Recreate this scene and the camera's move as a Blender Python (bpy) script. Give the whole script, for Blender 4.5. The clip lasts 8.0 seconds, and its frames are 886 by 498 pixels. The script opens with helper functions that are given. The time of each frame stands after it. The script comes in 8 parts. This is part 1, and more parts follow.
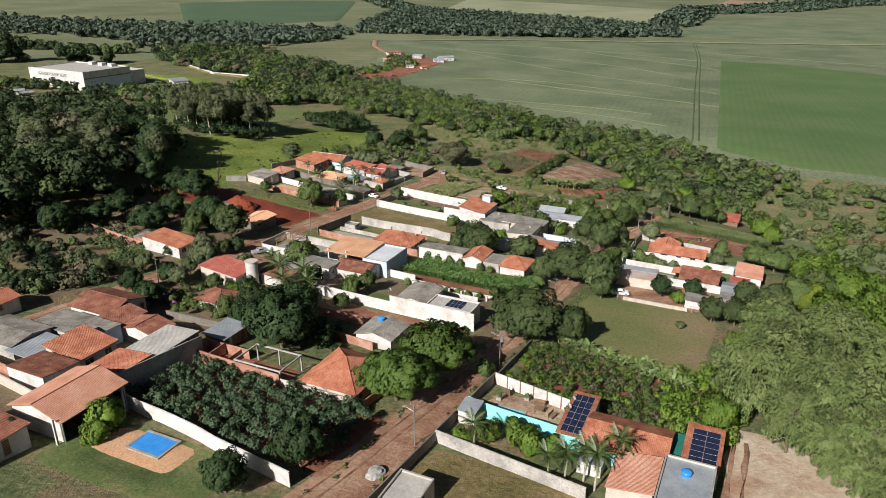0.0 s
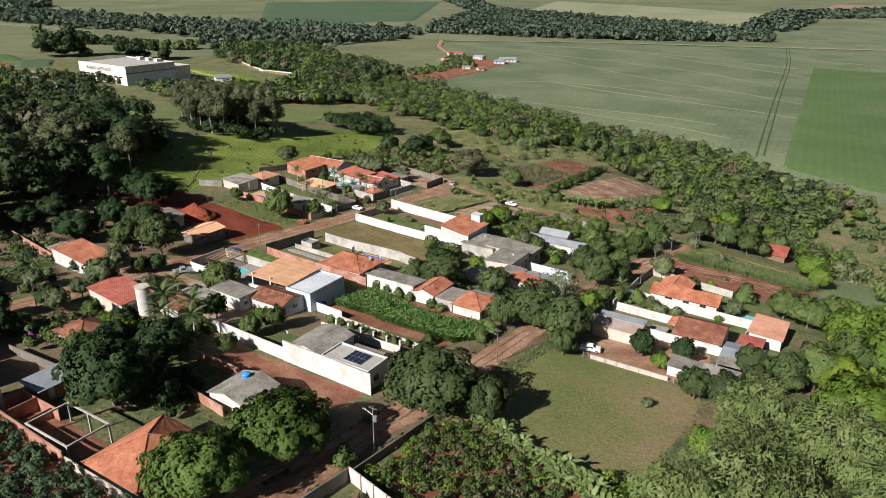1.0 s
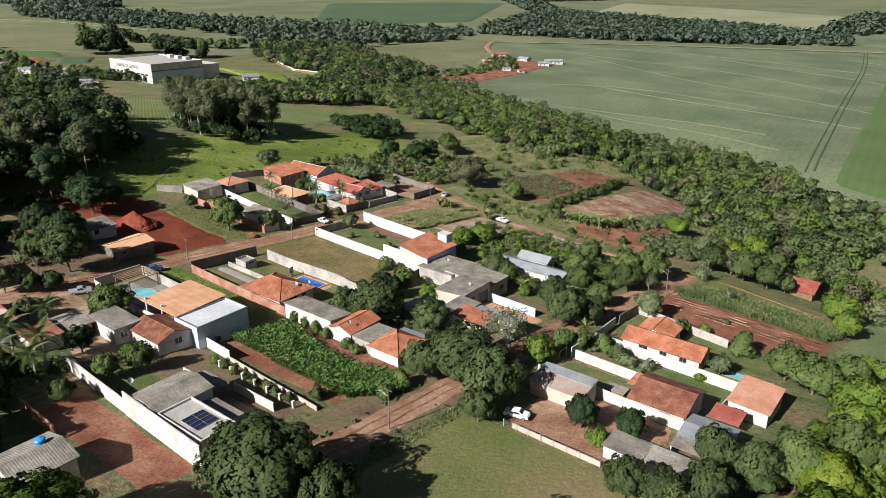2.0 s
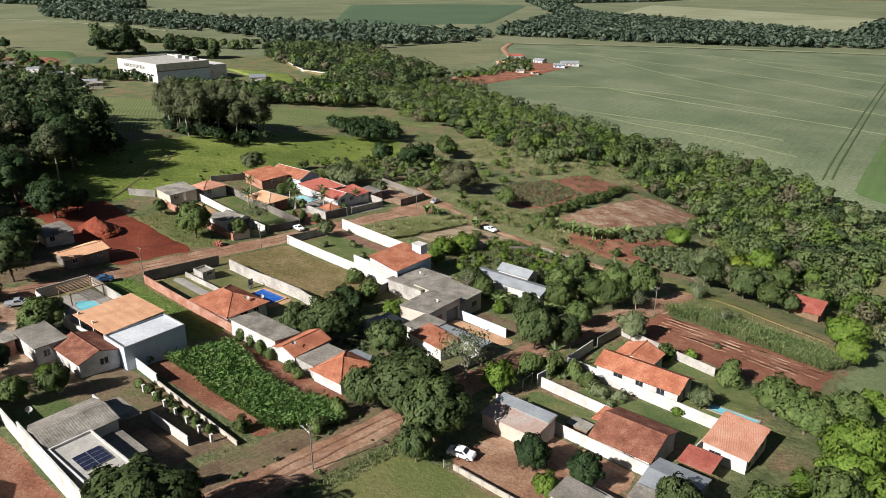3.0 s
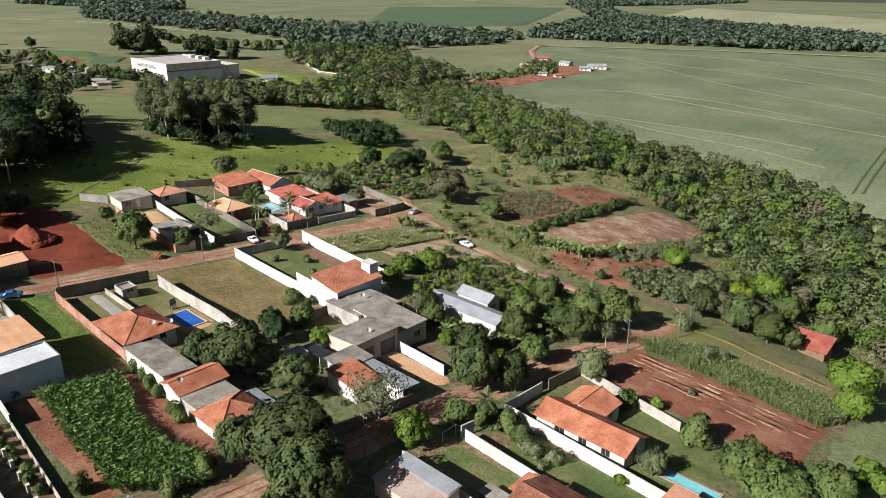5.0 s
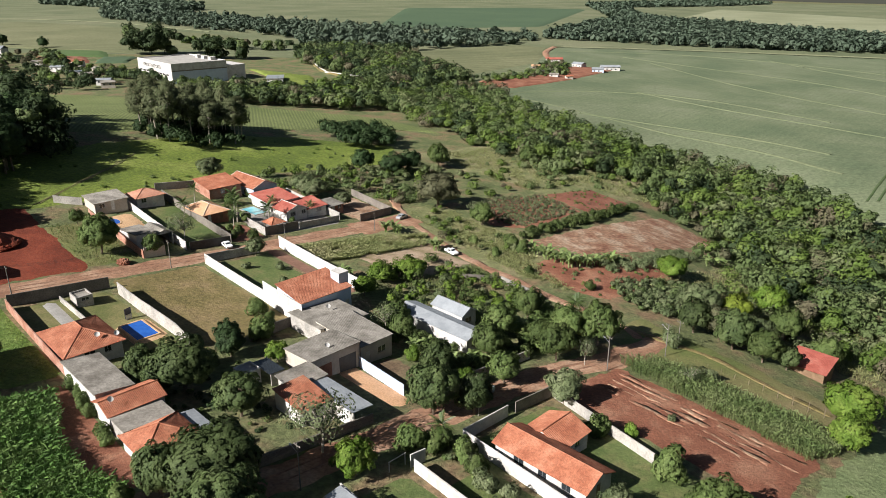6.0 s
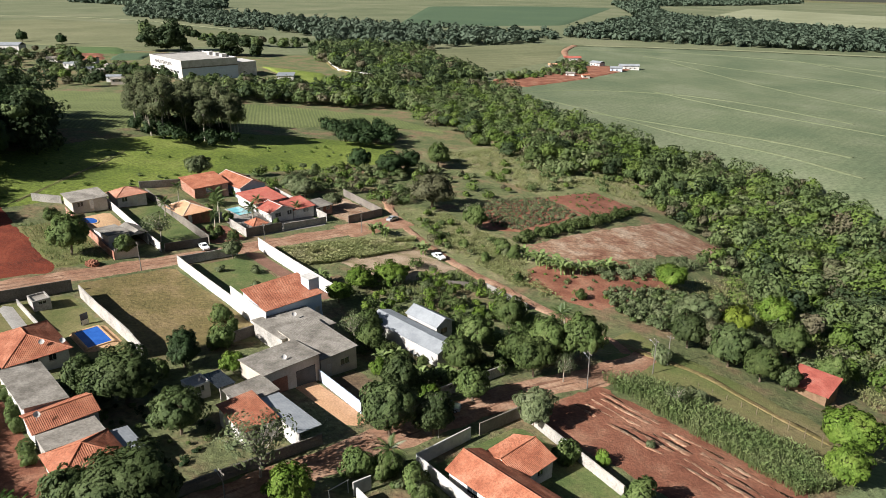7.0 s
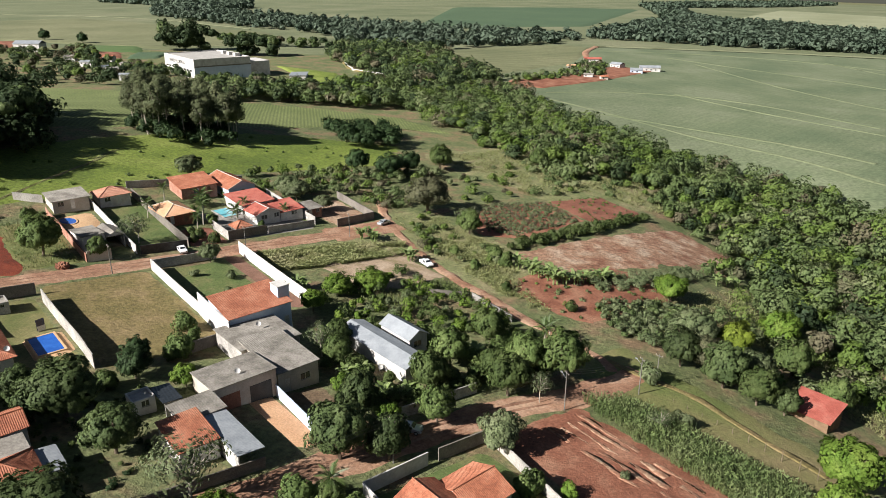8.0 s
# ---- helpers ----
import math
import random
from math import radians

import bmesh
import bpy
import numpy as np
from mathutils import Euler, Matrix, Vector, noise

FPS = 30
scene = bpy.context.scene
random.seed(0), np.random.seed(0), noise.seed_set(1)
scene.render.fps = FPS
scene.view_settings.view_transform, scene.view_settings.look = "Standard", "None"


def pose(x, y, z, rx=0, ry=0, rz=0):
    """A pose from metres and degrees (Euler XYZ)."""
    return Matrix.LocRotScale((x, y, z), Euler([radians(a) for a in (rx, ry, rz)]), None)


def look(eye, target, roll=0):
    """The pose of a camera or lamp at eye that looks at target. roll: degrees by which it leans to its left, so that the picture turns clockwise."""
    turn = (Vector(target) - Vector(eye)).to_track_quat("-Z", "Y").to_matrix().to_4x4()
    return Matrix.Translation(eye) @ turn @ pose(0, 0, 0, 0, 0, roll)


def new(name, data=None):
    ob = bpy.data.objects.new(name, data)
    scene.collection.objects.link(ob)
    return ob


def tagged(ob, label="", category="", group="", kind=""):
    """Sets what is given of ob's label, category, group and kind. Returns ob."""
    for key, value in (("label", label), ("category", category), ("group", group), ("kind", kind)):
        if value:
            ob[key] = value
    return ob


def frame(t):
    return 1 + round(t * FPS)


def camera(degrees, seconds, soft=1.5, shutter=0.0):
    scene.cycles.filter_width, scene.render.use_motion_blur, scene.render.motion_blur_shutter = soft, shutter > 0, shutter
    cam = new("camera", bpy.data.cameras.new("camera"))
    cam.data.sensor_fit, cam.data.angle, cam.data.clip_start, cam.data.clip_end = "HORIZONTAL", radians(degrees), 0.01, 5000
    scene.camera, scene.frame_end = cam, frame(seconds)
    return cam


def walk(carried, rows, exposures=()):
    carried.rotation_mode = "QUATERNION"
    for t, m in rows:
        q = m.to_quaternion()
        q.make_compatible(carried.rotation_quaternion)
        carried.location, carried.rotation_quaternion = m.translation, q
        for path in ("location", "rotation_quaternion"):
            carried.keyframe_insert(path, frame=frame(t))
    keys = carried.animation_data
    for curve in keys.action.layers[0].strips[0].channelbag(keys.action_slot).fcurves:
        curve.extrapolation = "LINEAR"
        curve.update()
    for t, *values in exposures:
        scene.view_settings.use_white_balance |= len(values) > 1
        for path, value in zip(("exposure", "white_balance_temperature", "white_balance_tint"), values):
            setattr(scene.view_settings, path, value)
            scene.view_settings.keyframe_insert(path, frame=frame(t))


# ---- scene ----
cam = camera(63.6, 8.0, soft=0.55)
UNIT = 0.76  # metres to one unit of the plan of the lots
METRES, EYE, TILT, LEAN, TURN = 184.0 * UNIT, 90.0 * UNIT, -21.5, 0.0, 0.0
ROWS = [
    (0.0, 0.0, 0.0, 0.0, -0.0, 0.0, -0.0),
    (0.5, 0.0948, 0.0978, 0.021, 3.37, 0.05, -1.39),
    (1.0, 0.1836, 0.1989, 0.0438, 6.7, 0.05, -2.74),
    (1.5, 0.2664, 0.3033, 0.0685, 9.82, -0.02, -3.92),
    (3.0, 0.3782, 0.4638, 0.1077, 13.85, -0.1, -5.39),
    (3.5, 0.3997, 0.498, 0.116, 14.66, -0.12, -5.69),
    (4.0, 0.4205, 0.532, 0.1246, 15.49, -0.15, -6.0),
    (4.5, 0.4409, 0.5663, 0.133, 16.32, -0.18, -6.31),
    (6.0, 0.4985, 0.6668, 0.1579, 18.65, -0.27, -7.15),
    (6.5, 0.5169, 0.6998, 0.1655, 19.62, -0.43, -7.52),
    (7.0, 0.5344, 0.7325, 0.1733, 20.58, -0.59, -7.88),
    (7.5, 0.5511, 0.7647, 0.1809, 21.56, -0.7, -8.25),
    (8.0, 0.5671, 0.796, 0.1882, 22.61, -0.78, -8.68),
]
walk(cam, [(t, pose(0, 0, EYE, TILT, LEAN, TURN) @ pose(METRES * x, METRES * y, METRES * z, 90 + pitch, roll, yaw)) for t, x, y, z, yaw, pitch, roll in ROWS],
     exposures=((0, 0.61), (1, 0.72), (4.0, 0.82), (8.0, 1.07)))

# ---------------- light ----------------
SUN_AZ, SUN_EL = radians(213.5), radians(34)
sun_way = Vector((-math.sin(SUN_AZ) * math.cos(SUN_EL), -math.cos(SUN_AZ) * math.cos(SUN_EL), -math.sin(SUN_EL)))
sun = new("sun", bpy.data.lights.new("sun", "SUN"))
sun.data.energy, sun.data.angle, sun.data.color = 5.0, radians(0.6), (1.0, 0.965, 0.925)
sun.matrix_world = look((0, 0, 400), Vector((0, 0, 400)) + sun_way)
world = bpy.data.worlds.new("world")
scene.world = world
world.use_nodes = True
sky = world.node_tree.nodes.new("ShaderNodeTexSky")
sky.sky_type, sky.sun_disc, sky.sun_elevation, sky.sun_rotation = "NISHITA", False, SUN_EL, SUN_AZ
world.node_tree.links.new(sky.outputs[0], world.node_tree.nodes["Background"].inputs[0])
world.node_tree.nodes["Background"].inputs[1].default_value = 0.020

# ---------------- materials ----------------


def material(name, cols, scale=0.5, fine=6.0, rough=0.85, bump=0.15, metal=0.0, island=0.0, each=0.0, leaf=0.0, spec=0.3, grain=0.25, wave=None, cut=0.0):
    """A surface of two or three colours mixed by broad noise, with finer grain, relief, and change from piece to piece."""
    m = bpy.data.materials.new(name)
    m.use_nodes = True
    nt = m.node_tree
    nodes, link = nt.nodes, nt.links.new
    bsdf = nodes["Principled BSDF"]
    geo = nodes.new("ShaderNodeNewGeometry")
    big = nodes.new("ShaderNodeTexNoise")
    big.inputs["Scale"].default_value, big.inputs["Detail"].default_value, big.inputs["Roughness"].default_value = scale / UNIT, 6, 0.62
    link(geo.outputs["Position"], big.inputs["Vector"])
    ramp = nodes.new("ShaderNodeValToRGB")
    link(big.outputs["Fac"], ramp.inputs["Fac"])
    el = ramp.color_ramp.elements
    while len(el) < len(cols):
        el.new(0.5)
    for i, c in enumerate(cols):
        el[i].position = 0.36 + 0.28 * i / max(1, len(cols) - 1)
        el[i].color = (*c, 1)
    small = nodes.new("ShaderNodeTexNoise")
    small.inputs["Scale"].default_value, small.inputs["Detail"].default_value = fine / UNIT, 7
    small.inputs["Roughness"].default_value = 0.68
    link(geo.outputs["Position"], small.inputs["Vector"])
    tone = nodes.new("ShaderNodeMapRange")
    tone.inputs[1].default_value, tone.inputs[2].default_value = 0.34, 0.66
    tone.inputs[3].default_value, tone.inputs[4].default_value = 1 - grain, 1 + grain
    link(small.outputs["Fac"], tone.inputs[0])
    value = tone.outputs[0]

    def times(source, spread):
        nonlocal value
        r = nodes.new("ShaderNodeMapRange")
        r.inputs[3].default_value, r.inputs[4].default_value = 1 - spread, 1 + spread
        link(source, r.inputs[0])
        mul = nodes.new("ShaderNodeMath")
        mul.operation = "MULTIPLY"
        link(value, mul.inputs[0])
        link(r.outputs[0], mul.inputs[1])
        value = mul.outputs[0]

    if island:
        times(geo.outputs["Random Per Island"], island)
    if each:
        info = nodes.new("ShaderNodeObjectInfo")
        times(info.outputs["Random"], each)
    if wave:
        turn, period, depth = wave
        mapping = nodes.new("ShaderNodeMapping")
        mapping.inputs["Rotation"].default_value = (0, 0, radians(turn))
        link(geo.outputs["Position"], mapping.inputs["Vector"])
        w = nodes.new("ShaderNodeTexWave")
        w.inputs["Scale"].default_value, w.inputs["Distortion"].default_value = 0.314 / (period * UNIT), 0.7
        w.inputs["Detail"].default_value, w.inputs["Detail Scale"].default_value = 2, 0.3
        link(mapping.outputs[0], w.inputs["Vector"])
        times(w.outputs["Fac"], depth)
    if leaf and cut:
        # single leaves within a clump: cells of their own tone, with gaps between them
        cell = nodes.new("ShaderNodeTexVoronoi")
        cell.inputs["Scale"].default_value = cut
        link(geo.outputs["Position"], cell.inputs["Vector"])
        split = nodes.new("ShaderNodeSeparateColor")
        link(cell.outputs["Color"], split.inputs[0])
        times(split.outputs[0], 0.16)
    mix = nodes.new("ShaderNodeVectorMath")
    mix.operation = "SCALE"
    link(ramp.outputs["Color"], mix.inputs[0])
    link(value, mix.inputs["Scale"])
    link(mix.outputs[0], bsdf.inputs["Base Color"])
    bsdf.inputs["Roughness"].default_value, bsdf.inputs["Metallic"].default_value = rough, metal
    bsdf.inputs["Specular IOR Level"].default_value = spec
    if bump:
        b = nodes.new("ShaderNodeBump")
        b.inputs["Strength"].default_value, b.inputs["Distance"].default_value = bump, 0.6 / fine
        b.invert = bool(leaf and cut)
        link(cell.outputs["Distance"] if leaf and cut else small.outputs["Fac"], b.inputs["Height"])
        link(b.outputs["Normal"], bsdf.inputs["Normal"])
    if leaf:
        tl = nodes.new("ShaderNodeBsdfTranslucent")
        link(mix.outputs[0], tl.inputs["Color"])
        if bump:
            link(b.outputs["Normal"], tl.inputs["Normal"])
        both = nodes.new("ShaderNodeMixShader")
        both.inputs[0].default_value = leaf
        link(bsdf.outputs[0], both.inputs[1])
        link(tl.outputs[0], both.inputs[2])
        last = both
        if cut:
            edge = nodes.new("ShaderNodeMath")
            edge.operation, edge.inputs[1].default_value = "LESS_THAN", 0.68
            link(cell.outputs["Distance"], edge.inputs[0])
            clear = nodes.new("ShaderNodeBsdfTransparent")
            last = nodes.new("ShaderNodeMixShader")
            link(edge.outputs[0], last.inputs[0])
            link(clear.outputs[0], last.inputs[1])
            link(both.outputs[0], last.inputs[2])
        link(last.outputs[0], nodes["Material Output"].inputs["Surface"])
    return m


# ground covers
M_SCRUB = material("scrub_ground", [(0.082, 0.104, 0.038), (0.125, 0.136, 0.058), (0.195, 0.132, 0.076)], 0.09, 0.9, bump=0.6, grain=0.42)
# Blue of M_FARM and M_FIELD raised, so distance haze sits in the colour.
M_FARM = material("farmland", [(0.100, 0.118, 0.060), (0.130, 0.145, 0.076), (0.168, 0.172, 0.098)], 0.006, 0.35, grain=0.25, wave=(75, 16.0, 0.07))
M_FIELD = material("grain_field", [(0.092, 0.119, 0.064), (0.122, 0.146, 0.08), (0.153, 0.172, 0.103)], 0.016, 0.7, grain=0.3, wave=(20, 5.0, 0.035))
M_FIELD_LUSH = material("lush_field", [(0.064, 0.108, 0.034), (0.076, 0.122, 0.040), (0.094, 0.132, 0.050)], 0.012, 0.5, grain=0.12, wave=(20, 5.0, 0.04))
M_FIELD_DARK = material("dark_crop", [(0.056, 0.092, 0.048), (0.070, 0.108, 0.055)], 0.006, 0.3, grain=0.12)
# Pale crop, brightened further with the haze of distance in its colour.
M_FIELD_PALE = material("hazy_pale_crop", [(0.19, 0.20, 0.115), (0.225, 0.235, 0.14), (0.255, 0.26, 0.165)], 0.006, 0.3, grain=0.16, wave=(70, 18.0, 0.06))
M_HILL = material("hill_crop", [(0.112, 0.122, 0.060), (0.142, 0.148, 0.075), (0.172, 0.172, 0.092)], 0.008, 0.3, grain=0.18, wave=(70, 18.0, 0.08))
M_TRACK = material("field_track", [(0.120, 0.142, 0.074), (0.146, 0.162, 0.090)], 0.03, 0.5)
M_EDGE = material("field_edge", [(0.15, 0.16, 0.088), (0.18, 0.185, 0.11)], 0.05, 0.5)
M_RUT = material("wheel_rut", [(0.055, 0.085, 0.03), (0.065, 0.09, 0.035)], 0.05, 0.5)
M_PASTURE = material("pasture", [(0.088, 0.124, 0.020), (0.136, 0.178, 0.029), (0.194, 0.228, 0.052)], 0.035, 0.9, bump=0.6, grain=0.42)
M_CORN_FAR = material("far_maize", [(0.104, 0.130, 0.042), (0.142, 0.166, 0.060)], 0.03, 1.0, grain=0.4, wave=(-35, 1.7, 0.2))
M_LAWN = material("lawn", [(0.070, 0.104, 0.030), (0.101, 0.131, 0.041), (0.149, 0.149, 0.059)], 0.15, 1.8, bump=0.4, grain=0.3)
M_DRYGRASS = material("dry_grass", [(0.116, 0.099, 0.034), (0.168, 0.131, 0.052), (0.215, 0.157, 0.076)], 0.12, 1.2, bump=0.5, grain=0.36)
M_DRYLAWN = material("yellowish_lawn", [(0.103, 0.116, 0.036), (0.142, 0.138, 0.052), (0.181, 0.159, 0.069)], 0.15, 2.2, bump=0.3, grain=0.25)
M_LIGHTPAVE = material("light_grey_paving", [(0.27, 0.255, 0.235), (0.35, 0.335, 0.31)], 0.3, 2.5, grain=0.15)
M_MEADOW = material("clearing_grass", [(0.112, 0.138, 0.040), (0.168, 0.160, 0.062), (0.225, 0.172, 0.092)], 0.035, 1.4, bump=0.4, grain=0.22)
M_DIRT = material("dirt_road", [(0.215, 0.108, 0.066), (0.295, 0.165, 0.103), (0.38, 0.245, 0.165)], 0.16, 1.6, bump=0.4, grain=0.3)
M_RUTS = material("worn_rut_soil", [(0.19, 0.095, 0.058), (0.25, 0.14, 0.09), (0.30, 0.185, 0.125)], 0.2, 1.6, bump=0.4, grain=0.3)
M_REDSOIL = material("red_soil", [(0.14, 0.054, 0.034), (0.195, 0.078, 0.049), (0.25, 0.11, 0.072)], 0.12, 1.8, bump=0.5, grain=0.3)
M_BROWNSOIL = material("tilled_soil", [(0.155, 0.058, 0.034), (0.220, 0.088, 0.052), (0.29, 0.145, 0.09)], 0.14, 1.8, bump=0.5, grain=0.3)
M_PLOUGH = material("harvested_soil", [(0.19, 0.09, 0.055), (0.275, 0.165, 0.105), (0.38, 0.285, 0.205)], 0.16, 0.9, bump=0.6, grain=0.42, wave=(62, 2.1, 0.06))
M_STRAW = material("straw", [(0.19, 0.155, 0.080), (0.29, 0.215, 0.145), (0.37, 0.285, 0.205)], 0.25, 2.5, grain=0.3, bump=0.4)
M_LUSH = material("lush_grass", [(0.07, 0.125, 0.022), (0.10, 0.165, 0.03), (0.135, 0.195, 0.045)], 0.15, 1.2, bump=0.7, grain=0.35)
M_SLOPE = material("pale_slope_grass", [(0.135, 0.175, 0.075), (0.165, 0.20, 0.09), (0.20, 0.22, 0.115)], 0.06, 1.0, bump=0.5, grain=0.28)
M_WILD = material("wild_grass", [(0.120, 0.140, 0.054), (0.175, 0.178, 0.080), (0.245, 0.205, 0.118)], 0.09, 1.2, bump=0.6, grain=0.4)
M_MULCH = material("dry_mulch", [(0.21, 0.095, 0.058), (0.245, 0.135, 0.085), (0.31, 0.21, 0.14)], 0.5, 2, grain=0.35)
M_SAND = material("pale_earth", [(0.25, 0.145, 0.09), (0.35, 0.24, 0.16), (0.42, 0.32, 0.225)], 0.15, 1.3, bump=0.4, grain=0.3)
M_BANK = material("graded_bank_earth", [(0.33, 0.19, 0.12), (0.45, 0.34, 0.24), (0.52, 0.43, 0.32)], 0.09, 1.2, bump=0.3, grain=0.2)
M_PAVE = material("grey_paving", [(0.20, 0.185, 0.165), (0.27, 0.25, 0.225)], 0.4, 3)
M_YARD = material("yard_gravel", [(0.120, 0.080, 0.048), (0.170, 0.122, 0.074), (0.128, 0.122, 0.056)], 0.14, 1.6, bump=0.4, grain=0.3)
M_DECK = material("tan_stone_deck", [(0.42, 0.26, 0.14), (0.50, 0.33, 0.19)], 0.5, 3)
M_PATIO = material("orange_clay_paving", [(0.43, 0.245, 0.135), (0.49, 0.295, 0.17)], 0.4, 3)
M_DRIVE = material("brown_paving", [(0.14, 0.075, 0.05), (0.19, 0.10, 0.07)], 0.4, 3)
# building surfaces
M_WHITE = material("white_paint", [(0.40, 0.38, 0.35), (0.505, 0.485, 0.46), (0.565, 0.55, 0.53)], 0.35, 2.2, bump=0.05, grain=0.1)
M_CREAM = material("cream_paint", [(0.40, 0.35, 0.29), (0.49, 0.44, 0.38)], 0.35, 3, bump=0.05, grain=0.1)
# Pale blue paint; extra blue imitates skylight on walls in shade.
M_BLUEW = material("pale_blue_paint_and_shade", [(0.41, 0.48, 0.58), (0.48, 0.55, 0.65)], 0.35, 3, bump=0.05, grain=0.07)
M_TEAL = material("turquoise_paint", [(0.20, 0.62, 0.60), (0.27, 0.70, 0.67)], 0.3, 3, bump=0.05, grain=0.08)
M_RENDER = material("grey_render", [(0.26, 0.245, 0.225), (0.36, 0.335, 0.305), (0.44, 0.41, 0.375)], 0.3, 3, bump=0.1)
M_DARKWALL = material("weathered_and_shaded_wall", [(0.13, 0.115, 0.10), (0.20, 0.175, 0.15)], 0.3, 3, bump=0.1)
M_BRICK = material("red_brick", [(0.27, 0.12, 0.08), (0.34, 0.17, 0.12), (0.40, 0.24, 0.185)], 0.4, 4, bump=0.3, grain=0.3)
M_BROWNP = material("brown_paint", [(0.20, 0.085, 0.055), (0.26, 0.12, 0.08)], 0.4, 3)
M_TILE = material("clay_tile", [(0.235, 0.078, 0.042), (0.305, 0.112, 0.062), (0.37, 0.158, 0.095)], 0.35, 3.0, rough=0.8, bump=0.25, island=0.08, each=0.12, grain=0.3)
M_TILE_OLD = material("old_clay_tile", [(0.13, 0.048, 0.031), (0.19, 0.074, 0.046), (0.255, 0.115, 0.076)], 0.5, 4, rough=0.85, bump=0.25, island=0.08)
M_TILE_RED = material("red_tile", [(0.26, 0.066, 0.048), (0.32, 0.09, 0.066), (0.35, 0.125, 0.092)], 0.4, 4, bump=0.2, island=0.06)
M_TILE_PALE = material("pale_orange_tile", [(0.48, 0.265, 0.15), (0.54, 0.305, 0.18), (0.57, 0.34, 0.21)], 0.3, 3, bump=0.12, island=0.03, grain=0.12)
M_TILE_SALMON = material("salmon_tile", [(0.34, 0.155, 0.10), (0.40, 0.195, 0.13), (0.43, 0.235, 0.165)], 0.3, 3, bump=0.15, grain=0.15)
M_FIBRO = material("fibre_cement_sheet", [(0.132, 0.119, 0.101), (0.207, 0.189, 0.163), (0.273, 0.251, 0.22)], 0.3, 2.5, bump=0.1, island=0.06, each=0.15)
M_ZINC = material("zinc_sheet", [(0.27, 0.29, 0.31), (0.36, 0.38, 0.40)], 0.35, 2.5, rough=0.45, metal=0.3, bump=0.05, each=0.08, grain=0.1)
M_RUSTY = material("rusted_sheet", [(0.38, 0.33, 0.30), (0.36, 0.265, 0.225), (0.30, 0.19, 0.145)], 0.12, 2.0, rough=0.55, bump=0.05, grain=0.15)
M_SLAB = material("concrete_slab", [(0.30, 0.285, 0.26), (0.40, 0.38, 0.35)], 0.3, 2.5, grain=0.15)
M_WHITEROOF = material("white_roof_coat", [(0.44, 0.46, 0.49), (0.53, 0.55, 0.57)], 0.25, 2, grain=0.12)
M_CONC = material("concrete", [(0.22, 0.205, 0.185), (0.30, 0.285, 0.26)], 0.6, 5, bump=0.1)
# Pole concrete darkened to the grey that poles show in shade.
M_POLE = material("shade_dark_pole_concrete", [(0.13, 0.12, 0.105), (0.19, 0.175, 0.155)], 0.6, 5, bump=0.1)
M_REDLOT = material("levelled_red_earth", [(0.125, 0.026, 0.012), (0.175, 0.037, 0.017), (0.215, 0.052, 0.026)], 0.10, 1.4, bump=0.5, grain=0.22)
M_WOOD = material("timber", [(0.14, 0.085, 0.05), (0.22, 0.14, 0.085)], 0.8, 8)
M_IRON = material("dark_iron", [(0.03, 0.028, 0.026), (0.05, 0.046, 0.042)], 1.0, 8, rough=0.5)
M_METAL = material("galvanised_metal", [(0.42, 0.43, 0.44), (0.5, 0.51, 0.52)], 1.0, 8, rough=0.4, metal=0.6)
M_GLASS = material("dark_window_glass", [(0.02, 0.024, 0.028), (0.03, 0.034, 0.038)], 0.5, 3, rough=0.08, bump=0, spec=0.6)
M_SOLAR = material("solar_cell", [(0.012, 0.016, 0.035), (0.02, 0.024, 0.05)], 0.5, 4, rough=0.18, bump=0, spec=0.5)
M_POOL = material("pool_water_blue", [(0.02, 0.085, 0.34), (0.03, 0.12, 0.42)], 0.4, 2, rough=0.06, bump=0.05, spec=0.5, grain=0.08)
M_POOLT = material("pool_water_turquoise", [(0.12, 0.40, 0.46), (0.18, 0.48, 0.53)], 0.4, 2, rough=0.06, bump=0.05, spec=0.5, grain=0.08)
M_BLUEPL = material("blue_plastic", [(0.03, 0.20, 0.55), (0.05, 0.26, 0.62)], 0.6, 4, rough=0.4, bump=0.05, grain=0.1)
M_GREENPL = material("green_shade_cloth", [(0.015, 0.12, 0.10), (0.02, 0.15, 0.12)], 0.6, 4)
M_CARW = material("white_car_paint", [(0.72, 0.73, 0.74), (0.76, 0.77, 0.78)], 0.5, 3, rough=0.25, bump=0, grain=0.03, spec=0.5)
M_CARS = material("silver_car_paint", [(0.42, 0.44, 0.46), (0.46, 0.48, 0.5)], 0.5, 3, rough=0.25, bump=0, grain=0.03, metal=0.4)
M_CARB = material("blue_car_paint", [(0.03, 0.09, 0.20), (0.04, 0.11, 0.24)], 0.5, 3, rough=0.25, bump=0, grain=0.03, spec=0.5)
M_RUBBER = material("tyre_rubber", [(0.02, 0.02, 0.02), (0.03, 0.03, 0.03)], 1, 8)
# plants
M_BARK = material("bark", [(0.10, 0.075, 0.05), (0.17, 0.13, 0.095)], 1.0, 8, bump=0.4)
M_BARKP = material("pale_bark", [(0.30, 0.26, 0.21), (0.40, 0.36, 0.30)], 1.0, 8, bump=0.3)
M_LEAF_D = material("dark_foliage", [(0.022, 0.042, 0.016), (0.034, 0.06, 0.022), (0.048, 0.08, 0.03)], 0.3, 5.0, rough=0.65, spec=0.14, bump=0.3, island=0.13, each=0.2, leaf=0.14, grain=0.2, cut=6.0)
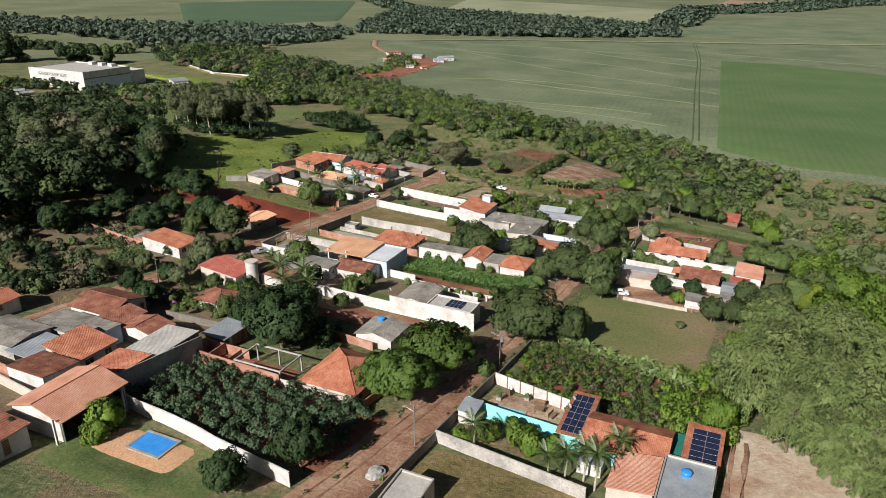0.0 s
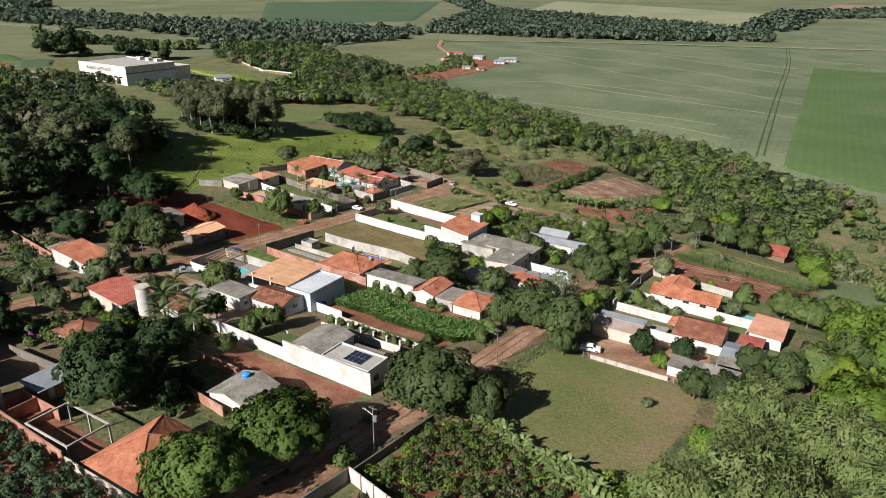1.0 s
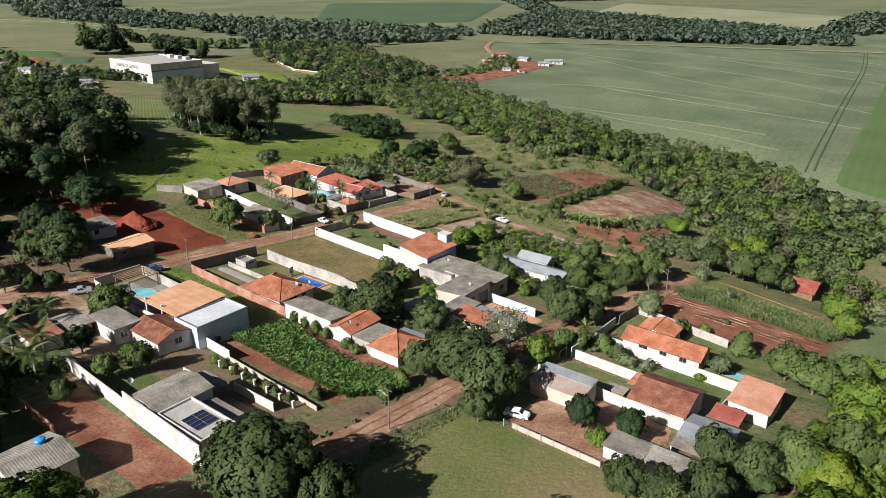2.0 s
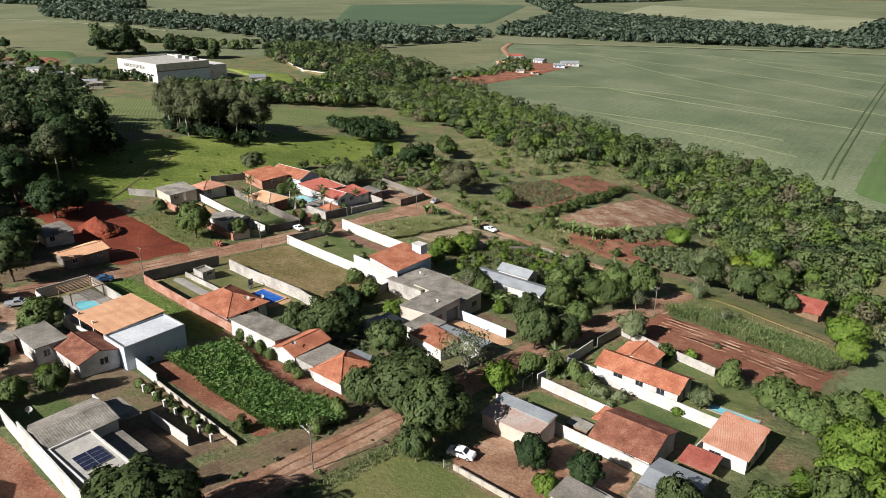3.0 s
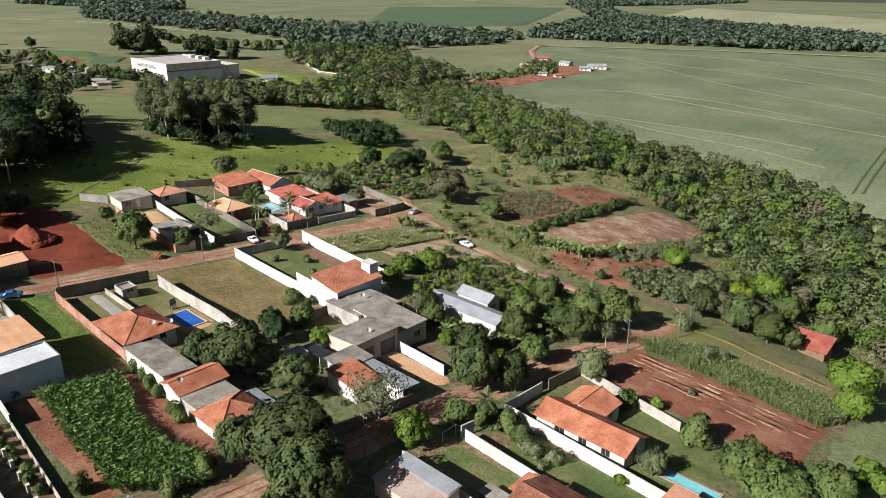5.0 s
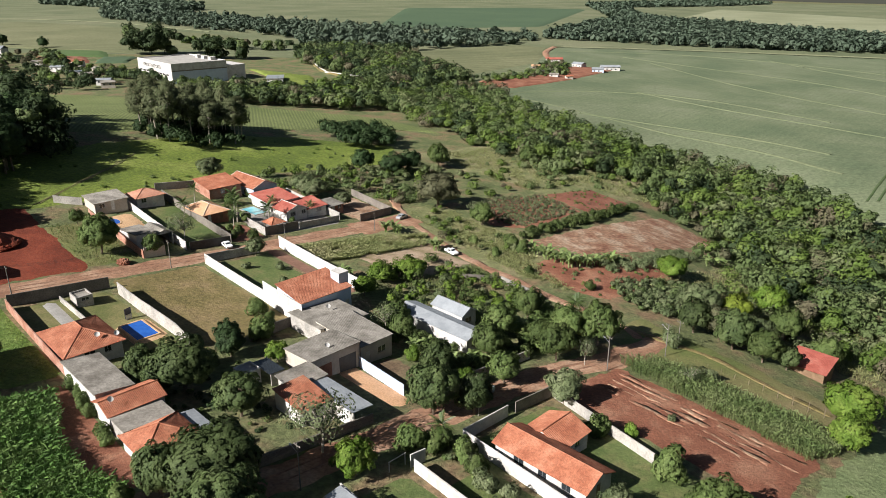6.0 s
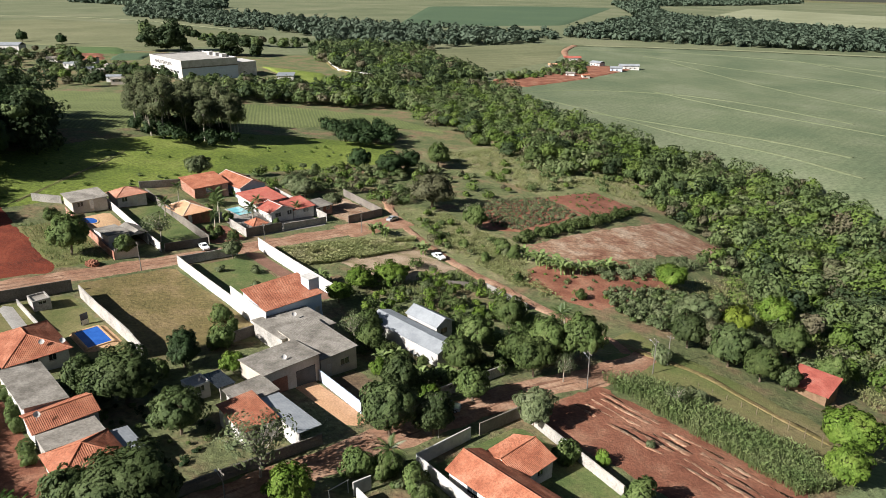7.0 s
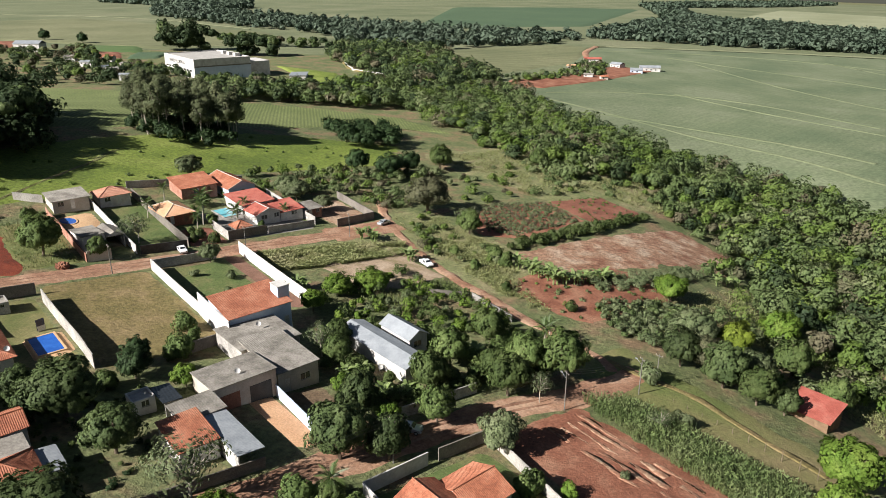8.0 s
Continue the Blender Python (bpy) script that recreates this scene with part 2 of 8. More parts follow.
M_PLANT = material("bluish_crop_foliage", [(0.050, 0.082, 0.042), (0.070, 0.108, 0.055), (0.092, 0.132, 0.070)], 0.3, 5.0, rough=0.65, spec=0.14, bump=0.3, island=0.13, leaf=0.15, grain=0.2, cut=6.0)
M_LEAF_M = material("green_foliage", [(0.066, 0.1, 0.03), (0.092, 0.13, 0.04), (0.124, 0.16, 0.054)], 0.25, 5.0, rough=0.65, spec=0.14, bump=0.3, island=0.12, each=0.3, leaf=0.21, grain=0.2, cut=6.0)
M_LEAF_U = material("street_tree_foliage", [(0.054, 0.098, 0.019), (0.078, 0.128, 0.027), (0.104, 0.156, 0.038)], 0.3, 5.0, rough=0.65, spec=0.14, bump=0.3, island=0.13, each=0.15, leaf=0.19, grain=0.2, cut=6.0)
M_LEAF_O = material("olive_foliage", [(0.044, 0.066, 0.024), (0.064, 0.09, 0.032), (0.088, 0.116, 0.045)], 0.25, 5.0, rough=0.65, spec=0.14, bump=0.3, island=0.12, each=0.25, leaf=0.17, grain=0.2, cut=6.0)
M_LEAF_W = material("drooping_foliage", [(0.112, 0.154, 0.050), (0.148, 0.192, 0.066), (0.186, 0.226, 0.088)], 0.3, 3.0, rough=0.65, spec=0.14, bump=0, island=0.14, each=0.12, leaf=0.30, grain=0.14)
M_LEAF_B = material("bright_foliage", [(0.082, 0.142, 0.020), (0.118, 0.186, 0.030), (0.155, 0.216, 0.042)], 0.3, 5.0, rough=0.65, spec=0.14, bump=0.3, island=0.18, each=0.2, leaf=0.21, grain=0.2, cut=5.0)
M_LEAF_G = material("grey_green_foliage", [(0.092, 0.122, 0.055), (0.125, 0.152, 0.072), (0.160, 0.182, 0.097)], 0.25, 5.0, rough=0.65, spec=0.14, bump=0.3, island=0.12, each=0.2, leaf=0.19, grain=0.2, cut=6.0)
M_LEAF_E = material("eucalypt_foliage", [(0.064, 0.08, 0.036), (0.093, 0.109, 0.051), (0.123, 0.132, 0.066)], 0.25, 5.0, rough=0.65, spec=0.14, bump=0.3, island=0.16, each=0.25, leaf=0.12, grain=0.2, cut=4.0)
M_LEAF_Y = material("yellow_green_foliage", [(0.12, 0.165, 0.02), (0.16, 0.20, 0.03)], 0.3, 5.0, rough=0.65, spec=0.14, bump=0.3, island=0.20, leaf=0.19, cut=5.0)
M_LEAF_BR = material("brownish_foliage", [(0.09, 0.095, 0.05), (0.12, 0.118, 0.066), (0.125, 0.135, 0.066)], 0.3, 5.0, rough=0.65, spec=0.14, bump=0.3, island=0.20, each=0.15, leaf=0.15, cut=6.0)
M_LEAF_P = material("pink_blossom", [(0.22, 0.05, 0.20), (0.32, 0.10, 0.30)], 0.5, 3, bump=0, island=0.3, leaf=0.12)
M_BANANA = material("banana_leaf", [(0.125, 0.185, 0.052), (0.18, 0.24, 0.08), (0.24, 0.285, 0.125)], 0.5, 3, rough=0.45, bump=0, island=0.3, leaf=0.19)
M_PALM = material("palm_frond", [(0.045, 0.075, 0.02), (0.075, 0.105, 0.03)], 0.5, 3, rough=0.45, bump=0, island=0.35, leaf=0.12)
M_MAIZE = material("maize_leaf", [(0.062, 0.128, 0.030), (0.090, 0.165, 0.040), (0.122, 0.190, 0.058)], 0.2, 2, rough=0.5, bump=0, island=0.35, leaf=0.22)
M_CANE = material("cane_leaf", [(0.10, 0.145, 0.05), (0.135, 0.178, 0.066), (0.175, 0.205, 0.09)], 0.2, 2, rough=0.5, bump=0, island=0.35, leaf=0.22)
M_TALLGREEN = material("lush_grass_blade", [(0.085, 0.15, 0.028), (0.12, 0.19, 0.04), (0.16, 0.215, 0.055)], 0.15, 2, rough=0.55, bump=0, island=0.25, leaf=0.22)
M_GRASS = material("grass_blade", [(0.08, 0.115, 0.03), (0.12, 0.15, 0.045), (0.18, 0.17, 0.075)], 0.1, 2, rough=0.6, bump=0, island=0.35, leaf=0.15)
M_PALEGRASS = material("pale_grass_blade", [(0.180, 0.208, 0.076), (0.235, 0.246, 0.102), (0.295, 0.278, 0.145)], 0.1, 2, rough=0.6, bump=0, island=0.25, leaf=0.22)
M_FOREST = material("forest_foliage", [(0.077, 0.112, 0.039), (0.106, 0.146, 0.054), (0.139, 0.173, 0.074)], 0.11, 2.6, rough=0.65, spec=0.14, bump=0.3, island=0.09, leaf=0.22, grain=0.2, cut=2.6)
W_DARK = material("deep_green_foliage", [(0.028, 0.046, 0.021), (0.044, 0.067, 0.028), (0.062, 0.088, 0.036)], 0.11, 2.6, rough=0.65, spec=0.14, bump=0.3, island=0.09, leaf=0.19, grain=0.2, cut=2.8)
W_BRIGHT = material("fresh_green_foliage", [(0.082, 0.131, 0.027), (0.113, 0.166, 0.038), (0.143, 0.19, 0.051)], 0.11, 2.6, rough=0.65, spec=0.14, bump=0.3, island=0.09, leaf=0.22, grain=0.2, cut=2.8)
W_PALE = material("pale_grey_foliage", [(0.11, 0.14, 0.057), (0.142, 0.17, 0.076), (0.184, 0.208, 0.103)], 0.11, 2.6, rough=0.65, spec=0.14, bump=0.3, island=0.09, leaf=0.19, grain=0.2, cut=3.2)
W_BROWN = material("brownish_wood_foliage", [(0.085, 0.088, 0.048), (0.115, 0.105, 0.062), (0.14, 0.125, 0.08)], 0.11, 2.6, rough=0.65, spec=0.14, bump=0.3, island=0.09, leaf=0.15, grain=0.2, cut=3.2)
# Foliage colour made paler and bluer; distance haze is put into it.
M_FOREST_HAZY = material("hazy_forest_foliage", [(0.058, 0.086, 0.056), (0.072, 0.102, 0.066), (0.090, 0.120, 0.080)], 0.02, 0.8, rough=0.7, bump=0.75, island=0.16, leaf=0.19, grain=0.3)

# ---------------- the lie of the land ----------------
# the lots follow one grid: a runs down the lots from the upper to the lower street, b along the streets
TURN_AB = radians(-25)
CA, SA = math.cos(TURN_AB), math.sin(TURN_AB)


def xy(a, b):
    return UNIT * (a * CA - b * SA), UNIT * (a * SA + b * CA)


# levelled terraces round the pools: a0, a1, b0, b1, height
TERRACES = []


def height(x, y):
    """Height of the ground: a slope that runs out into a broad valley floor, with a creek bed and a low rise on one side."""
    x, y = x / UNIT, y / UNIT
    plane = 5.0 - 0.046 * x - 0.131 * (y - 200)
    floor = -8.1 - 19.8 * np.tanh(x / 600) - 0.0058 * (y - 600)
    z = floor + 6.3 * np.logaddexp(0, (plane - floor) / 6.3)
    creek = (x - 123) + 0.28 * (y - 400)
    z = z - 13 * np.exp(-(creek / 45) ** 2) * np.exp(-((y - 380) / 160) ** 2)
    z = z + 16.4 * np.exp(-((x + 170) / 110) ** 2 - ((y - 330) / 130) ** 2)
    a, b = x * CA + y * SA, y * CA - x * SA
    for a0, a1, b0, b1, level in TERRACES:
        out = np.hypot(np.maximum(0, np.maximum(a0 - a, a - a1)), np.maximum(0, np.maximum(b0 - b, b - b1)))
        w = np.clip(1 - out / 5, 0, 1)
        w = w * w * (3 - 2 * w)
        z = z * (1 - w) + level * w
    return UNIT * z


def ground_at(a, b):
    return float(height(*xy(a, b)))


for rect in ((-112, -100, 197, 205), (-135, -114, 162, 172), (-180, -172, 221.5, 227), (-174, -164, 262, 268), (-83, -74, 60.5, 66.5), (-38, -31, 100, 103.5), (-9, 0, 227.5, 230.5)):
    TERRACES.append((*rect, ground_at((rect[0] + rect[1]) / 2, (rect[2] + rect[3]) / 2) / UNIT))

# ---------------- building blocks ----------------


def mesh_object(name, verts, faces, mat, parent=None, label="", smooth=False):
    me = bpy.data.meshes.new(name)
    me.from_pydata([tuple(v) for v in verts] if not isinstance(verts, np.ndarray) else verts.tolist(), [], faces if not isinstance(faces, np.ndarray) else faces.tolist())
    me.materials.append(mat)
    if smooth:
        me.polygons.foreach_set("use_smooth", [True] * len(me.polygons))
    ob = new(name, me)
    if parent:
        ob.parent = parent
    if label:
        tagged(ob, label)
    return ob


def part(name, bm, mat, parent, label=""):
    me = bpy.data.meshes.new(name)
    bm.normal_update()
    bm.to_mesh(me)
    bm.free()
    me.materials.append(mat)
    ob = new(name, me)
    ob.parent = parent
    if label:
        tagged(ob, label)
    return ob


def thing(name, a, b, label, category, group="", lift=0.0, turn=0.0, kind="", scale=UNIT):
    """An Empty on the ground at a, b, turned with the lots; its parts are in units of the plan."""
    e = new(name)
    x, y = xy(a, b)
    e.matrix_world = pose(x, y, ground_at(a, b) + lift * UNIT, 0, 0, -25 + turn) @ Matrix.Scale(scale, 4)
    return tagged(e, label, category, group, kind)


def box(bm, x0, x1, y0, y1, z0, z1):
    v = [bm.verts.new(p) for p in ((x0, y0, z0), (x1, y0, z0), (x1, y1, z0), (x0, y1, z0), (x0, y0, z1), (x1, y0, z1), (x1, y1, z1), (x0, y1, z1))]
    for f in ((3, 2, 1, 0), (4, 5, 6, 7), (0, 1, 5, 4), (1, 2, 6, 5), (2, 3, 7, 6), (3, 0, 4, 7)):
        bm.faces.new([v[i] for i in f])
    return bm


def boxes(*dims):
    bm = bmesh.new()
    for d in dims:
        box(bm, *d)
    return bm


def tube(bm, p, q, r0, r1, n=8):
    p, q = Vector(p), Vector(q)
    z = (q - p).normalized()
    x = z.orthogonal().normalized()
    y = z.cross(x)
    rings = []
    for c, r in ((p, r0), (q, r1)):
        rings.append([bm.verts.new(c + x * (r * math.cos(2 * math.pi * i / n)) + y * (r * math.sin(2 * math.pi * i / n))) for i in range(n)])
    for i in range(n):
        bm.faces.new((rings[0][i], rings[0][(i + 1) % n], rings[1][(i + 1) % n], rings[1][i]))
    bm.faces.new(rings[0][::-1])
    bm.faces.new(rings[1])
    return bm


# ---------------- ground ----------------


def spaced(lo, hi, step, far, grow):
    mid = list(np.arange(lo, hi + 0.01, step))
    s, out = step, [hi]
    while out[-1] < far:
        s *= grow
        out.append(out[-1] + s)
    s, left = step, [lo]
    while left[-1] > -far:
        s *= grow
        left.append(left[-1] - s)
    return np.array(left[:0:-1] + mid + out[1:])


def sheet(P, lift, name, mat, label, kind="structure", category="ground", hem=True):
    """A draped sheet from an array of plan points (rows x columns x 2)."""
    n, m = P.shape[:2]
    z = height(P[..., 0], P[..., 1]) + lift
    if hem and lift > 0:
        for edge in (z[0], z[-1], z[:, 0], z[:, -1]):
            edge -= lift + 0.03
    verts = np.dstack([P, z]).reshape(-1, 3)
    i = np.arange(n * m).reshape(n, m)
    faces = np.stack([i[:-1, :-1], i[1:, :-1], i[1:, 1:], i[:-1, 1:]], -1).reshape(-1, 4)
    ob = mesh_object(name, verts, faces, mat, smooth=True)
    return tagged(ob, label, category, kind=kind)


ga, gb = spaced(-215, 40, 2.0, 4600, 1.07), spaced(45, 330, 2.0, 4700, 1.07)
A, B = np.meshgrid(gb, ga)
sheet(UNIT * np.dstack([B * CA - A * SA, B * SA + A * CA]), 0.0, "ground", M_SCRUB, "weedy red earth and scrub on a gentle slope")


def wobble(P, amount):
    """Uneven borders: pushes the outer rows of plan points about."""
    if not amount:
        return P
    n, m = P.shape[:2]
    amount = min(amount, 1.1 * float(np.linalg.norm(P[1, 0] - P[0, 0])), 1.1 * float(np.linalg.norm(P[0, 1] - P[0, 0])))
    for i in range(n):
        for j in range(m):
            edge = min(i, n - 1 - i, j, m - 1 - j)
            if edge < 2:
                p = P[i, j]
                d = noise.noise_vector(Vector((p[0] * 0.35, p[1] * 0.35, 3.1))) + 0.6 * noise.noise_vector(Vector((p[0] * 1.3, p[1] * 1.3, 7.7)))
                P[i, j] = p + np.array(d[:2]) * amount * (1 - edge / 2)
    return P


def plot(name, a0, a1, b0, b1, mat, label, lift=0.05, rag=0.0, step=1.5, category="ground"):
    """A rectangular piece of ground cover in the grid of the lots."""
    na, nb = max(2, int((a1 - a0) / step) + 1), max(2, int((b1 - b0) / step) + 1)
    B2, A2 = np.meshgrid(np.linspace(b0, b1, nb), np.linspace(a0, a1, na))
    P = wobble(UNIT * np.dstack([A2 * CA - B2 * SA, A2 * SA + B2 * CA]), rag)
    return sheet(P, lift, name, mat, label, category=category)


def between(name, low, high, mat, label, lift, cols=80, rows=30, rag=0.0, category="field"):
    """Ground cover between two lines of plan points."""
    def along(line, n):
        line = np.array(line, float) * UNIT
        s = np.r_[0, np.cumsum(np.hypot(*np.diff(line, axis=0).T))]
        t = np.linspace(0, s[-1], n)
        return np.c_[np.interp(t, s, line[:, 0]), np.interp(t, s, line[:, 1])]
    L, H = along(low, cols), along(high, cols)
    w = np.linspace(0, 1, rows)[:, None, None]
    return sheet(wobble(L[None] * (1 - w) + H[None] * w, rag), lift, name, mat, label, category=category)


def strip(name, line, width, mat, label, lift=0.06, grid=True, rag=0.0, category="road", step=2.0):
    """A road or track along a line, smoothed at its bends."""
    p = np.array([xy(*q) for q in line], float) if grid else np.array(line, float) * UNIT
    for _ in range(3):
        p = np.vstack([p[:1], np.stack([0.75 * p[:-1] + 0.25 * p[1:], 0.25 * p[:-1] + 0.75 * p[1:]], 1).reshape(-1, 2), p[-1:]])
    s = np.r_[0, np.cumsum(np.hypot(*np.diff(p, axis=0).T))]
    t = np.arange(0, s[-1], step)
    c = np.c_[np.interp(t, s, p[:, 0]), np.interp(t, s, p[:, 1])]
    d = np.gradient(c, axis=0)
    d /= np.hypot(d[:, 0], d[:, 1])[:, None]
    nrm = np.c_[-d[:, 1], d[:, 0]]
    k = np.linspace(-0.5, 0.5, 7)[:, None, None]
    P = c[None] + k * width * UNIT * nrm[None]
    if rag:
        for i in (0, 1, 5, 6):
            for j in range(P.shape[1]):
                P[i, j] += nrm[j] * rag * (noise.noise(Vector((P[i, j][0] * 0.25, P[i, j][1] * 0.25, i))) + 0.5 * noise.noise(Vector((P[i, j][0] * 0.9, P[i, j][1] * 0.9, i))))
    if lift > 1.0:
        # a low rounded bank rather than a flat strip
        return sheet(P, lift - 0.55 * (2 * k[:, :, 0]) ** 2, name, mat, label, category=category, hem=False)
    return sheet(P, lift, name, mat, label, category=category)


# ---- far country ----
between("farmland", [(-2200, 640), (-600, 640), (-300, 760), (-90, 690), (-40, 640), (60, 560), (150, 500), (230, 380), (900, 250), (2500, 100)],
        [(-3500, 4300), (-2000, 4500), (-1000, 4600), (0, 4600), (1500, 4500), (2600, 4200), (3800, 3600)], M_FARM, "open green farmland rolling away to the distance", 0.25, 110, 90)
between("grain_field", [(-60, 655), (-39, 622), (-1, 562), (40, 536), (96, 512), (131, 484), (160, 425), (190, 368), (240, 340), (700, 250)],
        [(-97, 1047), (29, 1103), (124, 1140), (377, 1187), (717, 1194), (1300, 1150)], M_FIELD, "broad green field of ripening grain", 0.9, 110, 70)
between("lush_field", [(162, 428), (192, 372), (245, 345), (700, 258)], [(345, 930), (420, 900), (494, 812), (900, 700)], M_FIELD_LUSH, "brighter green patch of young crop", 1.4, 60, 40)
between("maize_field", [(-150, 327), (-133, 355), (-117, 407), (-99, 429), (-92, 458), (-60, 478)], [(-345, 469), (-279, 487), (-179, 481), (-132, 497), (-84, 505), (-39, 482)], M_CORN_FAR, "rows of tall green maize on the slope", 0.2, 60, 30, 2.0)
between("pasture", [(-97, 250), (-85, 275), (-80, 291), (-70, 331), (-54, 367), (-34, 402)], [(-150, 290), (-129, 305), (-122, 345), (-106, 393), (-89, 416), (-46, 438)], M_PASTURE, "sunlit bright green pasture", 0.1, 60, 30, 2.5)
between("far_field_pale", [(-445, 710), (-416, 825), (-497, 950)], [(-1100, 640), (-1050, 850), (-980, 1060)], M_HILL, "pale yellow-green field on a rise", 1.2, 40, 30)
between("far_field_mid", [(-110, 715), (-101, 745), (-70, 870), (-100, 1040)], [(-164, 769), (-221, 885), (-205, 945), (-135, 1060)], M_HILL, "pale green field beyond the creek woods", 0.8, 40, 20)
between("far_field_dark", [(-430, 1240), (-320, 1290), (-200, 1450)], [(-720, 2050), (-500, 2300), (-270, 2400)], M_FIELD_DARK, "dark green crop in the distance", 1.5, 30, 30)
between("far_field_right", [(430, 1300), (731, 1230), (1200, 1200)], [(480, 1520), (850, 1950), (1563, 2400)], M_FIELD, "green fields in the distance", 1.5, 40, 30)
between("far_field_light", [(0, 2050), (300, 1720), (470, 1580)], [(100, 3000), (500, 2700), (760, 2250)], M_FIELD_PALE, "pale crop in the distance, haze in its colour", 1.5, 30, 30)
between("far_bare_field", [(760, 2300), (1000, 2450)], [(1250, 3300), (1340, 3050)], M_PLOUGH, "bare reddish field in the distance", 2.0, 20, 20)
for line in ([(-31, 625), (52, 573), (114, 545), (162, 487)], [(42, 704), (109, 647), (203, 591), (280, 520)], [(157, 1047), (225, 926), (296, 859), (386, 688)],
             [(305, 811), (345, 690), (360, 581)], [(354, 1034), (450, 960), (545, 899), (640, 800)], [(33, 931), (128, 766), (229, 672), (300, 560)],
             [(-40, 650), (6, 692), (84, 702), (171, 633)], [(0, 974), (98, 907), (194, 849), (260, 740)], [(-8, 590), (91, 583), (160, 530)], [(-80, 1000), (60, 1060), (200, 1020), (330, 900)]):
    strip("terrace_line", line, 3.6, M_TRACK, "pale curved terrace line through the grain", 1.14, False, 1.0, "field", 8)
for off in (0, 4):
    strip("wheel_rut", [(160 + off, 452), (250 + off, 720), (330 + off, 950), (396 + off, 1172)], 1.6, M_RUT, "dark wheel track through the grain", 1.2, False, 0.3, "field", 8)
for line in ([(-1217, 1091), (-1008, 1133), (-800, 1090), (-696, 1043), (-560, 990)], [(-900, 900), (-760, 940), (-640, 900), (-560, 820)], [(-1000, 1000), (-850, 1030), (-700, 980), (-600, 930)], [(-760, 760), (-640, 800), (-540, 780)]):
    strip("hill_track", line, 3.5, M_EDGE, "pale curved track over the hillside field", 1.05, False, 1.0, "field", 10)
strip("field_edge_track", [(-97, 1052), (29, 1108), (124, 1145), (377, 1192), (717, 1199), (1300, 1155)], 5, M_EDGE, "pale track along the top of the field", 1.7, False, 2, "field", 10)
strip("hamlet_track", [(-60, 870), (-75, 920), (-92, 980), (-96, 1060)], 7, M_DIRT, "dirt track leading up to the hamlet", 1.3, False, 1, "road", 5)

# ---- streets ----
strip("street_upper", [(-139, 60), (-140, 120), (-140.5, 155), (-140.5, 180), (-140.5, 205), (-140, 235), (-141, 262), (-139.5, 290), (-139, 306)], 7.5, M_DIRT, "reddish dirt street between garden walls", 0.10, rag=0.9)
strip("street_lower", [(-53, 30), (-50, 65), (-48.6, 85), (-47.3, 110), (-46.4, 155), (-46.6, 188), (-45.5, 222), (-44.6, 238), (-43.2, 257), (-39.5, 270), (-37.5, 284), (-39, 297)], 7.6, M_DIRT, "reddish dirt street rutted by tyres", 0.10, rag=0.9)
for off in (-1.0, 1.0):
    strip("wheel_rut", [(-53 + off, 30), (-50 + off, 65), (-48.6 + off, 85), (-47.3 + off, 110), (-46.4 + off, 155), (-46.6 + off, 188), (-45.5 + off, 222), (-44.6 + off, 238), (-43.2 + off, 257), (-39.5 + off, 270), (-37.5 + off, 284)], 0.55, M_RUTS, "worn tyre rut in the dirt street", 0.135, rag=0.3)
    strip("wheel_rut", [(-139 + off, 60), (-140 + off, 120), (-140.5 + off, 180), (-140 + off, 235), (-141 + off, 262), (-139.5 + off, 290)], 0.55, M_RUTS, "worn tyre rut in the dirt street", 0.135, rag=0.3)
strip("lane", [(-163, 318), (-150, 311), (-138, 305), (-115, 297.5), (-96, 293.5), (-81, 293), (-67, 290.5), (-56, 291), (-46, 290.5), (-38, 286)], 3.2, M_DIRT, "narrow dirt lane past the gardens", 0.13, rag=1.0)
strip("lane", [(-46, 291), (-37, 291), (-27, 295), (-15, 292), (3, 292)], 2.0, M_DRYGRASS, "faint worn track over the grass", 0.2, rag=0.6)
plot("street_corner", -146, -133, 283, 309, M_DIRT, "bare dirt at the street corner", 0.12, 2.0)
MIXED = ((M_FOREST, 0.43), (W_BRIGHT, 0.27), (W_DARK, 0.14), (W_PALE, 0.08), (W_BROWN, 0.08))
SHRUBBY = ((M_FOREST, 0.38), (W_BRIGHT, 0.31), (W_PALE, 0.22), (W_BROWN, 0.09))
VALLEY = ((M_FOREST, 0.36), (W_DARK, 0.40), (W_BRIGHT, 0.10), (W_BROWN, 0.08), (W_PALE, 0.06))
SHADY = ((W_DARK, 0.82), (M_FOREST, 0.08), (W_BROWN, 0.10))

# ---- lots ----
plot("street_shoulder", -56, -41.5, 112, 190, M_YARD, "dusty shoulder of the street with weeds", 0.06, 3.0)
plot("street_shoulder", -52.5, -42, 58, 112, M_DIRT, "dusty shoulder of the street with weeds", 0.06, 1.6)
plot("red_earth_lot", -205, -144.5, 183, 206, M_REDLOT, "freshly levelled bare red earth", 0.08, 2.0)
plot("weedy_lot", -178, -146, 205, 219, M_MEADOW, "weedy grass lot beside the red earth", 0.07, 1.0)
plot("dry_lot", -136, -92, 206, 230, M_DRYGRASS, "empty lot of dry yellowish grass", 0.07, 0.4)
plot("lawn_lot", -135, -101, 231.5, 248.5, M_LAWN, "mown green lawn inside white walls", 0.07)
plot("driveway", -137, -100, 248.7, 253.5, M_DRIVE, "brown paved driveway beside the lawn", 0.09)
plot("pool_lawn", -130.5, -95, 184, 204.5, M_DRYLAWN, "yellowish mown lawn round the swimming pool", 0.06)
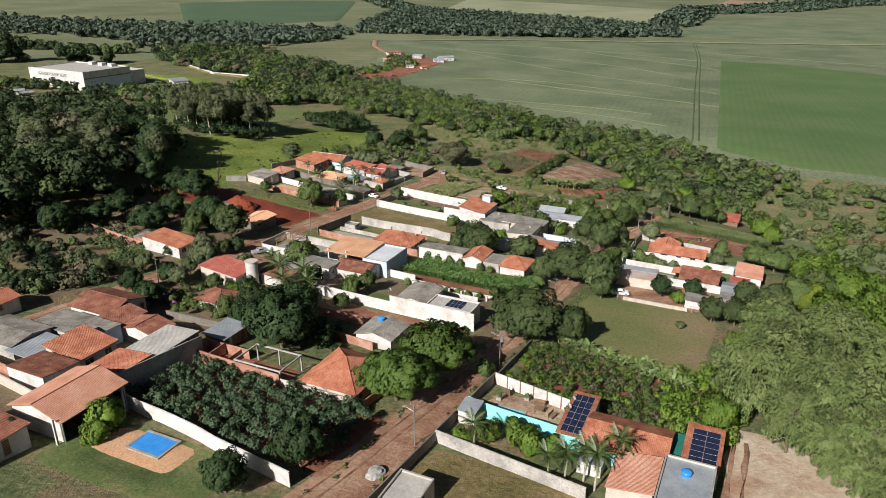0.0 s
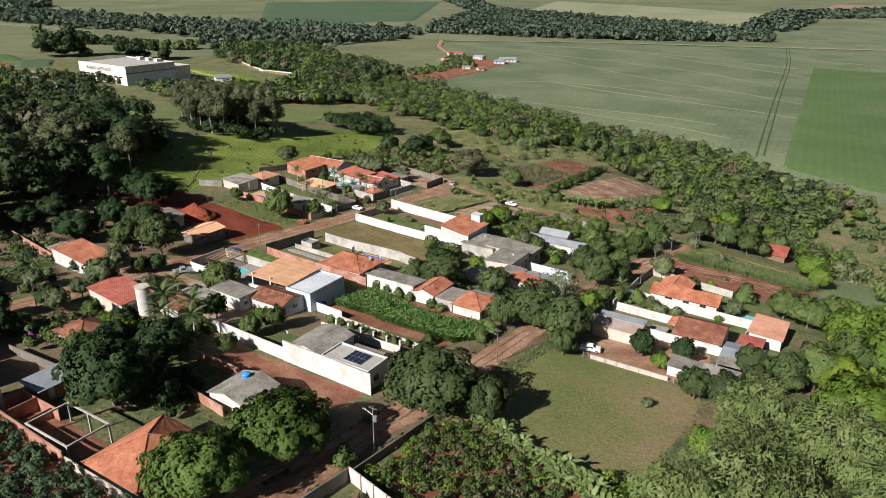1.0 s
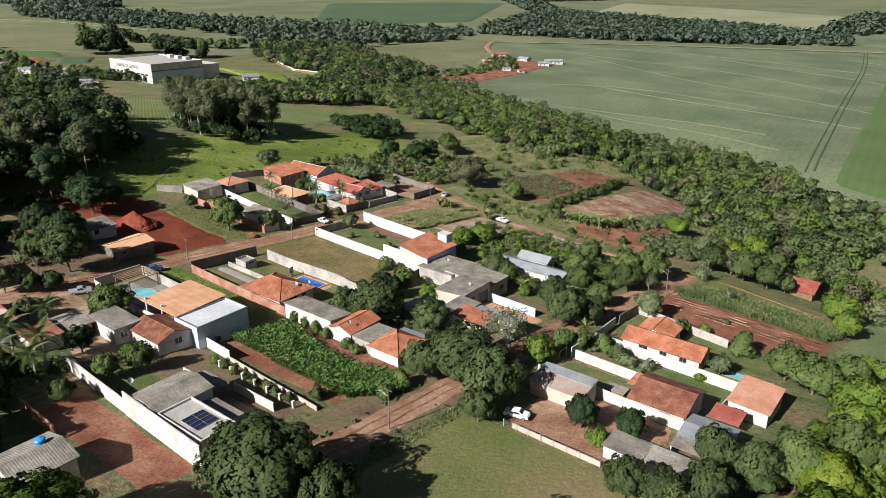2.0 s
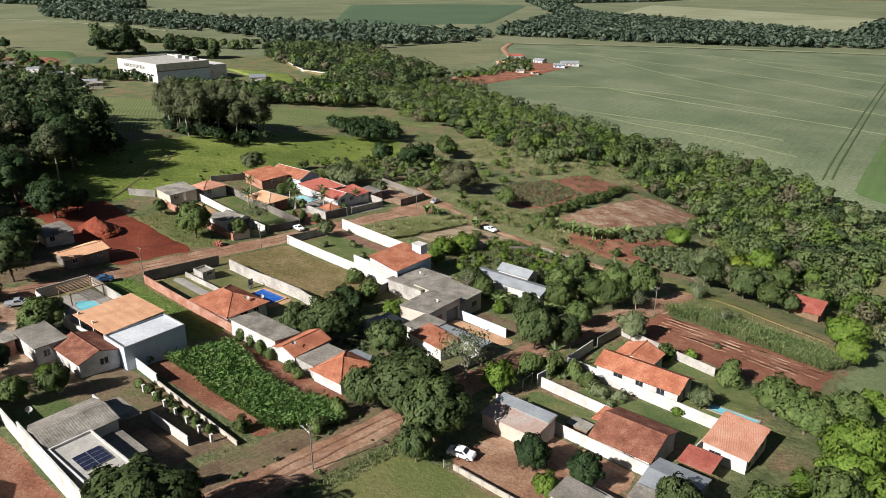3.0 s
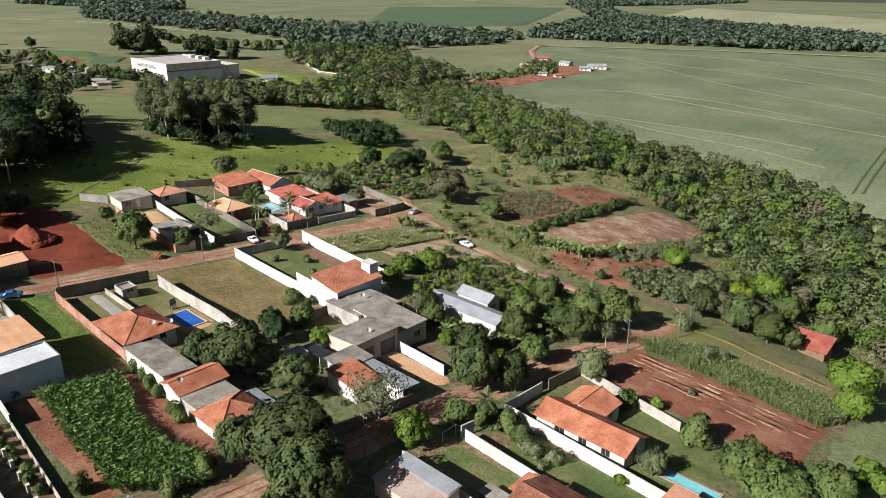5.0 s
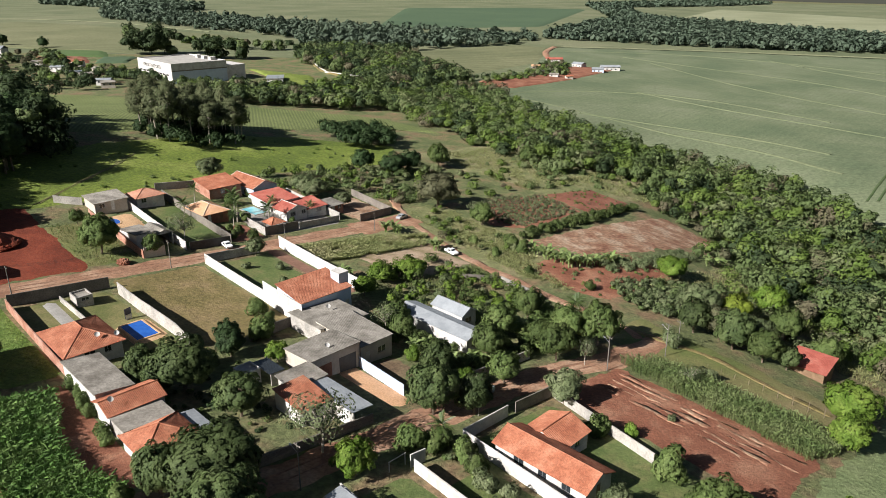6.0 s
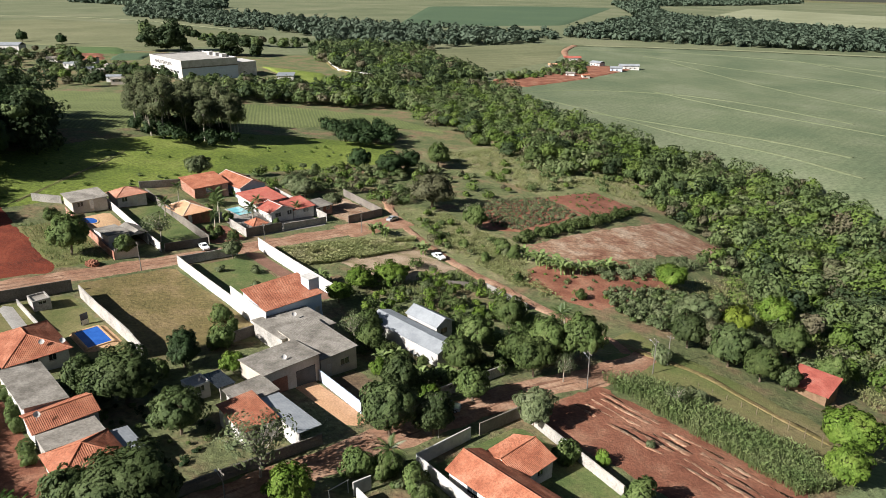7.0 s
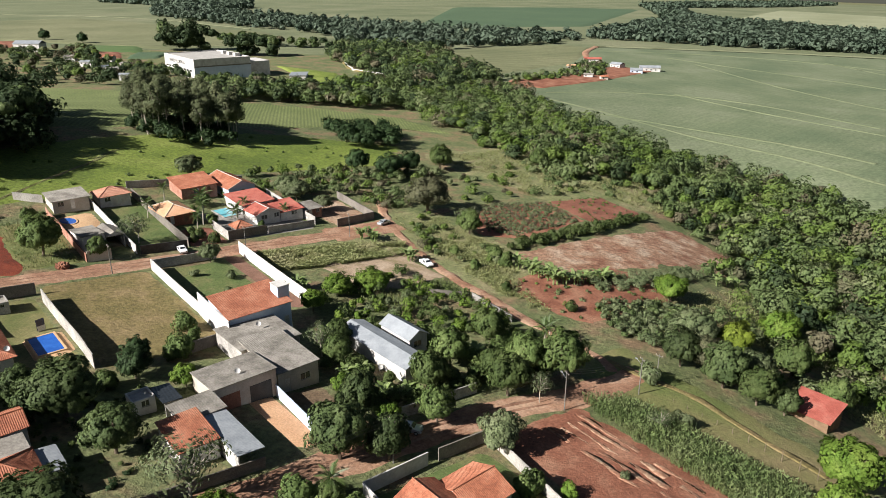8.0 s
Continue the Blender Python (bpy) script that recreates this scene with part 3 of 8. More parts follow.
plot("paved_drive", -130.2, -111, 188.8, 193.2, M_LIGHTPAVE, "grey paved drive up to the house", 0.2)
plot("grass_strip", -136, -95, 172.5, 183, M_LUSH, "tall green grass strip between walls", 0.06)
plot("maize_lot", -93, -56, 161.5, 182, M_BROWNSOIL, "red soil under the maize rows", 0.06)
plot("yard", -100, -58, 146, 160, M_YARD, "weedy gravel yard", 0.06)
plot("green_yard", -92, -77, 137, 147, M_LAWN, "small green garden behind the wall", 0.07, 0.6)
plot("court_yard", -135, -112, 161.5, 172.5, M_PAVE, "paved pool terrace", 0.06)
plot("cleared_lot", -89, -56, 126, 135.2, M_BROWNSOIL, "cleared lot of reddish brown soil", 0.06, 0.5)
plot("back_garden", -90, -70, 104, 124, M_SCRUB, "weedy back garden", 0.05)
plot("garden_lawn", -183, -147, 232, 245.5, M_LAWN, "green lawn between grey walls", 0.07)
plot("patio", -181, -166, 220.5, 230.5, M_DECK, "tan paved patio round a small pool", 0.08)
plot("front_court", -160, -146, 245, 256, M_REDSOIL, "reddish earth front court with shrubs", 0.07)
plot("front_court", -172, -147, 256.5, 284, M_PAVE, "paved yard in front of the houses", 0.06)
plot("ruin_floor", -170, -146, 290, 305, M_SAND, "bare pinkish earth inside broken walls", 0.06, 0.8)
plot("straw_lot", -122, -98, 268, 293, M_STRAW, "cut dry straw on an empty lot", 0.1, 3.0)
plot("wild_grass", -136, -118, 257, 298, M_WILD, "pale tall grass along the corner lot", 0.065, 2.0)
plot("wild_grass", -150, -81, 294, 326, M_WILD, "pale rough grass beside the lane", 0.055, 3.0, 2.8)
plot("wild_grass", -210, -112, 374, 446, M_WILD, "pale tall grass in the valley", 0.10, 4.0, 4.0)
plot("clay_patio", -70, -51, 221.8, 227, M_PATIO, "orange clay-paved forecourt", 0.08)
plot("paved_garden", -68, -50, 228, 236, M_YARD, "garden path and worn grass", 0.06, 0.6)
between("harvested_plot", [(41, 331), (68, 378), (82, 404)], [(63, 326.5), (89, 366), (105, 392)], M_PLOUGH, "harvested plot of pale reddish soil with straw streaks", 0.13, 40, 14, 2.0)
between("tilled_plot", [(29, 345), (41, 348), (54, 381)], [(18, 366), (23, 380), (36, 394)], M_BROWNSOIL, "tilled plot with grey-green seedlings", 0.13, 24, 14, 1.6)
between("tilled_plot", [(56, 380), (70, 407)], [(36, 395), (51, 416)], M_REDSOIL, "bare red tilled plot", 0.13, 20, 14, 1.6)
plot("bare_patch", -89, -59, 300, 342, M_BROWNSOIL, "bare reddish ground with weeds", 0.11, 4.0, 2.5)
between("garden_plot", [(-462, 606), (-423, 629)], [(-505, 647), (-463, 665)], M_BROWNSOIL, "tilled brown plot on the hillside", 0.9, 14, 10, 2.0)
between("garden_plot", [(-512, 653), (-444, 674)], [(-553, 694), (-490, 718)], M_FIELD_LUSH, "green vegetable plot on the hillside", 0.9, 14, 10, 2.0)
between("garden_plot", [(-420, 630), (-398, 645)], [(-450, 672), (-425, 690)], M_FIELD_DARK, "dark green vegetable rows on the hillside", 0.9, 14, 10, 2.0)
between("garden_plot", [(-592, 628), (-572, 658)], [(-655, 677), (-618, 702)], M_BROWNSOIL, "bare reddish plot on the hillside", 0.9, 14, 10, 2.0)
between("pasture_strip", [(-215, 610), (-165, 575)], [(-285, 665), (-215, 655)], M_PASTURE, "green sports ground beside the hall", 0.9, 20, 10, 2.0)
for off in (0, 2.4):
    strip("pasture_track", [(-88, 268 + off), (-92, 282 + off), (-97, 301 + off), (-102, 319 + off), (-110, 337 + off)], 0.7, M_DRYLAWN, "worn wheel track across the pasture", 0.12, False, 0.8, "road", 3)
plot("patio", -72, -62, 147.2, 152.6, M_SAND, "beige sandy patio behind a wall", 0.09)
plot("tilled_garden", -37, 5, 248.5, 270, M_BROWNSOIL, "reddish vegetable plot with straw rows", 0.10, 0.8)
plot("grass_track", -48, 6, 281, 299, M_MEADOW, "worn green grass beside the lane", 0.07, 1.5)
plot("cut_floor", -98, -75, 90.6, 97.6, M_BROWNSOIL, "brown earth floor inside the unfinished house", 0.08)
plot("house_earth", -200, -146, 92, 182, M_YARD, "trodden brown earth among the trees", 0.04, 3.0, 2.5)
plot("white_terrace", -103, -90, 55.6, 58, M_LIGHTPAVE, "pale paved terrace by the veranda", 0.12)
plot("garden_lawn", -36, -2, 224, 246, M_LAWN, "green lawn round the long house", 0.07)
plot("garden_lawn", -36, -8, 199.5, 210.5, M_LAWN, "green lawn between white walls", 0.07)
plot("garden_lawn", -30, -4, 211.5, 221.5, M_LAWN, "worn lawn between white walls", 0.07)
plot("earth_yard", -32, -8, 178, 198, M_DIRT, "bare sandy yard with rubbish and weeds", 0.06, 0.6)
plot("clearing", -39, -5, 134, 177, M_MEADOW, "open grassy clearing with worn patches", 0.07, 2.5)
plot("scrub_plot", -40, -9, 112, 134, M_BROWNSOIL, "reddish soil under low shrubs", 0.06, 1.0)
plot("garden_lawn", -41, -16, 62, 85, M_DRYGRASS, "yellowish garden grass beside the wall", 0.07)
plot("garden_ground", -40, -14, 86, 98, M_SCRUB, "planted garden soil", 0.06)
plot("terrace", -39.5, -25, 99, 109, M_SAND, "pale stone terrace", 0.08)
plot("slope_grass", 7, 70, 238, 318, M_SLOPE, "pale grass slope below the lots", 0.2, 1.2, 2.0)
plot("earth_bank", 0.8, 22, 84, 116, M_BANK, "pale graded earth", 0.08, 1.5)
for off in (0, 2.0):
    strip("wheel_rut", [(1.6 + off, 84), (2.2 + off, 98), (2.0 + off, 115)], 0.9, M_DIRT, "reddish tyre track along the house", 0.13, rag=0.5)
plot("plantation_ground", -96, -52, 69, 90, M_BROWNSOIL, "soil under dense dark bushes", 0.05, 0.5)
plot("garden_lawn", -92, -62, 52, 67, M_LAWN, "green garden lawn beside the house", 0.07)
plot("paved_walk", -88, -71, 58.5, 66.2, M_PATIO, "tan brick paving round the pool", 0.24)
plot("bare_yards", -142, -99, 38, 126, M_YARD, "trodden dark earth between houses", 0.04, 2.0)
plot("dirt_yard", -150, -100, 140, 156, M_SAND, "bare trodden earth between houses", 0.05, 2.5)
between("hamlet_ground", [(-78, 675), (-48, 668), (-18, 740), (8, 838)], [(-85, 700), (-62, 720), (-50, 790), (-30, 860)], M_BROWNSOIL, "bare reddish earth of the hamlet", 1.3, 40, 20, 4, "ground")

# ---------------- houses ----------------


def slope(eave, run, up, r0, r1, mat, parent, pitch_w=0.26, ridge=0.05, course=0.42, name="roof"):
    """One roof slope: columns of tile or sheet from the eave to the ridge. run: along the eave; up: up the slope;
    the ridge spans r0 to r1 of the run, so that hips are cut obliquely."""
    eave, run, up = Vector(eave), Vector(run), Vector(up)
    E, S = run.length, up.length
    nrm = run.cross(up).normalized()
    cols = max(2, int(E / pitch_w) * 2)
    rows = max(1, int(S / course)) if course else 1
    verts, faces = [], []
    for i in range(cols + 1):
        x = i / cols
        top = 1.0
        if r0 > 0 and x < r0:
            top = x / r0
        if r1 < 1 and x > r1:
            top = min(top, (1 - x) / (1 - r1))
        top = max(top, 0.001)
        for j in range(rows + 1):
            f = top * j / rows
            bump = ridge * (i % 2) + (0.03 if course and j < rows else 0.0) * (1 if j % 2 else 0)
            verts.append(eave + run * x + up * f + nrm * bump)
        verts.append(eave + run * x - nrm * 0.1)
        verts.append(eave + run * x + up * top - nrm * 0.1)
    k = rows + 3
    for i in range(cols):
        a, b = i * k, (i + 1) * k
        for j in range(rows):
            faces.append((a + j, b + j, b + j + 1, a + j + 1))
        faces.append((a + rows + 1, b + rows + 1, b, a))
        faces.append((b + rows + 1, a + rows + 1, a + rows + 2, b + rows + 2))
        faces.append((a + rows, b + rows, b + rows + 2, a + rows + 2))
    n = len(verts) - k
    faces.append(tuple(range(0, rows + 1)) + (rows + 2, rows + 1))
    faces.append(tuple(range(n + rows, n - 1, -1)) + (n + rows + 1, n + rows + 2))
    return mesh_object(name, verts, faces, mat, parent)


def wall_side(parent, mat, p, q, z0, z1, thick, openings, seedless=0, trim=None, out=(0, 0)):
    """A wall from p to q with real openings, and their windows and doors. out: the outward normal."""
    p, q, o = Vector((*p, 0)), Vector((*q, 0)), Vector((*out, 0))
    L = (q - p).length
    d = (q - p) / L
    bm = bmesh.new()

    def slab(s0, s1, za, zb, t0=0.0, t1=None, target=None):
        t1 = -thick if t1 is None else t1
        c = [p + d * s0 + o * t0, p + d * s1 + o * t0, p + d * s1 + o * t1, p + d * s0 + o * t1]
        b = bm if target is None else target
        lo, hi = [b.verts.new((v.x, v.y, za)) for v in c], [b.verts.new((v.x, v.y, zb)) for v in c]
        for i in range(4):
            b.faces.new((lo[i], lo[(i + 1) % 4], hi[(i + 1) % 4], hi[i]))
        b.faces.new(lo[::-1])
        b.faces.new(hi)

    at = 0.0
    made = []
    for s, w, za, zb, kind in sorted(openings):
        if s < at + 0.1 or s + w > L - 0.2 or zb > z1 - 0.1:
            continue
        at = s + w
        made.append((s, w, za, zb, kind))
    xs = sorted({0.0, L, *(m[0] for m in made), *(m[0] + m[1] for m in made)})
    zs = sorted({z0, z1, *(m[2] for m in made), *(m[3] for m in made)})
    solid = {(i, k) for i in range(len(xs) - 1) for k in range(len(zs) - 1) if not any(m[0] - 1e-6 < (xs[i] + xs[i + 1]) / 2 < m[0] + m[1] and m[2] < (zs[k] + zs[k + 1]) / 2 < m[3] for m in made)}
    verts = {}

    def vert(i, k, inner):
        if (i, k, inner) not in verts:
            c = p + d * xs[i] - o * (thick if inner else 0.0)
            verts[i, k, inner] = bm.verts.new((c.x, c.y, zs[k]))
        return verts[i, k, inner]

    for i, k in solid:
        for inner in (0, 1):
            bm.faces.new([vert(i, k, inner), vert(i + 1, k, inner), vert(i + 1, k + 1, inner), vert(i, k + 1, inner)])
        for di, dk, e0, e1 in ((-1, 0, (i, k), (i, k + 1)), (1, 0, (i + 1, k), (i + 1, k + 1)), (0, -1, (i, k), (i + 1, k)), (0, 1, (i, k + 1), (i + 1, k + 1))):
            if (i + di, k + dk) not in solid:
                bm.faces.new([vert(*e0, 0), vert(*e1, 0), vert(*e1, 1), vert(*e0, 1)])
    bmesh.ops.recalc_face_normals(bm, faces=bm.faces)
    wall = part("wall", bm, mat, parent)
    for s, w, za, zb, kind in made:
        if kind == "win":
            mid = s + w / 2
            gx, gz = (s, s + 0.07, mid - 0.035, mid + 0.035, s + w - 0.07, s + w), (za, za + 0.07, zb - 0.07, zb)
            fb, fv = bmesh.new(), {}

            def fvert(i, k, t):
                if (i, k, t) not in fv:
                    c = p + d * gx[i] + o * t
                    fv[i, k, t] = fb.verts.new((c.x, c.y, gz[k]))
                return fv[i, k, t]

            bars = {(i, k) for i in range(5) for k in range(3) if not (k == 1 and i in (1, 3))}
            for i, k in bars:
                for t in (-0.04, -0.1):
                    fb.faces.new([fvert(i, k, t), fvert(i + 1, k, t), fvert(i + 1, k + 1, t), fvert(i, k + 1, t)])
                for di, dk, e0, e1 in ((-1, 0, (i, k), (i, k + 1)), (1, 0, (i + 1, k), (i + 1, k + 1)), (0, -1, (i, k), (i + 1, k)), (0, 1, (i, k + 1), (i + 1, k + 1))):
                    if (i + di, k + dk) not in bars:
                        fb.faces.new([fvert(*e0, -0.04), fvert(*e1, -0.04), fvert(*e1, -0.1), fvert(*e0, -0.1)])
            bmesh.ops.recalc_face_normals(fb, faces=fb.faces)
            fr = part("window", fb, M_METAL, parent, "sliding window with metal frame")
            sb = bmesh.new()
            slab(s - 0.08, s + w + 0.08, za - 0.08, za, 0.07, -0.037, sb)
            bmesh.ops.recalc_face_normals(sb, faces=sb.faces)
            part("window_sill", sb, M_RENDER, fr)
            for s0, s1 in ((gx[1], gx[2]), (gx[3], gx[4])):
                pb = bmesh.new()
                slab(s0, s1, za + 0.07, zb - 0.07, -0.06, -0.075, pb)
                bmesh.ops.recalc_face_normals(pb, faces=pb.faces)
                part("pane", pb, M_GLASS, fr)
        elif kind == "door":
            db = bmesh.new()
            slab(s, s + w, za, zb, -0.07, -0.12, db)
            bmesh.ops.recalc_face_normals(db, faces=db.faces)
            door_mat = M_WOOD if int(s * 10) % 2 else M_METAL
            leaf_ = part("door", db, door_mat, parent)
            for a, b in ((za + 0.15, za + 0.95), (za + 1.1, zb - 0.15)):
                db = bmesh.new()
                slab(s + 0.12, s + w - 0.12, a, b, -0.05, -0.067, db)
                bmesh.ops.recalc_face_normals(db, faces=db.faces)
                part("door_panel", db, door_mat, leaf_)
    return wall


def openings_for(L, h, rng, doors=True):
    """Doors and windows set out along a wall of that length."""
    out, s = [], 0.8 + rng.random() * 0.5
    while s < L - 1.6:
        if doors and rng.random() < 0.28:
            out.append((s, 1.1, 0.05, min(2.65, h - 0.2), "door"))
            s += 1.1
        elif rng.random() < 0.8:
            w = rng.choice((1.3, 1.6, 2.0))
            out.append((s, w, 1.25, min(2.6, h - 0.25), "win"))
            s += w
        s += 1.3 + rng.random() * 1.6
    return out


def house(name, label, a0, a1, b0, b1, h, roof, wall_mat=None, roof_mat=None, over=0.5, rise=None, axis="a", seed=0, sides="smne", drop=1.8, group="", category="house", lift=0.15, sheet_w=None, blank=True, plain="", cap=None):
    """A house over the rectangle a0..a1, b0..b1 with eaves at h. roof: gable, hip, mono_a+ (falls towards +a) and so on, flat.
    sides: which walls stand (s: low b, n: high b, m: low a, e: high a)."""
    wall_mat, roof_mat = wall_mat or M_WHITE, roof_mat or M_TILE
    rng = random.Random(seed * 97 + int(abs(a0 * 31 + b0)))
    e = thing(name, (a0 + a1) / 2, (b0 + b1) / 2, label, category, group, lift)
    X, Y = (a1 - a0) / 2, (b1 - b0) / 2
    t = 0.18
    tile = roof_mat in (M_TILE, M_TILE_OLD, M_TILE_RED, M_TILE_PALE, M_TILE_SALMON)
    pw = sheet_w or (0.27 if tile else 0.36)
    crs = 0.9 if tile else 0
    rd = 0.05 if tile else 0.025
    if roof.startswith("mono"):
        rise = rise if rise is not None else 0.9
        k = roof[-2:]
        zz = {"a+": lambda x, y: h + rise * (X - x) / (2 * X), "a-": lambda x, y: h + rise * (X + x) / (2 * X), "b+": lambda x, y: h + rise * (Y - y) / (2 * Y), "b-": lambda x, y: h + rise * (Y + y) / (2 * Y)}[k]
    else:
        zz = lambda x, y: h
    # walls
    for s, p, q, o in (("s", (-X, -Y), (X, -Y), (0, -1)), ("n", (X - t, Y), (-X + t, Y), (0, 1)), ("m", (-X, Y), (-X, -Y + t), (-1, 0)), ("e", (X, -Y + t), (X, Y), (1, 0))):
        if s not in sides:
            continue
        L = math.hypot(q[0] - p[0], q[1] - p[1])
        ops = openings_for(L, h, rng, s in "en") if L > 2.5 and h < 9 else []
        if s == "m" or s in plain or (s == "s" and blank):
            ops = []
        w = wall_side(e, wall_mat, p, q, -drop, h, t, ops, out=o)
        za, zb = zz(*p) - 0.04, zz(*q) - 0.04
        if max(za, zb) > h + 0.05:
            bm = bmesh.new()
            ins = (p[0] - o[0] * t, p[1] - o[1] * t), (q[0] - o[0] * t, q[1] - o[1] * t)
            pts = [(*p, h), (*q, h), (*q, max(zb, h + 0.01)), (*p, max(za, h + 0.01))]
            pts2 = [(*ins[0], h), (*ins[1], h), (*ins[1], max(zb, h + 0.01)), (*ins[0], max(za, h + 0.01))]
            v = [bm.verts.new(c) for c in pts + pts2]
            for f in ((0, 1, 2, 3), (7, 6, 5, 4), (0, 4, 5, 1), (1, 5, 6, 2), (2, 6, 7, 3), (3, 7, 4, 0)):
                bm.faces.new([v[i] for i in f])
            bmesh.ops.recalc_face_normals(bm, faces=bm.faces)
            part("upper_wall", bm, wall_mat, e)
    XO, YO = X + over, Y + over
    if roof == "flat":
        bm = boxes((-X + t, X - t, -Y + t, Y - t, h - 0.5, h - 0.3))
        part("roof_deck", bm, roof_mat, e)
        for d in ((-X - .03, X + .03, -Y - .03, -Y + t + .03, h, h + 0.08), (-X - .03, X + .03, Y - t - .03, Y + .03, h, h + 0.08), (-X - .03, -X + t + .03, -Y + t + .03, Y - t - .03, h, h + 0.08), (X - t - .03, X + .03, -Y + t + .03, Y - t - .03, h, h + 0.08)):
            part("coping", boxes(d), M_CONC if wall_mat is not M_WHITE else M_WHITE, e)
        return e
    if roof.startswith("mono"):
        k = roof[-2:]
        zr = lambda x, y: zz(x, y) + 0.08
        c = {"a+": ((XO, -YO), (XO, YO), (-XO, -YO)), "a-": ((-XO, YO), (-XO, -YO), (XO, YO)), "b+": ((XO, YO), (-XO, YO), (XO, -YO)), "b-": ((-XO, -YO), (XO, -YO), (-XO, YO))}[k]
        P = [Vector((x, y, zr(x, y))) for x, y in c]
        slope(P[0], P[1] - P[0], P[2] - P[0], 0, 1, roof_mat, e, pw, rd, crs)
        return e
    rise = rise if rise is not None else 0.32 * (Y if axis == "a" else X)
    if axis == "a":
        half, ln, f = YO, XO, lambda u, v, z: Vector((u, v, z))
    else:
        half, ln, f = XO, YO, lambda u, v, z: Vector((-v, u, z))
    inner = Y if axis == "a" else X
    z_e = h + 0.06 - rise * over / inner
    z_r = h + 0.06 + rise
    inset = 0 if roof == "gable" else min(ln * 0.999, half)
    r0, r1 = inset / (2 * ln), 1 - inset / (2 * ln)
    slope(f(-ln, -half, z_e), f(2 * ln, 0, 0), f(0, half, z_r - z_e), r0, r1, roof_mat, e, pw, rd, crs)
    slope(f(ln, half, z_e), f(-2 * ln, 0, 0), f(0, -half, z_r - z_e), r0, r1, roof_mat, e, pw, rd, crs)
    if roof == "hip":
        slope(f(ln, -half, z_e), f(0, 2 * half, 0), f(-inset, 0, z_r - z_e), 0.5, 0.5, roof_mat, e, pw, rd, crs)
        slope(f(-ln, half, z_e), f(0, -2 * half, 0), f(inset, 0, z_r - z_e), 0.5, 0.5, roof_mat, e, pw, rd, crs)
        if tile:
            for su in (1, -1):
                for sv in (1, -1):
                    bm = tube(bmesh.new(), f(su * ln, sv * half, z_e + 0.06), f(su * (ln - inset), 0, z_r + 0.06), 0.1, 0.1, 6)
                    part("hip_cap", bm, cap or roof_mat, e)
    else:
        for su in (-1, 1):
            lu = (ln - over)
            bm = bmesh.new()
            v = [bm.verts.new(f(su * lu, -inner, h)), bm.verts.new(f(su * lu, inner, h)), bm.verts.new(f(su * lu, 0, h + rise - 0.05))]
            v += [bm.verts.new(f(su * (lu - t), -inner, h)), bm.verts.new(f(su * (lu - t), inner, h)), bm.verts.new(f(su * (lu - t), 0, h + rise - 0.05))]
            for q in ((0, 1, 2), (5, 4, 3), (0, 3, 4, 1), (1, 4, 5, 2), (2, 5, 3, 0)):
                bm.faces.new([v[i] for i in q])
            bmesh.ops.recalc_face_normals(bm, faces=bm.faces)
            part("gable", bm, wall_mat, e)
    if tile and ln - inset > 0.3:
        part("ridge_cap", tube(bmesh.new(), f(-(ln - inset), 0, z_r + 0.07), f(ln - inset, 0, z_r + 0.07), 0.11, 0.11, 6), cap or roof_mat, e)
    if cap and roof == "gable":
        for su in (1, -1):
            for sv in (1, -1):
                part("verge", tube(bmesh.new(), f(su * ln, sv * half, z_e + 0.08), f(su * ln, 0, z_r + 0.08), 0.11, 0.11, 6), cap, e)
    return e


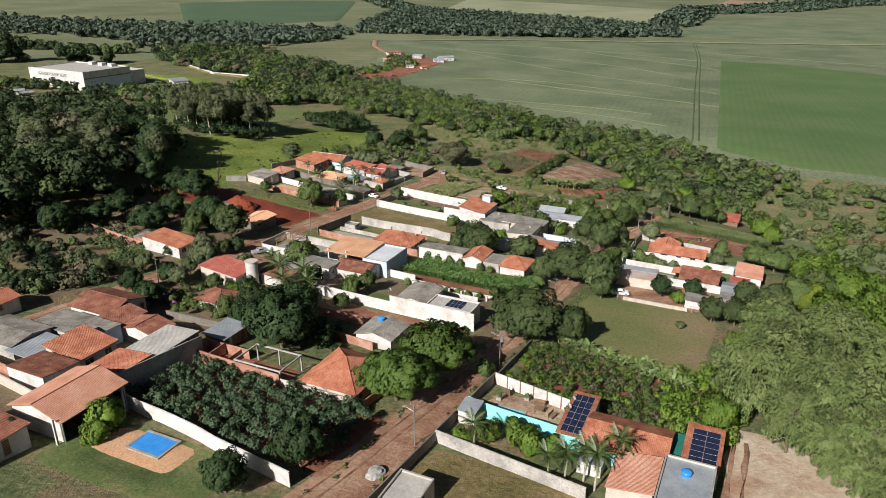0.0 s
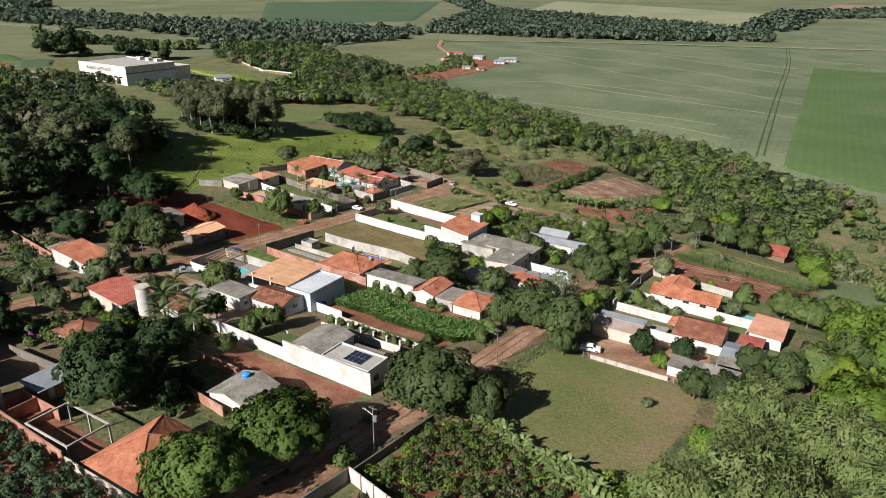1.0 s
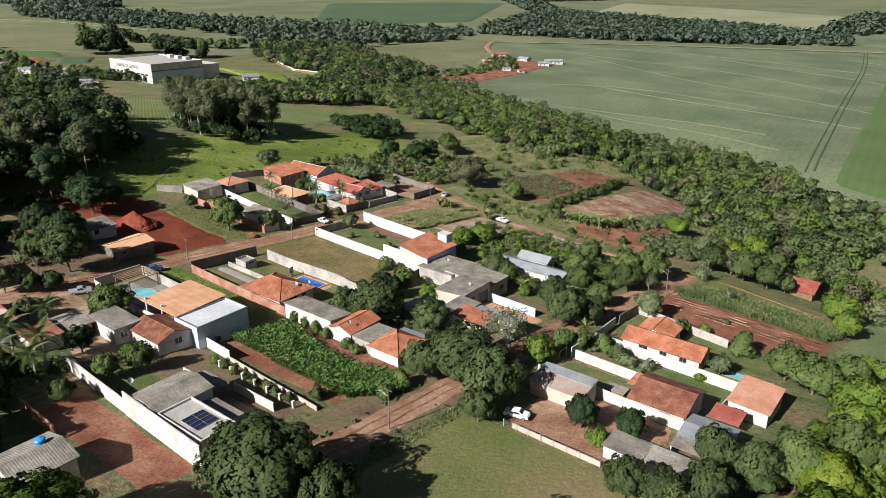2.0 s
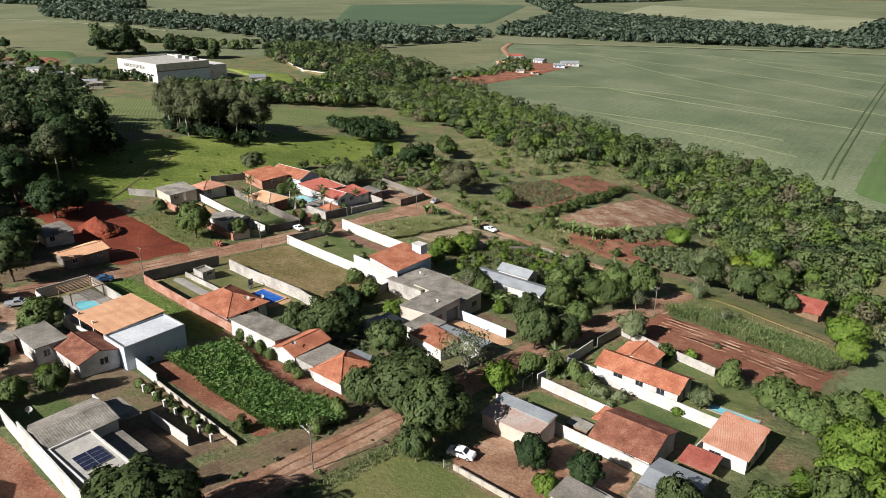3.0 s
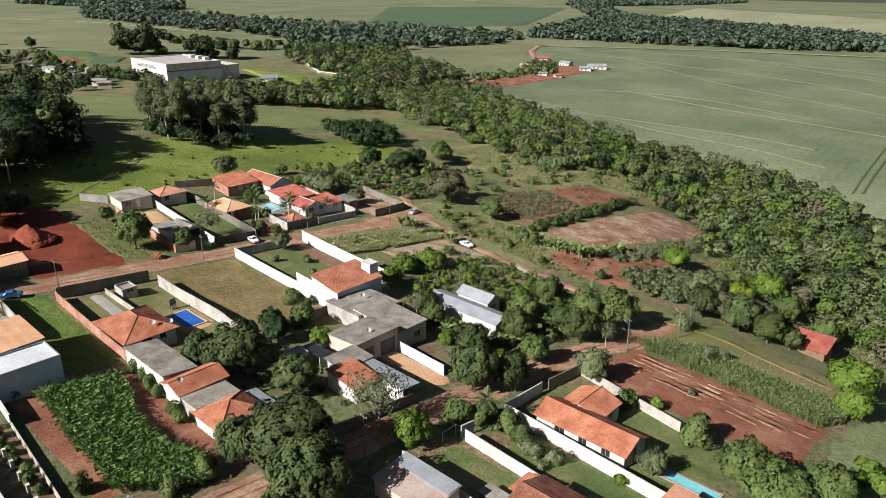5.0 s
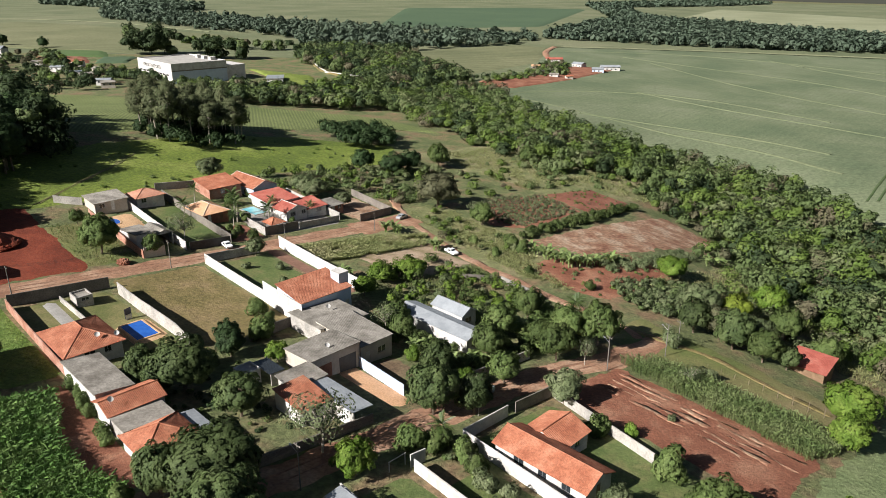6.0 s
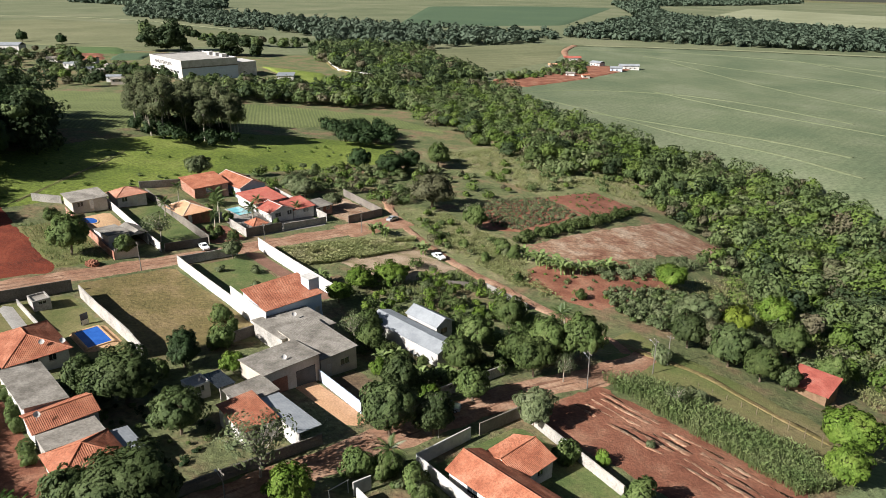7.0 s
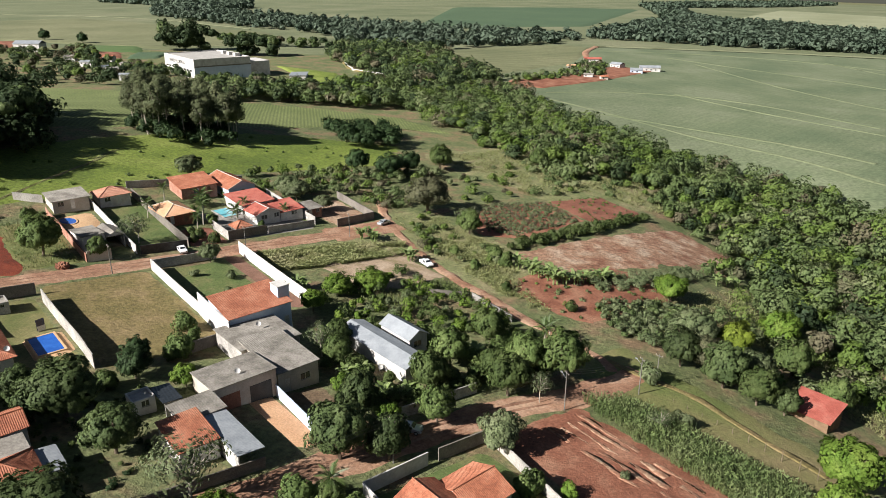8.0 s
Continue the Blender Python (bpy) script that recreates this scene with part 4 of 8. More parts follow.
def garden_wall(label, p, q, h=2.2, mat=None, thick=0.16, cap=None, pillars=False, name="garden_wall"):
    """A wall between two plan points that follows the slope of the ground in bays."""
    mat = mat or M_WHITE
    h = h * 1.15 if h < 3 else h
    L = math.hypot(q[0] - p[0], q[1] - p[1])
    e = thing(name, (p[0] + q[0]) / 2, (p[1] + q[1]) / 2, label, "wall", turn=math.degrees(math.atan2(q[1] - p[1], q[0] - p[0])))
    z0 = ground_at((p[0] + q[0]) / 2, (p[1] + q[1]) / 2)
    rise_at = lambda f: (ground_at(p[0] + (q[0] - p[0]) * f, p[1] + (q[1] - p[1]) * f) - z0) / UNIT
    n = max(1, round(L / 3.2))
    for i in range(n):
        f0, f1 = i / n, (i + 1) / n
        za, zb = rise_at(f0), rise_at(f1)
        x0, x1 = -L / 2 + L * f0, -L / 2 + L * f1
        bm = bmesh.new()
        c = [(x0, -thick / 2), (x1, -thick / 2), (x1, thick / 2), (x0, thick / 2)]
        zs = (za, zb, zb, za)
        lo = [bm.verts.new((*v, z - 0.4)) for v, z in zip(c, zs)]
        hi = [bm.verts.new((*v, z + h)) for v, z in zip(c, zs)]
        for k in range(4):
            bm.faces.new((lo[k], lo[(k + 1) % 4], hi[(k + 1) % 4], hi[k]))
        bm.faces.new(lo[::-1])
        bm.faces.new(hi)
        part("wall_bay", bm, mat, e)
        bm = bmesh.new()
        w = thick / 2 + 0.04
        c = [(x0, -w), (x1, -w), (x1, w), (x0, w)]
        lo = [bm.verts.new((*v, z + h + 0.003)) for v, z in zip(c, zs)]
        hi = [bm.verts.new((*v, z + h + 0.06)) for v, z in zip(c, zs)]
        for k in range(4):
            bm.faces.new((lo[k], lo[(k + 1) % 4], hi[(k + 1) % 4], hi[k]))
        bm.faces.new(lo[::-1])
        bm.faces.new(hi)
        part("coping", bm, cap or mat, e)
        if pillars:
            part("pillar", boxes((x0 - 0.12, x0 + 0.12, -thick / 2 - 0.06, thick / 2 + 0.06, za - 0.4, za + h + 0.12)), M_BROWNP, e)
    return e


def pool(label, a, b, la, lb, water, deck=0.4, round_=False, turn=0, lift=0.12):
    e = thing("swimming_pool", a, b, label, "swimming pool", lift=lift, turn=turn)
    n = 28
    if round_:
        pts = [(la / 2 * math.cos(2 * math.pi * i / n) * (1 + 0.12 * math.sin(4 * math.pi * i / n)), lb / 2 * math.sin(2 * math.pi * i / n)) for i in range(n)]
    else:
        pts = [(-la / 2, -lb / 2), (la / 2, -lb / 2), (la / 2, lb / 2), (-la / 2, lb / 2)]
        n = 4
    tilt = lambda x, y: (ground_at(a + x, b + y) - ground_at(a, b)) / UNIT
    top = max(tilt(x, y) for x, y in pts)
    bm = bmesh.new()
    bm.faces.new([bm.verts.new((x, y, top + 0.09)) for x, y in pts])
    part("water", bm, water, e)
    bm = bmesh.new()
    so = [(x * (la + 2 * deck) / la, y * (lb + 2 * deck) / lb) for x, y in pts]
    rows = [[bm.verts.new((x, y, z)) for x, y in q] for q, z in ((pts, top + 0.02), (pts, top + 0.14), (so, top + 0.14), (so, top - 1.2))]
    for r in range(3):
        for i in range(n):
            bm.faces.new((rows[r][i], rows[r][(i + 1) % n], rows[r + 1][(i + 1) % n], rows[r + 1][i]))
    bmesh.ops.recalc_face_normals(bm, faces=bm.faces)
    part("coping", bm, M_DECK if water is M_POOL else M_CONC, e)
    return e


def water_tank(a, b, z, r=0.75, h=1.0):
    e = thing("water_tank", a, b, "round blue plastic water tank on the roof", "water tank", lift=z)
    bm = tube(bmesh.new(), (0, 0, 0), (0, 0, h), r * 0.85, r, 20)
    part("tank_body", bm, M_BLUEPL, e)
    bm = tube(bmesh.new(), (0, 0, h + 0.003), (0, 0, h + 0.14), r * 1.06, r * 0.9, 20)
    tube(bm, (0, 0, h + 0.143), (0, 0, h + 0.3), r * 0.9, r * 0.25, 20)
    part("lid", bm, M_BLUEPL, e)
    return e


def dish(a, b, z, turn=0):
    e = thing("satellite_dish", a, b, "white satellite dish on a short mast", "satellite dish", lift=z, turn=turn)
    part("mast", tube(bmesh.new(), (0, 0, -0.2), (0, 0, 0.7), 0.03, 0.03, 6), M_METAL, e)
    bm = bmesh.new()
    rings = []
    for k in range(4):
        r, d = 0.5 * k / 3, 0.16 * (k / 3) ** 2
        rings.append([bm.verts.new((0.25 + d * 0.7 + r * math.sin(2 * math.pi * i / 16) * -0.7, r * math.cos(2 * math.pi * i / 16), 0.9 + d * 0.7 + r * math.sin(2 * math.pi * i / 16) * 0.7)) for i in range(16)] if k else [bm.verts.new((0.25, 0, 0.9))])
    for i in range(16):
        bm.faces.new((rings[0][0], rings[1][i], rings[1][(i + 1) % 16]))
    for k in (1, 2):
        for i in range(16):
            bm.faces.new((rings[k][i], rings[k + 1][i], rings[k + 1][(i + 1) % 16], rings[k][(i + 1) % 16]))
    part("reflector", bm, M_WHITE, e)
    part("feed_arm", tube(bmesh.new(), (0.25, 0, 0.75), (0.7, 0, 1.3), 0.02, 0.02, 6), M_METAL, e)
    return e


def solar_array(label, a, b, z, rows, cols, w, d, tilt_x, tilt_y=0.0, gap=0.03):
    """Panels laid on a roof plane; tilt in degrees about the two grid axes."""
    e = thing("solar_array", a, b, label, "solar panels", lift=z)
    e.matrix_world = e.matrix_world @ pose(0, 0, 0, tilt_x, tilt_y, 0)
    pm = rail = None
    for i in range(rows):
        for j in range(cols):
            x, y = (i - (rows - 1) / 2) * (w + gap), (j - (cols - 1) / 2) * (d + gap)
            if pm is None:
                ob = part("panel", boxes((-w / 2, w / 2, -d / 2, d / 2, 0.02, 0.05)), M_METAL, e)
                cell = part("cell_face", boxes((-w / 2 + 0.03, w / 2 - 0.03, -d / 2 + 0.03, d / 2 - 0.03, 0.053, 0.058)), M_SOLAR, ob)
                pm = ob
                ob.location = (x, y, 0)
            else:
                ob = new("panel", pm.data)
                ob.parent = e
                ob.location = (x, y, 0)
                c2 = new("cell_face", cell.data)
                c2.parent = ob
    return e


# upper side of the upper street
G1 = "houses along the upper street"
house("house", "small house with weathered grey sheet roof and two dark openings", -191, -183, 221.5, 231, 3.0, "mono_a+", M_CREAM, M_FIBRO, rise=0.8, seed=1, group=G1)
house("house", "white house with low grey sheet roof behind a wall", -163, -152, 220.3, 225.6, 3.0, "mono_a-", M_WHITE, M_FIBRO, rise=0.9, over=0.25, seed=2, group=G1)
house("carport", "grey hip-roofed carport wing with a dark open front", -162, -153, 225.9, 230.6, 2.8, "gable", M_WHITE, M_FIBRO, axis="a", rise=1.1, over=0.25, sides="smn", seed=2, group=G1, category="carport")
house("house", "small white house with orange hipped tile roof on the lawn", -191, -183.5, 234, 242.5, 3.0, "hip", M_WHITE, M_TILE_SALMON, rise=1.6, axis="b", seed=3, group=G1)
house("pavilion", "open brick pavilion with pale orange hipped roof", -175.5, -163.5, 245.3, 253, 2.9, "hip", M_BROWNP, M_TILE_PALE, rise=1.7, axis="a", seed=4, over=0.7, group=G1, cap=M_CREAM)
house("house", "brick house with stepped red tile roof", -194, -184, 258, 269.5, 3.3, "mono_a+", M_BRICK, M_TILE, rise=1.6, seed=5, group=G1)
house("house", "house with red tile gable roof and pale blue gable end", -196, -178.5, 271, 280, 3.5, "gable", M_BLUEW, M_TILE, rise=2.0, axis="a", seed=6, group=G1, cap=M_CREAM)
house("house", "white house with low red tile roof beside a pool", -176, -164.5, 268.5, 279, 3.3, "mono_a+", M_WHITE, M_TILE_RED, rise=1.0, seed=7, group=G1)
house("house", "house with red tile gable and veranda", -163.8, -156, 269, 276.5, 3.0, "gable", M_WHITE, M_TILE_RED, rise=1.5, axis="a", seed=8, group=G1, cap=M_WHITE)
house("house", "house wing with red tile roof", -164.5, -156.5, 277, 284.5, 2.8, "mono_a+", M_WHITE, M_TILE_RED, rise=1.2, seed=9, group=G1)
house("kiosk", "small open kiosk with hipped red tile roof", -154.5, -150, 259.8, 264, 2.3, "hip", M_BROWNP, M_TILE, rise=1.2, sides="", axis="a", group=G1, category="kiosk")
for sx in (-154.2, -150.3):
    for sy in (260.1, 263.7):
        e = thing("post", sx, sy, "timber post carrying the kiosk roof", "post")
        part("shaft", boxes((-0.08, 0.08, -0.08, 0.08, -0.3, 2.6)), M_WOOD, e)
house("shed", "grey sheet-roofed shed beside the broken walls", -163, -156, 285.5, 291, 2.6, "mono_a+", M_BRICK, M_FIBRO, rise=0.4, seed=10, category="shed")
pool("small oval blue pool on a tan patio", -175.5, 223, 6.6, 3.8, M_POOL, round_=True)
pool("turquoise swimming pool with pale edge", -169, 265, 8.5, 4.2, M_POOLT)
house("house", "low house with sagging yellowish sheet roof", -156, -148.5, 173.5, 184, 2.8, "gable", M_DARKWALL, M_TILE_PALE, axis="b", rise=0.8, seed=11, group=G1)
house("house", "small white house with grey roof among trees", -172, -165.5, 176, 183, 2.9, "mono_a+", M_WHITE, M_FIBRO, seed=12, group=G1)
house("house", "white house with sloping orange tile roof and raised white verges", -160.6, -147, 138.6, 147, 3.0, "mono_a+", M_WHITE, M_TILE, rise=1.6, over=0.1, seed=13, group=G1, cap=M_WHITE)
house("shed", "low shed with dark sheet roof behind the brick wall", -166.5, -161.2, 140.6, 145.5, 2.2, "mono_a+", M_BRICK, M_FIBRO, rise=0.3, over=0.15, seed=14, group=G1, category="shed")
garden_wall("long bare brick boundary wall", (-185, 141.4), (-161, 138.8), 1.9, M_BRICK)
for p, q, h, m, l in (((-183, 219.6), (-146, 219.2), 1.9, M_BRICK, "pinkish brick garden wall"), ((-192, 231.8), (-147, 231.2), 2.1, M_WHITE, "white garden wall"), ((-191, 245.2), (-147, 244.6), 2.2, M_DARKWALL, "dark weathered garden wall"),
                      ((-146.2, 219.4), (-146.2, 225), 2.4, M_CREAM, "pale street wall with gate"), ((-146.5, 232), (-146.5, 244), 2.0, M_IRON, "dark iron street fence"), ((-158, 256.2), (-148, 256.2), 2.2, M_RENDER, "grey garden wall"),
                      ((-148, 256.2), (-148.6, 268), 2.3, M_DARKWALL, "dark slatted gate wall"), ((-148.6, 268.5), (-149, 284), 1.8, M_RENDER, "grey street wall"), ((-170.5, 306), (-147, 304.6), 2.2, M_DARKWALL, "broken grey wall of an empty plot"),
                      ((-147, 304.6), (-145.6, 290), 2.2, M_DARKWALL, "dark wall of an empty plot"), ((-180, 284.6), (-150, 285), 2.2, M_RENDER, "grey garden wall"), ((-196, 214.5), (-191.5, 221), 2.0, M_RENDER, "pale wall along the pasture"), ((-198, 246), (-196, 284), 2.0, M_RENDER, "grey wall along the pasture")):
    garden_wall(l, p, q, h, m)

# between the streets
G2 = "houses between the streets"
WL = "tall white garden wall"
for p, q, h, m, l in (((-136, 230.8), (-107, 230.4), 2.4, M_WHITE, WL), ((-138, 254.4), (-100, 253), 3.4, M_WHITE, WL), ((-136.4, 231), (-136.8, 247.5), 2.0, M_RENDER, "grey street wall"), ((-107, 230.3), (-90, 229.4), 5.2, M_WHITE, "tall white blank side wall"),
                      # The street wall at a -131.5 is coloured dark in place of its shade.
                      ((-130.5, 183.5), (-94, 182.9), 1.9, M_BRICK, "brick garden wall with plastered face"), ((-131.5, 184), (-132, 205), 2.3, M_DARKWALL, "dark street wall"), ((-129, 193.4), (-114, 193.8), 1.2, M_RENDER, "low grey divider wall"),
                      ((-127.5, 205.2), (-93, 205.3), 2.5, M_RENDER, "pale grey rendered garden wall"), ((-136, 161.2), (-112, 160.4), 2.0, M_WHITE, WL), ((-136.4, 161.4), (-136.4, 173), 2.2, M_CREAM, "pale street wall with openings"),
                      ((-136, 173.2), (-112, 172.2), 2.0, M_RENDER, "grey baluster wall"), ((-99, 161), (-83, 160), 1.9, M_WHITE, WL), ((-83, 160), (-57, 158.4), 0.7, M_CREAM, "low pale garden wall beside the hedge"), ((-118, 159.2), (-105, 159.6), 1.9, M_WHITE, WL), ((-101, 137.2), (-77.5, 135.9), 2.4, M_WHITE, "stained white garden wall"),
                      ((-77.5, 135.8), (-55, 134.7), 4.4, M_WHITE, "tall white blank boundary wall"), ((-91, 125.4), (-78.5, 125.2), 1.7, M_BRICK, "bare brick wall"), ((-80.5, 114.8), (-69, 113.2), 1.7, M_BRICK, "bare brick wall"),
                      ((-98.5, 91), (-75, 89.8), 2.2, M_BRICK, "unfinished brick wall"), ((-75, 90), (-57.5, 89.6), 1.4, M_CREAM, "low cream front wall"), ((-57.2, 90), (-57, 104), 1.5, M_BRICK, "low brick street wall"),
                      ((-68, 227.3), (-54, 226.4), 2.0, M_BLUEW, "pale blue garden wall"), ((-92, 229), (-90, 216.5), 2.0, M_DARKWALL, "dark garden wall"), ((-97, 71.4), (-54, 64.8), 2.3, M_WHITE, "long white garden wall"),
                      ((-50.5, 241), (-50, 258), 1.8, M_RENDER, "stained grey street wall"), ((-84, 288.5), (-69, 287.0), 1.5, M_CONC, "low grey wall along the lane"), ((-91, 281), (-84, 288), 1.5, M_DARKWALL, "dark garden wall"), ((-72.4, 153), (-61.6, 153), 1.6, M_WHITE, "white patio wall"), ((-50.4, 193), (-50.2, 216), 1.6, M_DARKWALL, "dark iron street fence")):
    garden_wall(l, p, q, h, m)
# White house; its M_BLUEW walls and chimney carry shade blue in the colour.
house("house", "two-storey white house with orange mono-pitch tile roof", -100.5, -91, 230, 243.5, 5.6, "mono_a+", M_BLUEW, M_TILE, rise=1.6, over=0.35, seed=20, group=G2)
e = thing("chimney", -94.6, 243.1, "white box chimney stack with flat cap", "chimney", lift=5.2)
part("shaft", boxes((-1.6, 1.6, -1.3, 1.3, 0, 4.0)), M_BLUEW, e)
part("cap", boxes((-1.7, 1.7, -1.4, 1.4, 4.003, 4.15)), M_WHITE, e)
solar_array("small dark panels on the orange tile roof", -95.2, 237.6, 6.42, 1, 3, 1.0, 1.6, 0, 9.4)
house("outbuilding", "annex with weathered grey corrugated roof", -91, -80, 227, 239, 3.6, "mono_b+", M_RENDER, M_FIBRO, rise=0.7, over=0.4, seed=21, group=G2)
house("house", "house with broad grey sheet roof and cream walls", -83, -68.3, 228, 236, 4.2, "mono_a+", M_CREAM, M_FIBRO, rise=0.7, over=0.3, seed=22, group=G2)
BROWN_FRONT = house("house", "house with grey sheet roof, cream walls and a brown garage front", -77, -68.2, 216.5, 227.7, 4.0, "mono_a-", M_CREAM, M_FIBRO, rise=0.6, over=0.25, plain="e", seed=23, group=G2)
part("garage_door", boxes((4.403, 4.46, -5.0, -1.2, -1.2, 2.9)), M_BROWNP, BROWN_FRONT, "dark brown garage door")
# Dark sheet laid on the wall, imitating the shade inside an open carport.
part("carport_front", boxes((4.403, 4.44, 0.6, 4.6, -1.2, 2.9)), M_IRON, BROWN_FRONT, "dark panel in place of the shade in a carport")
house("shed", "small shed with corrugated grey roof", -68.5, -63.5, 209.5, 216, 3.2, "mono_a+", M_WHITE, M_FIBRO, rise=0.3, seed=24, group=G2, category="shed")
house("house", "small house with orange tile roof under a bare tree", -64, -56, 206, 211.8, 3.0, "mono_a+", M_WHITE, M_TILE, rise=0.9, over=0.3, seed=25, group=G2)
house("carport", "carport with white corrugated sheet roof", -63, -50.5, 212.2, 216, 3.0, "mono_b+", M_WHITE, M_ZINC, rise=0.3, over=0.2, sides="s", seed=26, group=G2, category="carport")
house("shed", "small white shed with flat grey roof", -77, -73.5, 205.5, 209, 2.6, "flat", M_WHITE, M_SLAB, seed=27, group=G2, category="shed")
house("porch", "low porch with dark sheet roof beside a white shed", -76.8, -71, 209.4, 212.4, 2.4, "mono_b+", M_RENDER, M_GLASS, rise=0.2, over=0.1, sides="e", group=G2, category="porch")
house("barn", "long white barn with grey metal gable roof", -81, -59.5, 249, 254.5, 3.3, "gable", M_WHITE, M_ZINC, axis="a", rise=0.9, over=0.4, seed=28, group=G2, category="barn")
house("barn", "barn wing with pale metal roof", -78, -68.5, 257, 261.5, 3.6, "gable", M_WHITE, M_ZINC, axis="a", rise=1.3, over=0.4, seed=29, group=G2, category="barn")
house("house", "white house with orange hipped tile roof and pool", -110.5, -97, 184, 194, 3.0, "hip", M_WHITE, M_TILE, axis="a", rise=2.2, over=0.6, seed=30, group=G2)
house("shed", "small grey garden store by the street wall", -128.2, -124, 195.2, 198.6, 2.2, "flat", M_RENDER, M_FIBRO, seed=31, group=G2, category="shed")
pool("rectangular deep blue pool in a tan deck", -105.8, 200.6, 8.2, 4.4, M_POOL, lift=0.55)
plot("pool_deck", -112, -100, 197.2, 204.6, M_DECK, "tan paved pool deck", 0.42)
e = thing("solar_heater", -113.4, 201.6, "standing dark solar heater panel", "solar panels", turn=15)
part("panel", boxes((-0.1, 0.0, -0.8, 0.8, 0.3, 2.6)), M_SOLAR, e)
part("stand", boxes((0.003, 0.1, -0.7, 0.7, -0.2, 1.2)), M_METAL, e)
house("outbuilding", "long annex with dark grey corrugated roof", -93.3, -78.6, 182.4, 188.4, 3.3, "mono_b+", M_WHITE, M_FIBRO, rise=0.7, over=0.3, seed=32, group=G2)
house("house", "house with orange tile roof and dark porch", -78.3, -72.3, 182, 190.8, 3.3, "gable", M_WHITE, M_TILE, axis="b", rise=1.1, over=0.4, seed=33, group=G2)
house("house", "white house with orange hipped tile roof", -66.3, -58.8, 181.5, 189.8, 3.0, "hip", M_WHITE, M_TILE, axis="a", rise=1.9, over=0.5, seed=34, group=G2)
house("lean_to", "lean-to with pale blue metal sheets", -67, -60.5, 190.3, 193, 2.6, "mono_b+", M_RENDER, M_ZINC, rise=0.3, over=0.1, sides="e", group=G2, category="shed")
house("lean_to", "grey lean-to roof between the houses", -71.8, -66.8, 182, 190, 2.7, "mono_b+", M_RENDER, M_FIBRO, rise=0.3, over=0.1, sides="s", group=G2, category="shed")
house("house", "pale blue house with white flat roof and parapet", -99, -91.3, 158.8, 171, 5.3, "flat", M_BLUEW, M_WHITEROOF, plain="e", seed=35, group=G2)
house("house", "open terrace house with broad pale orange tile roof", -111.6, -99.2, 159.5, 170.8, 5.2, "mono_b-", M_BLUEW, M_TILE_PALE, rise=0.4, over=0.5, sides="en", seed=36, group=G2)
for sx in (-111, -105):
    e = thing("terrace_column", sx, 159.8, "white terrace column", "column")
    part("shaft", boxes((-0.18, 0.18, -0.18, 0.18, -0.5, 5.4)), M_WHITE, e)
pool("kidney-shaped turquoise pool on a terrace", -124.8, 167.2, 7.0, 4.0, M_POOLT, round_=True)
e = thing("pergola", -130.8, 168.8, "timber pergola with open rafters beside a pool", "pergola")
for px in (-3, 3):
    for py in (-3.6, 3.6):
        part("post", boxes((px - 0.1, px + 0.1, py - 0.1, py + 0.1, -0.6, 2.6)), M_WOOD, e)
    part("beam", boxes((px - 0.08, px + 0.08, -4, 4, 2.603, 2.8)), M_WOOD, e)
for i in range(11):
    part("rafter", boxes((-3.4, 3.4, -3.9 + i * 0.77, -3.78 + i * 0.77, 2.803, 2.95)), M_WOOD, e)
house("house", "white house with weathered tile gable roof", -104, -93.5, 151.5, 159, 3.1, "gable", M_WHITE, M_TILE_OLD, axis="a", rise=1.2, over=0.3, seed=37, group=G2)
house("house", "white house with dark grey slab roof", -113, -103.3, 148.3, 154, 3.4, "mono_a+", M_WHITE, M_FIBRO, rise=0.3, over=0.2, seed=38, group=G2)
house("shed", "brick shed with grey sheet roof", -117, -110.5, 143, 147.5, 2.6, "mono_a+", M_BRICK, M_FIBRO, rise=0.4, seed=39, group=G2, category="shed")
house("house", "white house with dark corrugated roof behind a tall wall", -76, -68, 136.2, 146, 4.4, "gable", M_WHITE, M_FIBRO, axis="b", rise=0.9, over=0.3, seed=40, group=G2)
house("house", "white flat-roofed wing with grey roof deck", -67.8, -56.5, 136, 142, 4.3, "flat", M_WHITE, M_SLAB, seed=41, group=G2)
garden_wall("tall white parapet wall between roofs", (-77, 146.6), (-69.6, 146.4), 5.3, M_WHITE)
house("porch", "open porch with dark sheet roof behind a white parapet", -76.6, -69.8, 147.0, 150.2, 3.2, "mono_b+", M_WHITE, M_FIBRO, rise=0.4, over=0.2, sides="", seed=48, group=G2, category="porch")
solar_array("dark solar panels on a flat roof", -61.5, 139.2, 4.3, 4, 2, 1.0, 1.9, 0)
house("porch", "low porch with dark roof", -67.5, -60, 142.6, 146, 2.9, "mono_b+", M_WHITE, M_FIBRO, rise=0.3, over=0.1, sides="e", group=G2, category="porch")
house("house", "white house with grey hipped sheet roof and blue water tank", -74, -65.6, 114.8, 122.6, 3.0, "gable", M_WHITE, M_FIBRO, axis="b", rise=1.1, over=0.4, seed=42, group=G2)
water_tank(-70.9, 120.4, 3.95)
house("house", "house with broad weathered orange hipped tile roof", -70.3, -59.5, 90.8, 103, 3.2, "hip", M_CREAM, M_TILE, axis="a", rise=2.6, over=0.7, seed=43, group=G2)
house("shed", "brick shed with pale sheet roof", -100, -95, 98, 105, 2.7, "mono_a+", M_BRICK, M_ZINC, rise=0.3, seed=44, group=G2, category="shed")
e = thing("unfinished_house", -86.5, 94, "roofless unfinished brick house with concrete frame", "house")
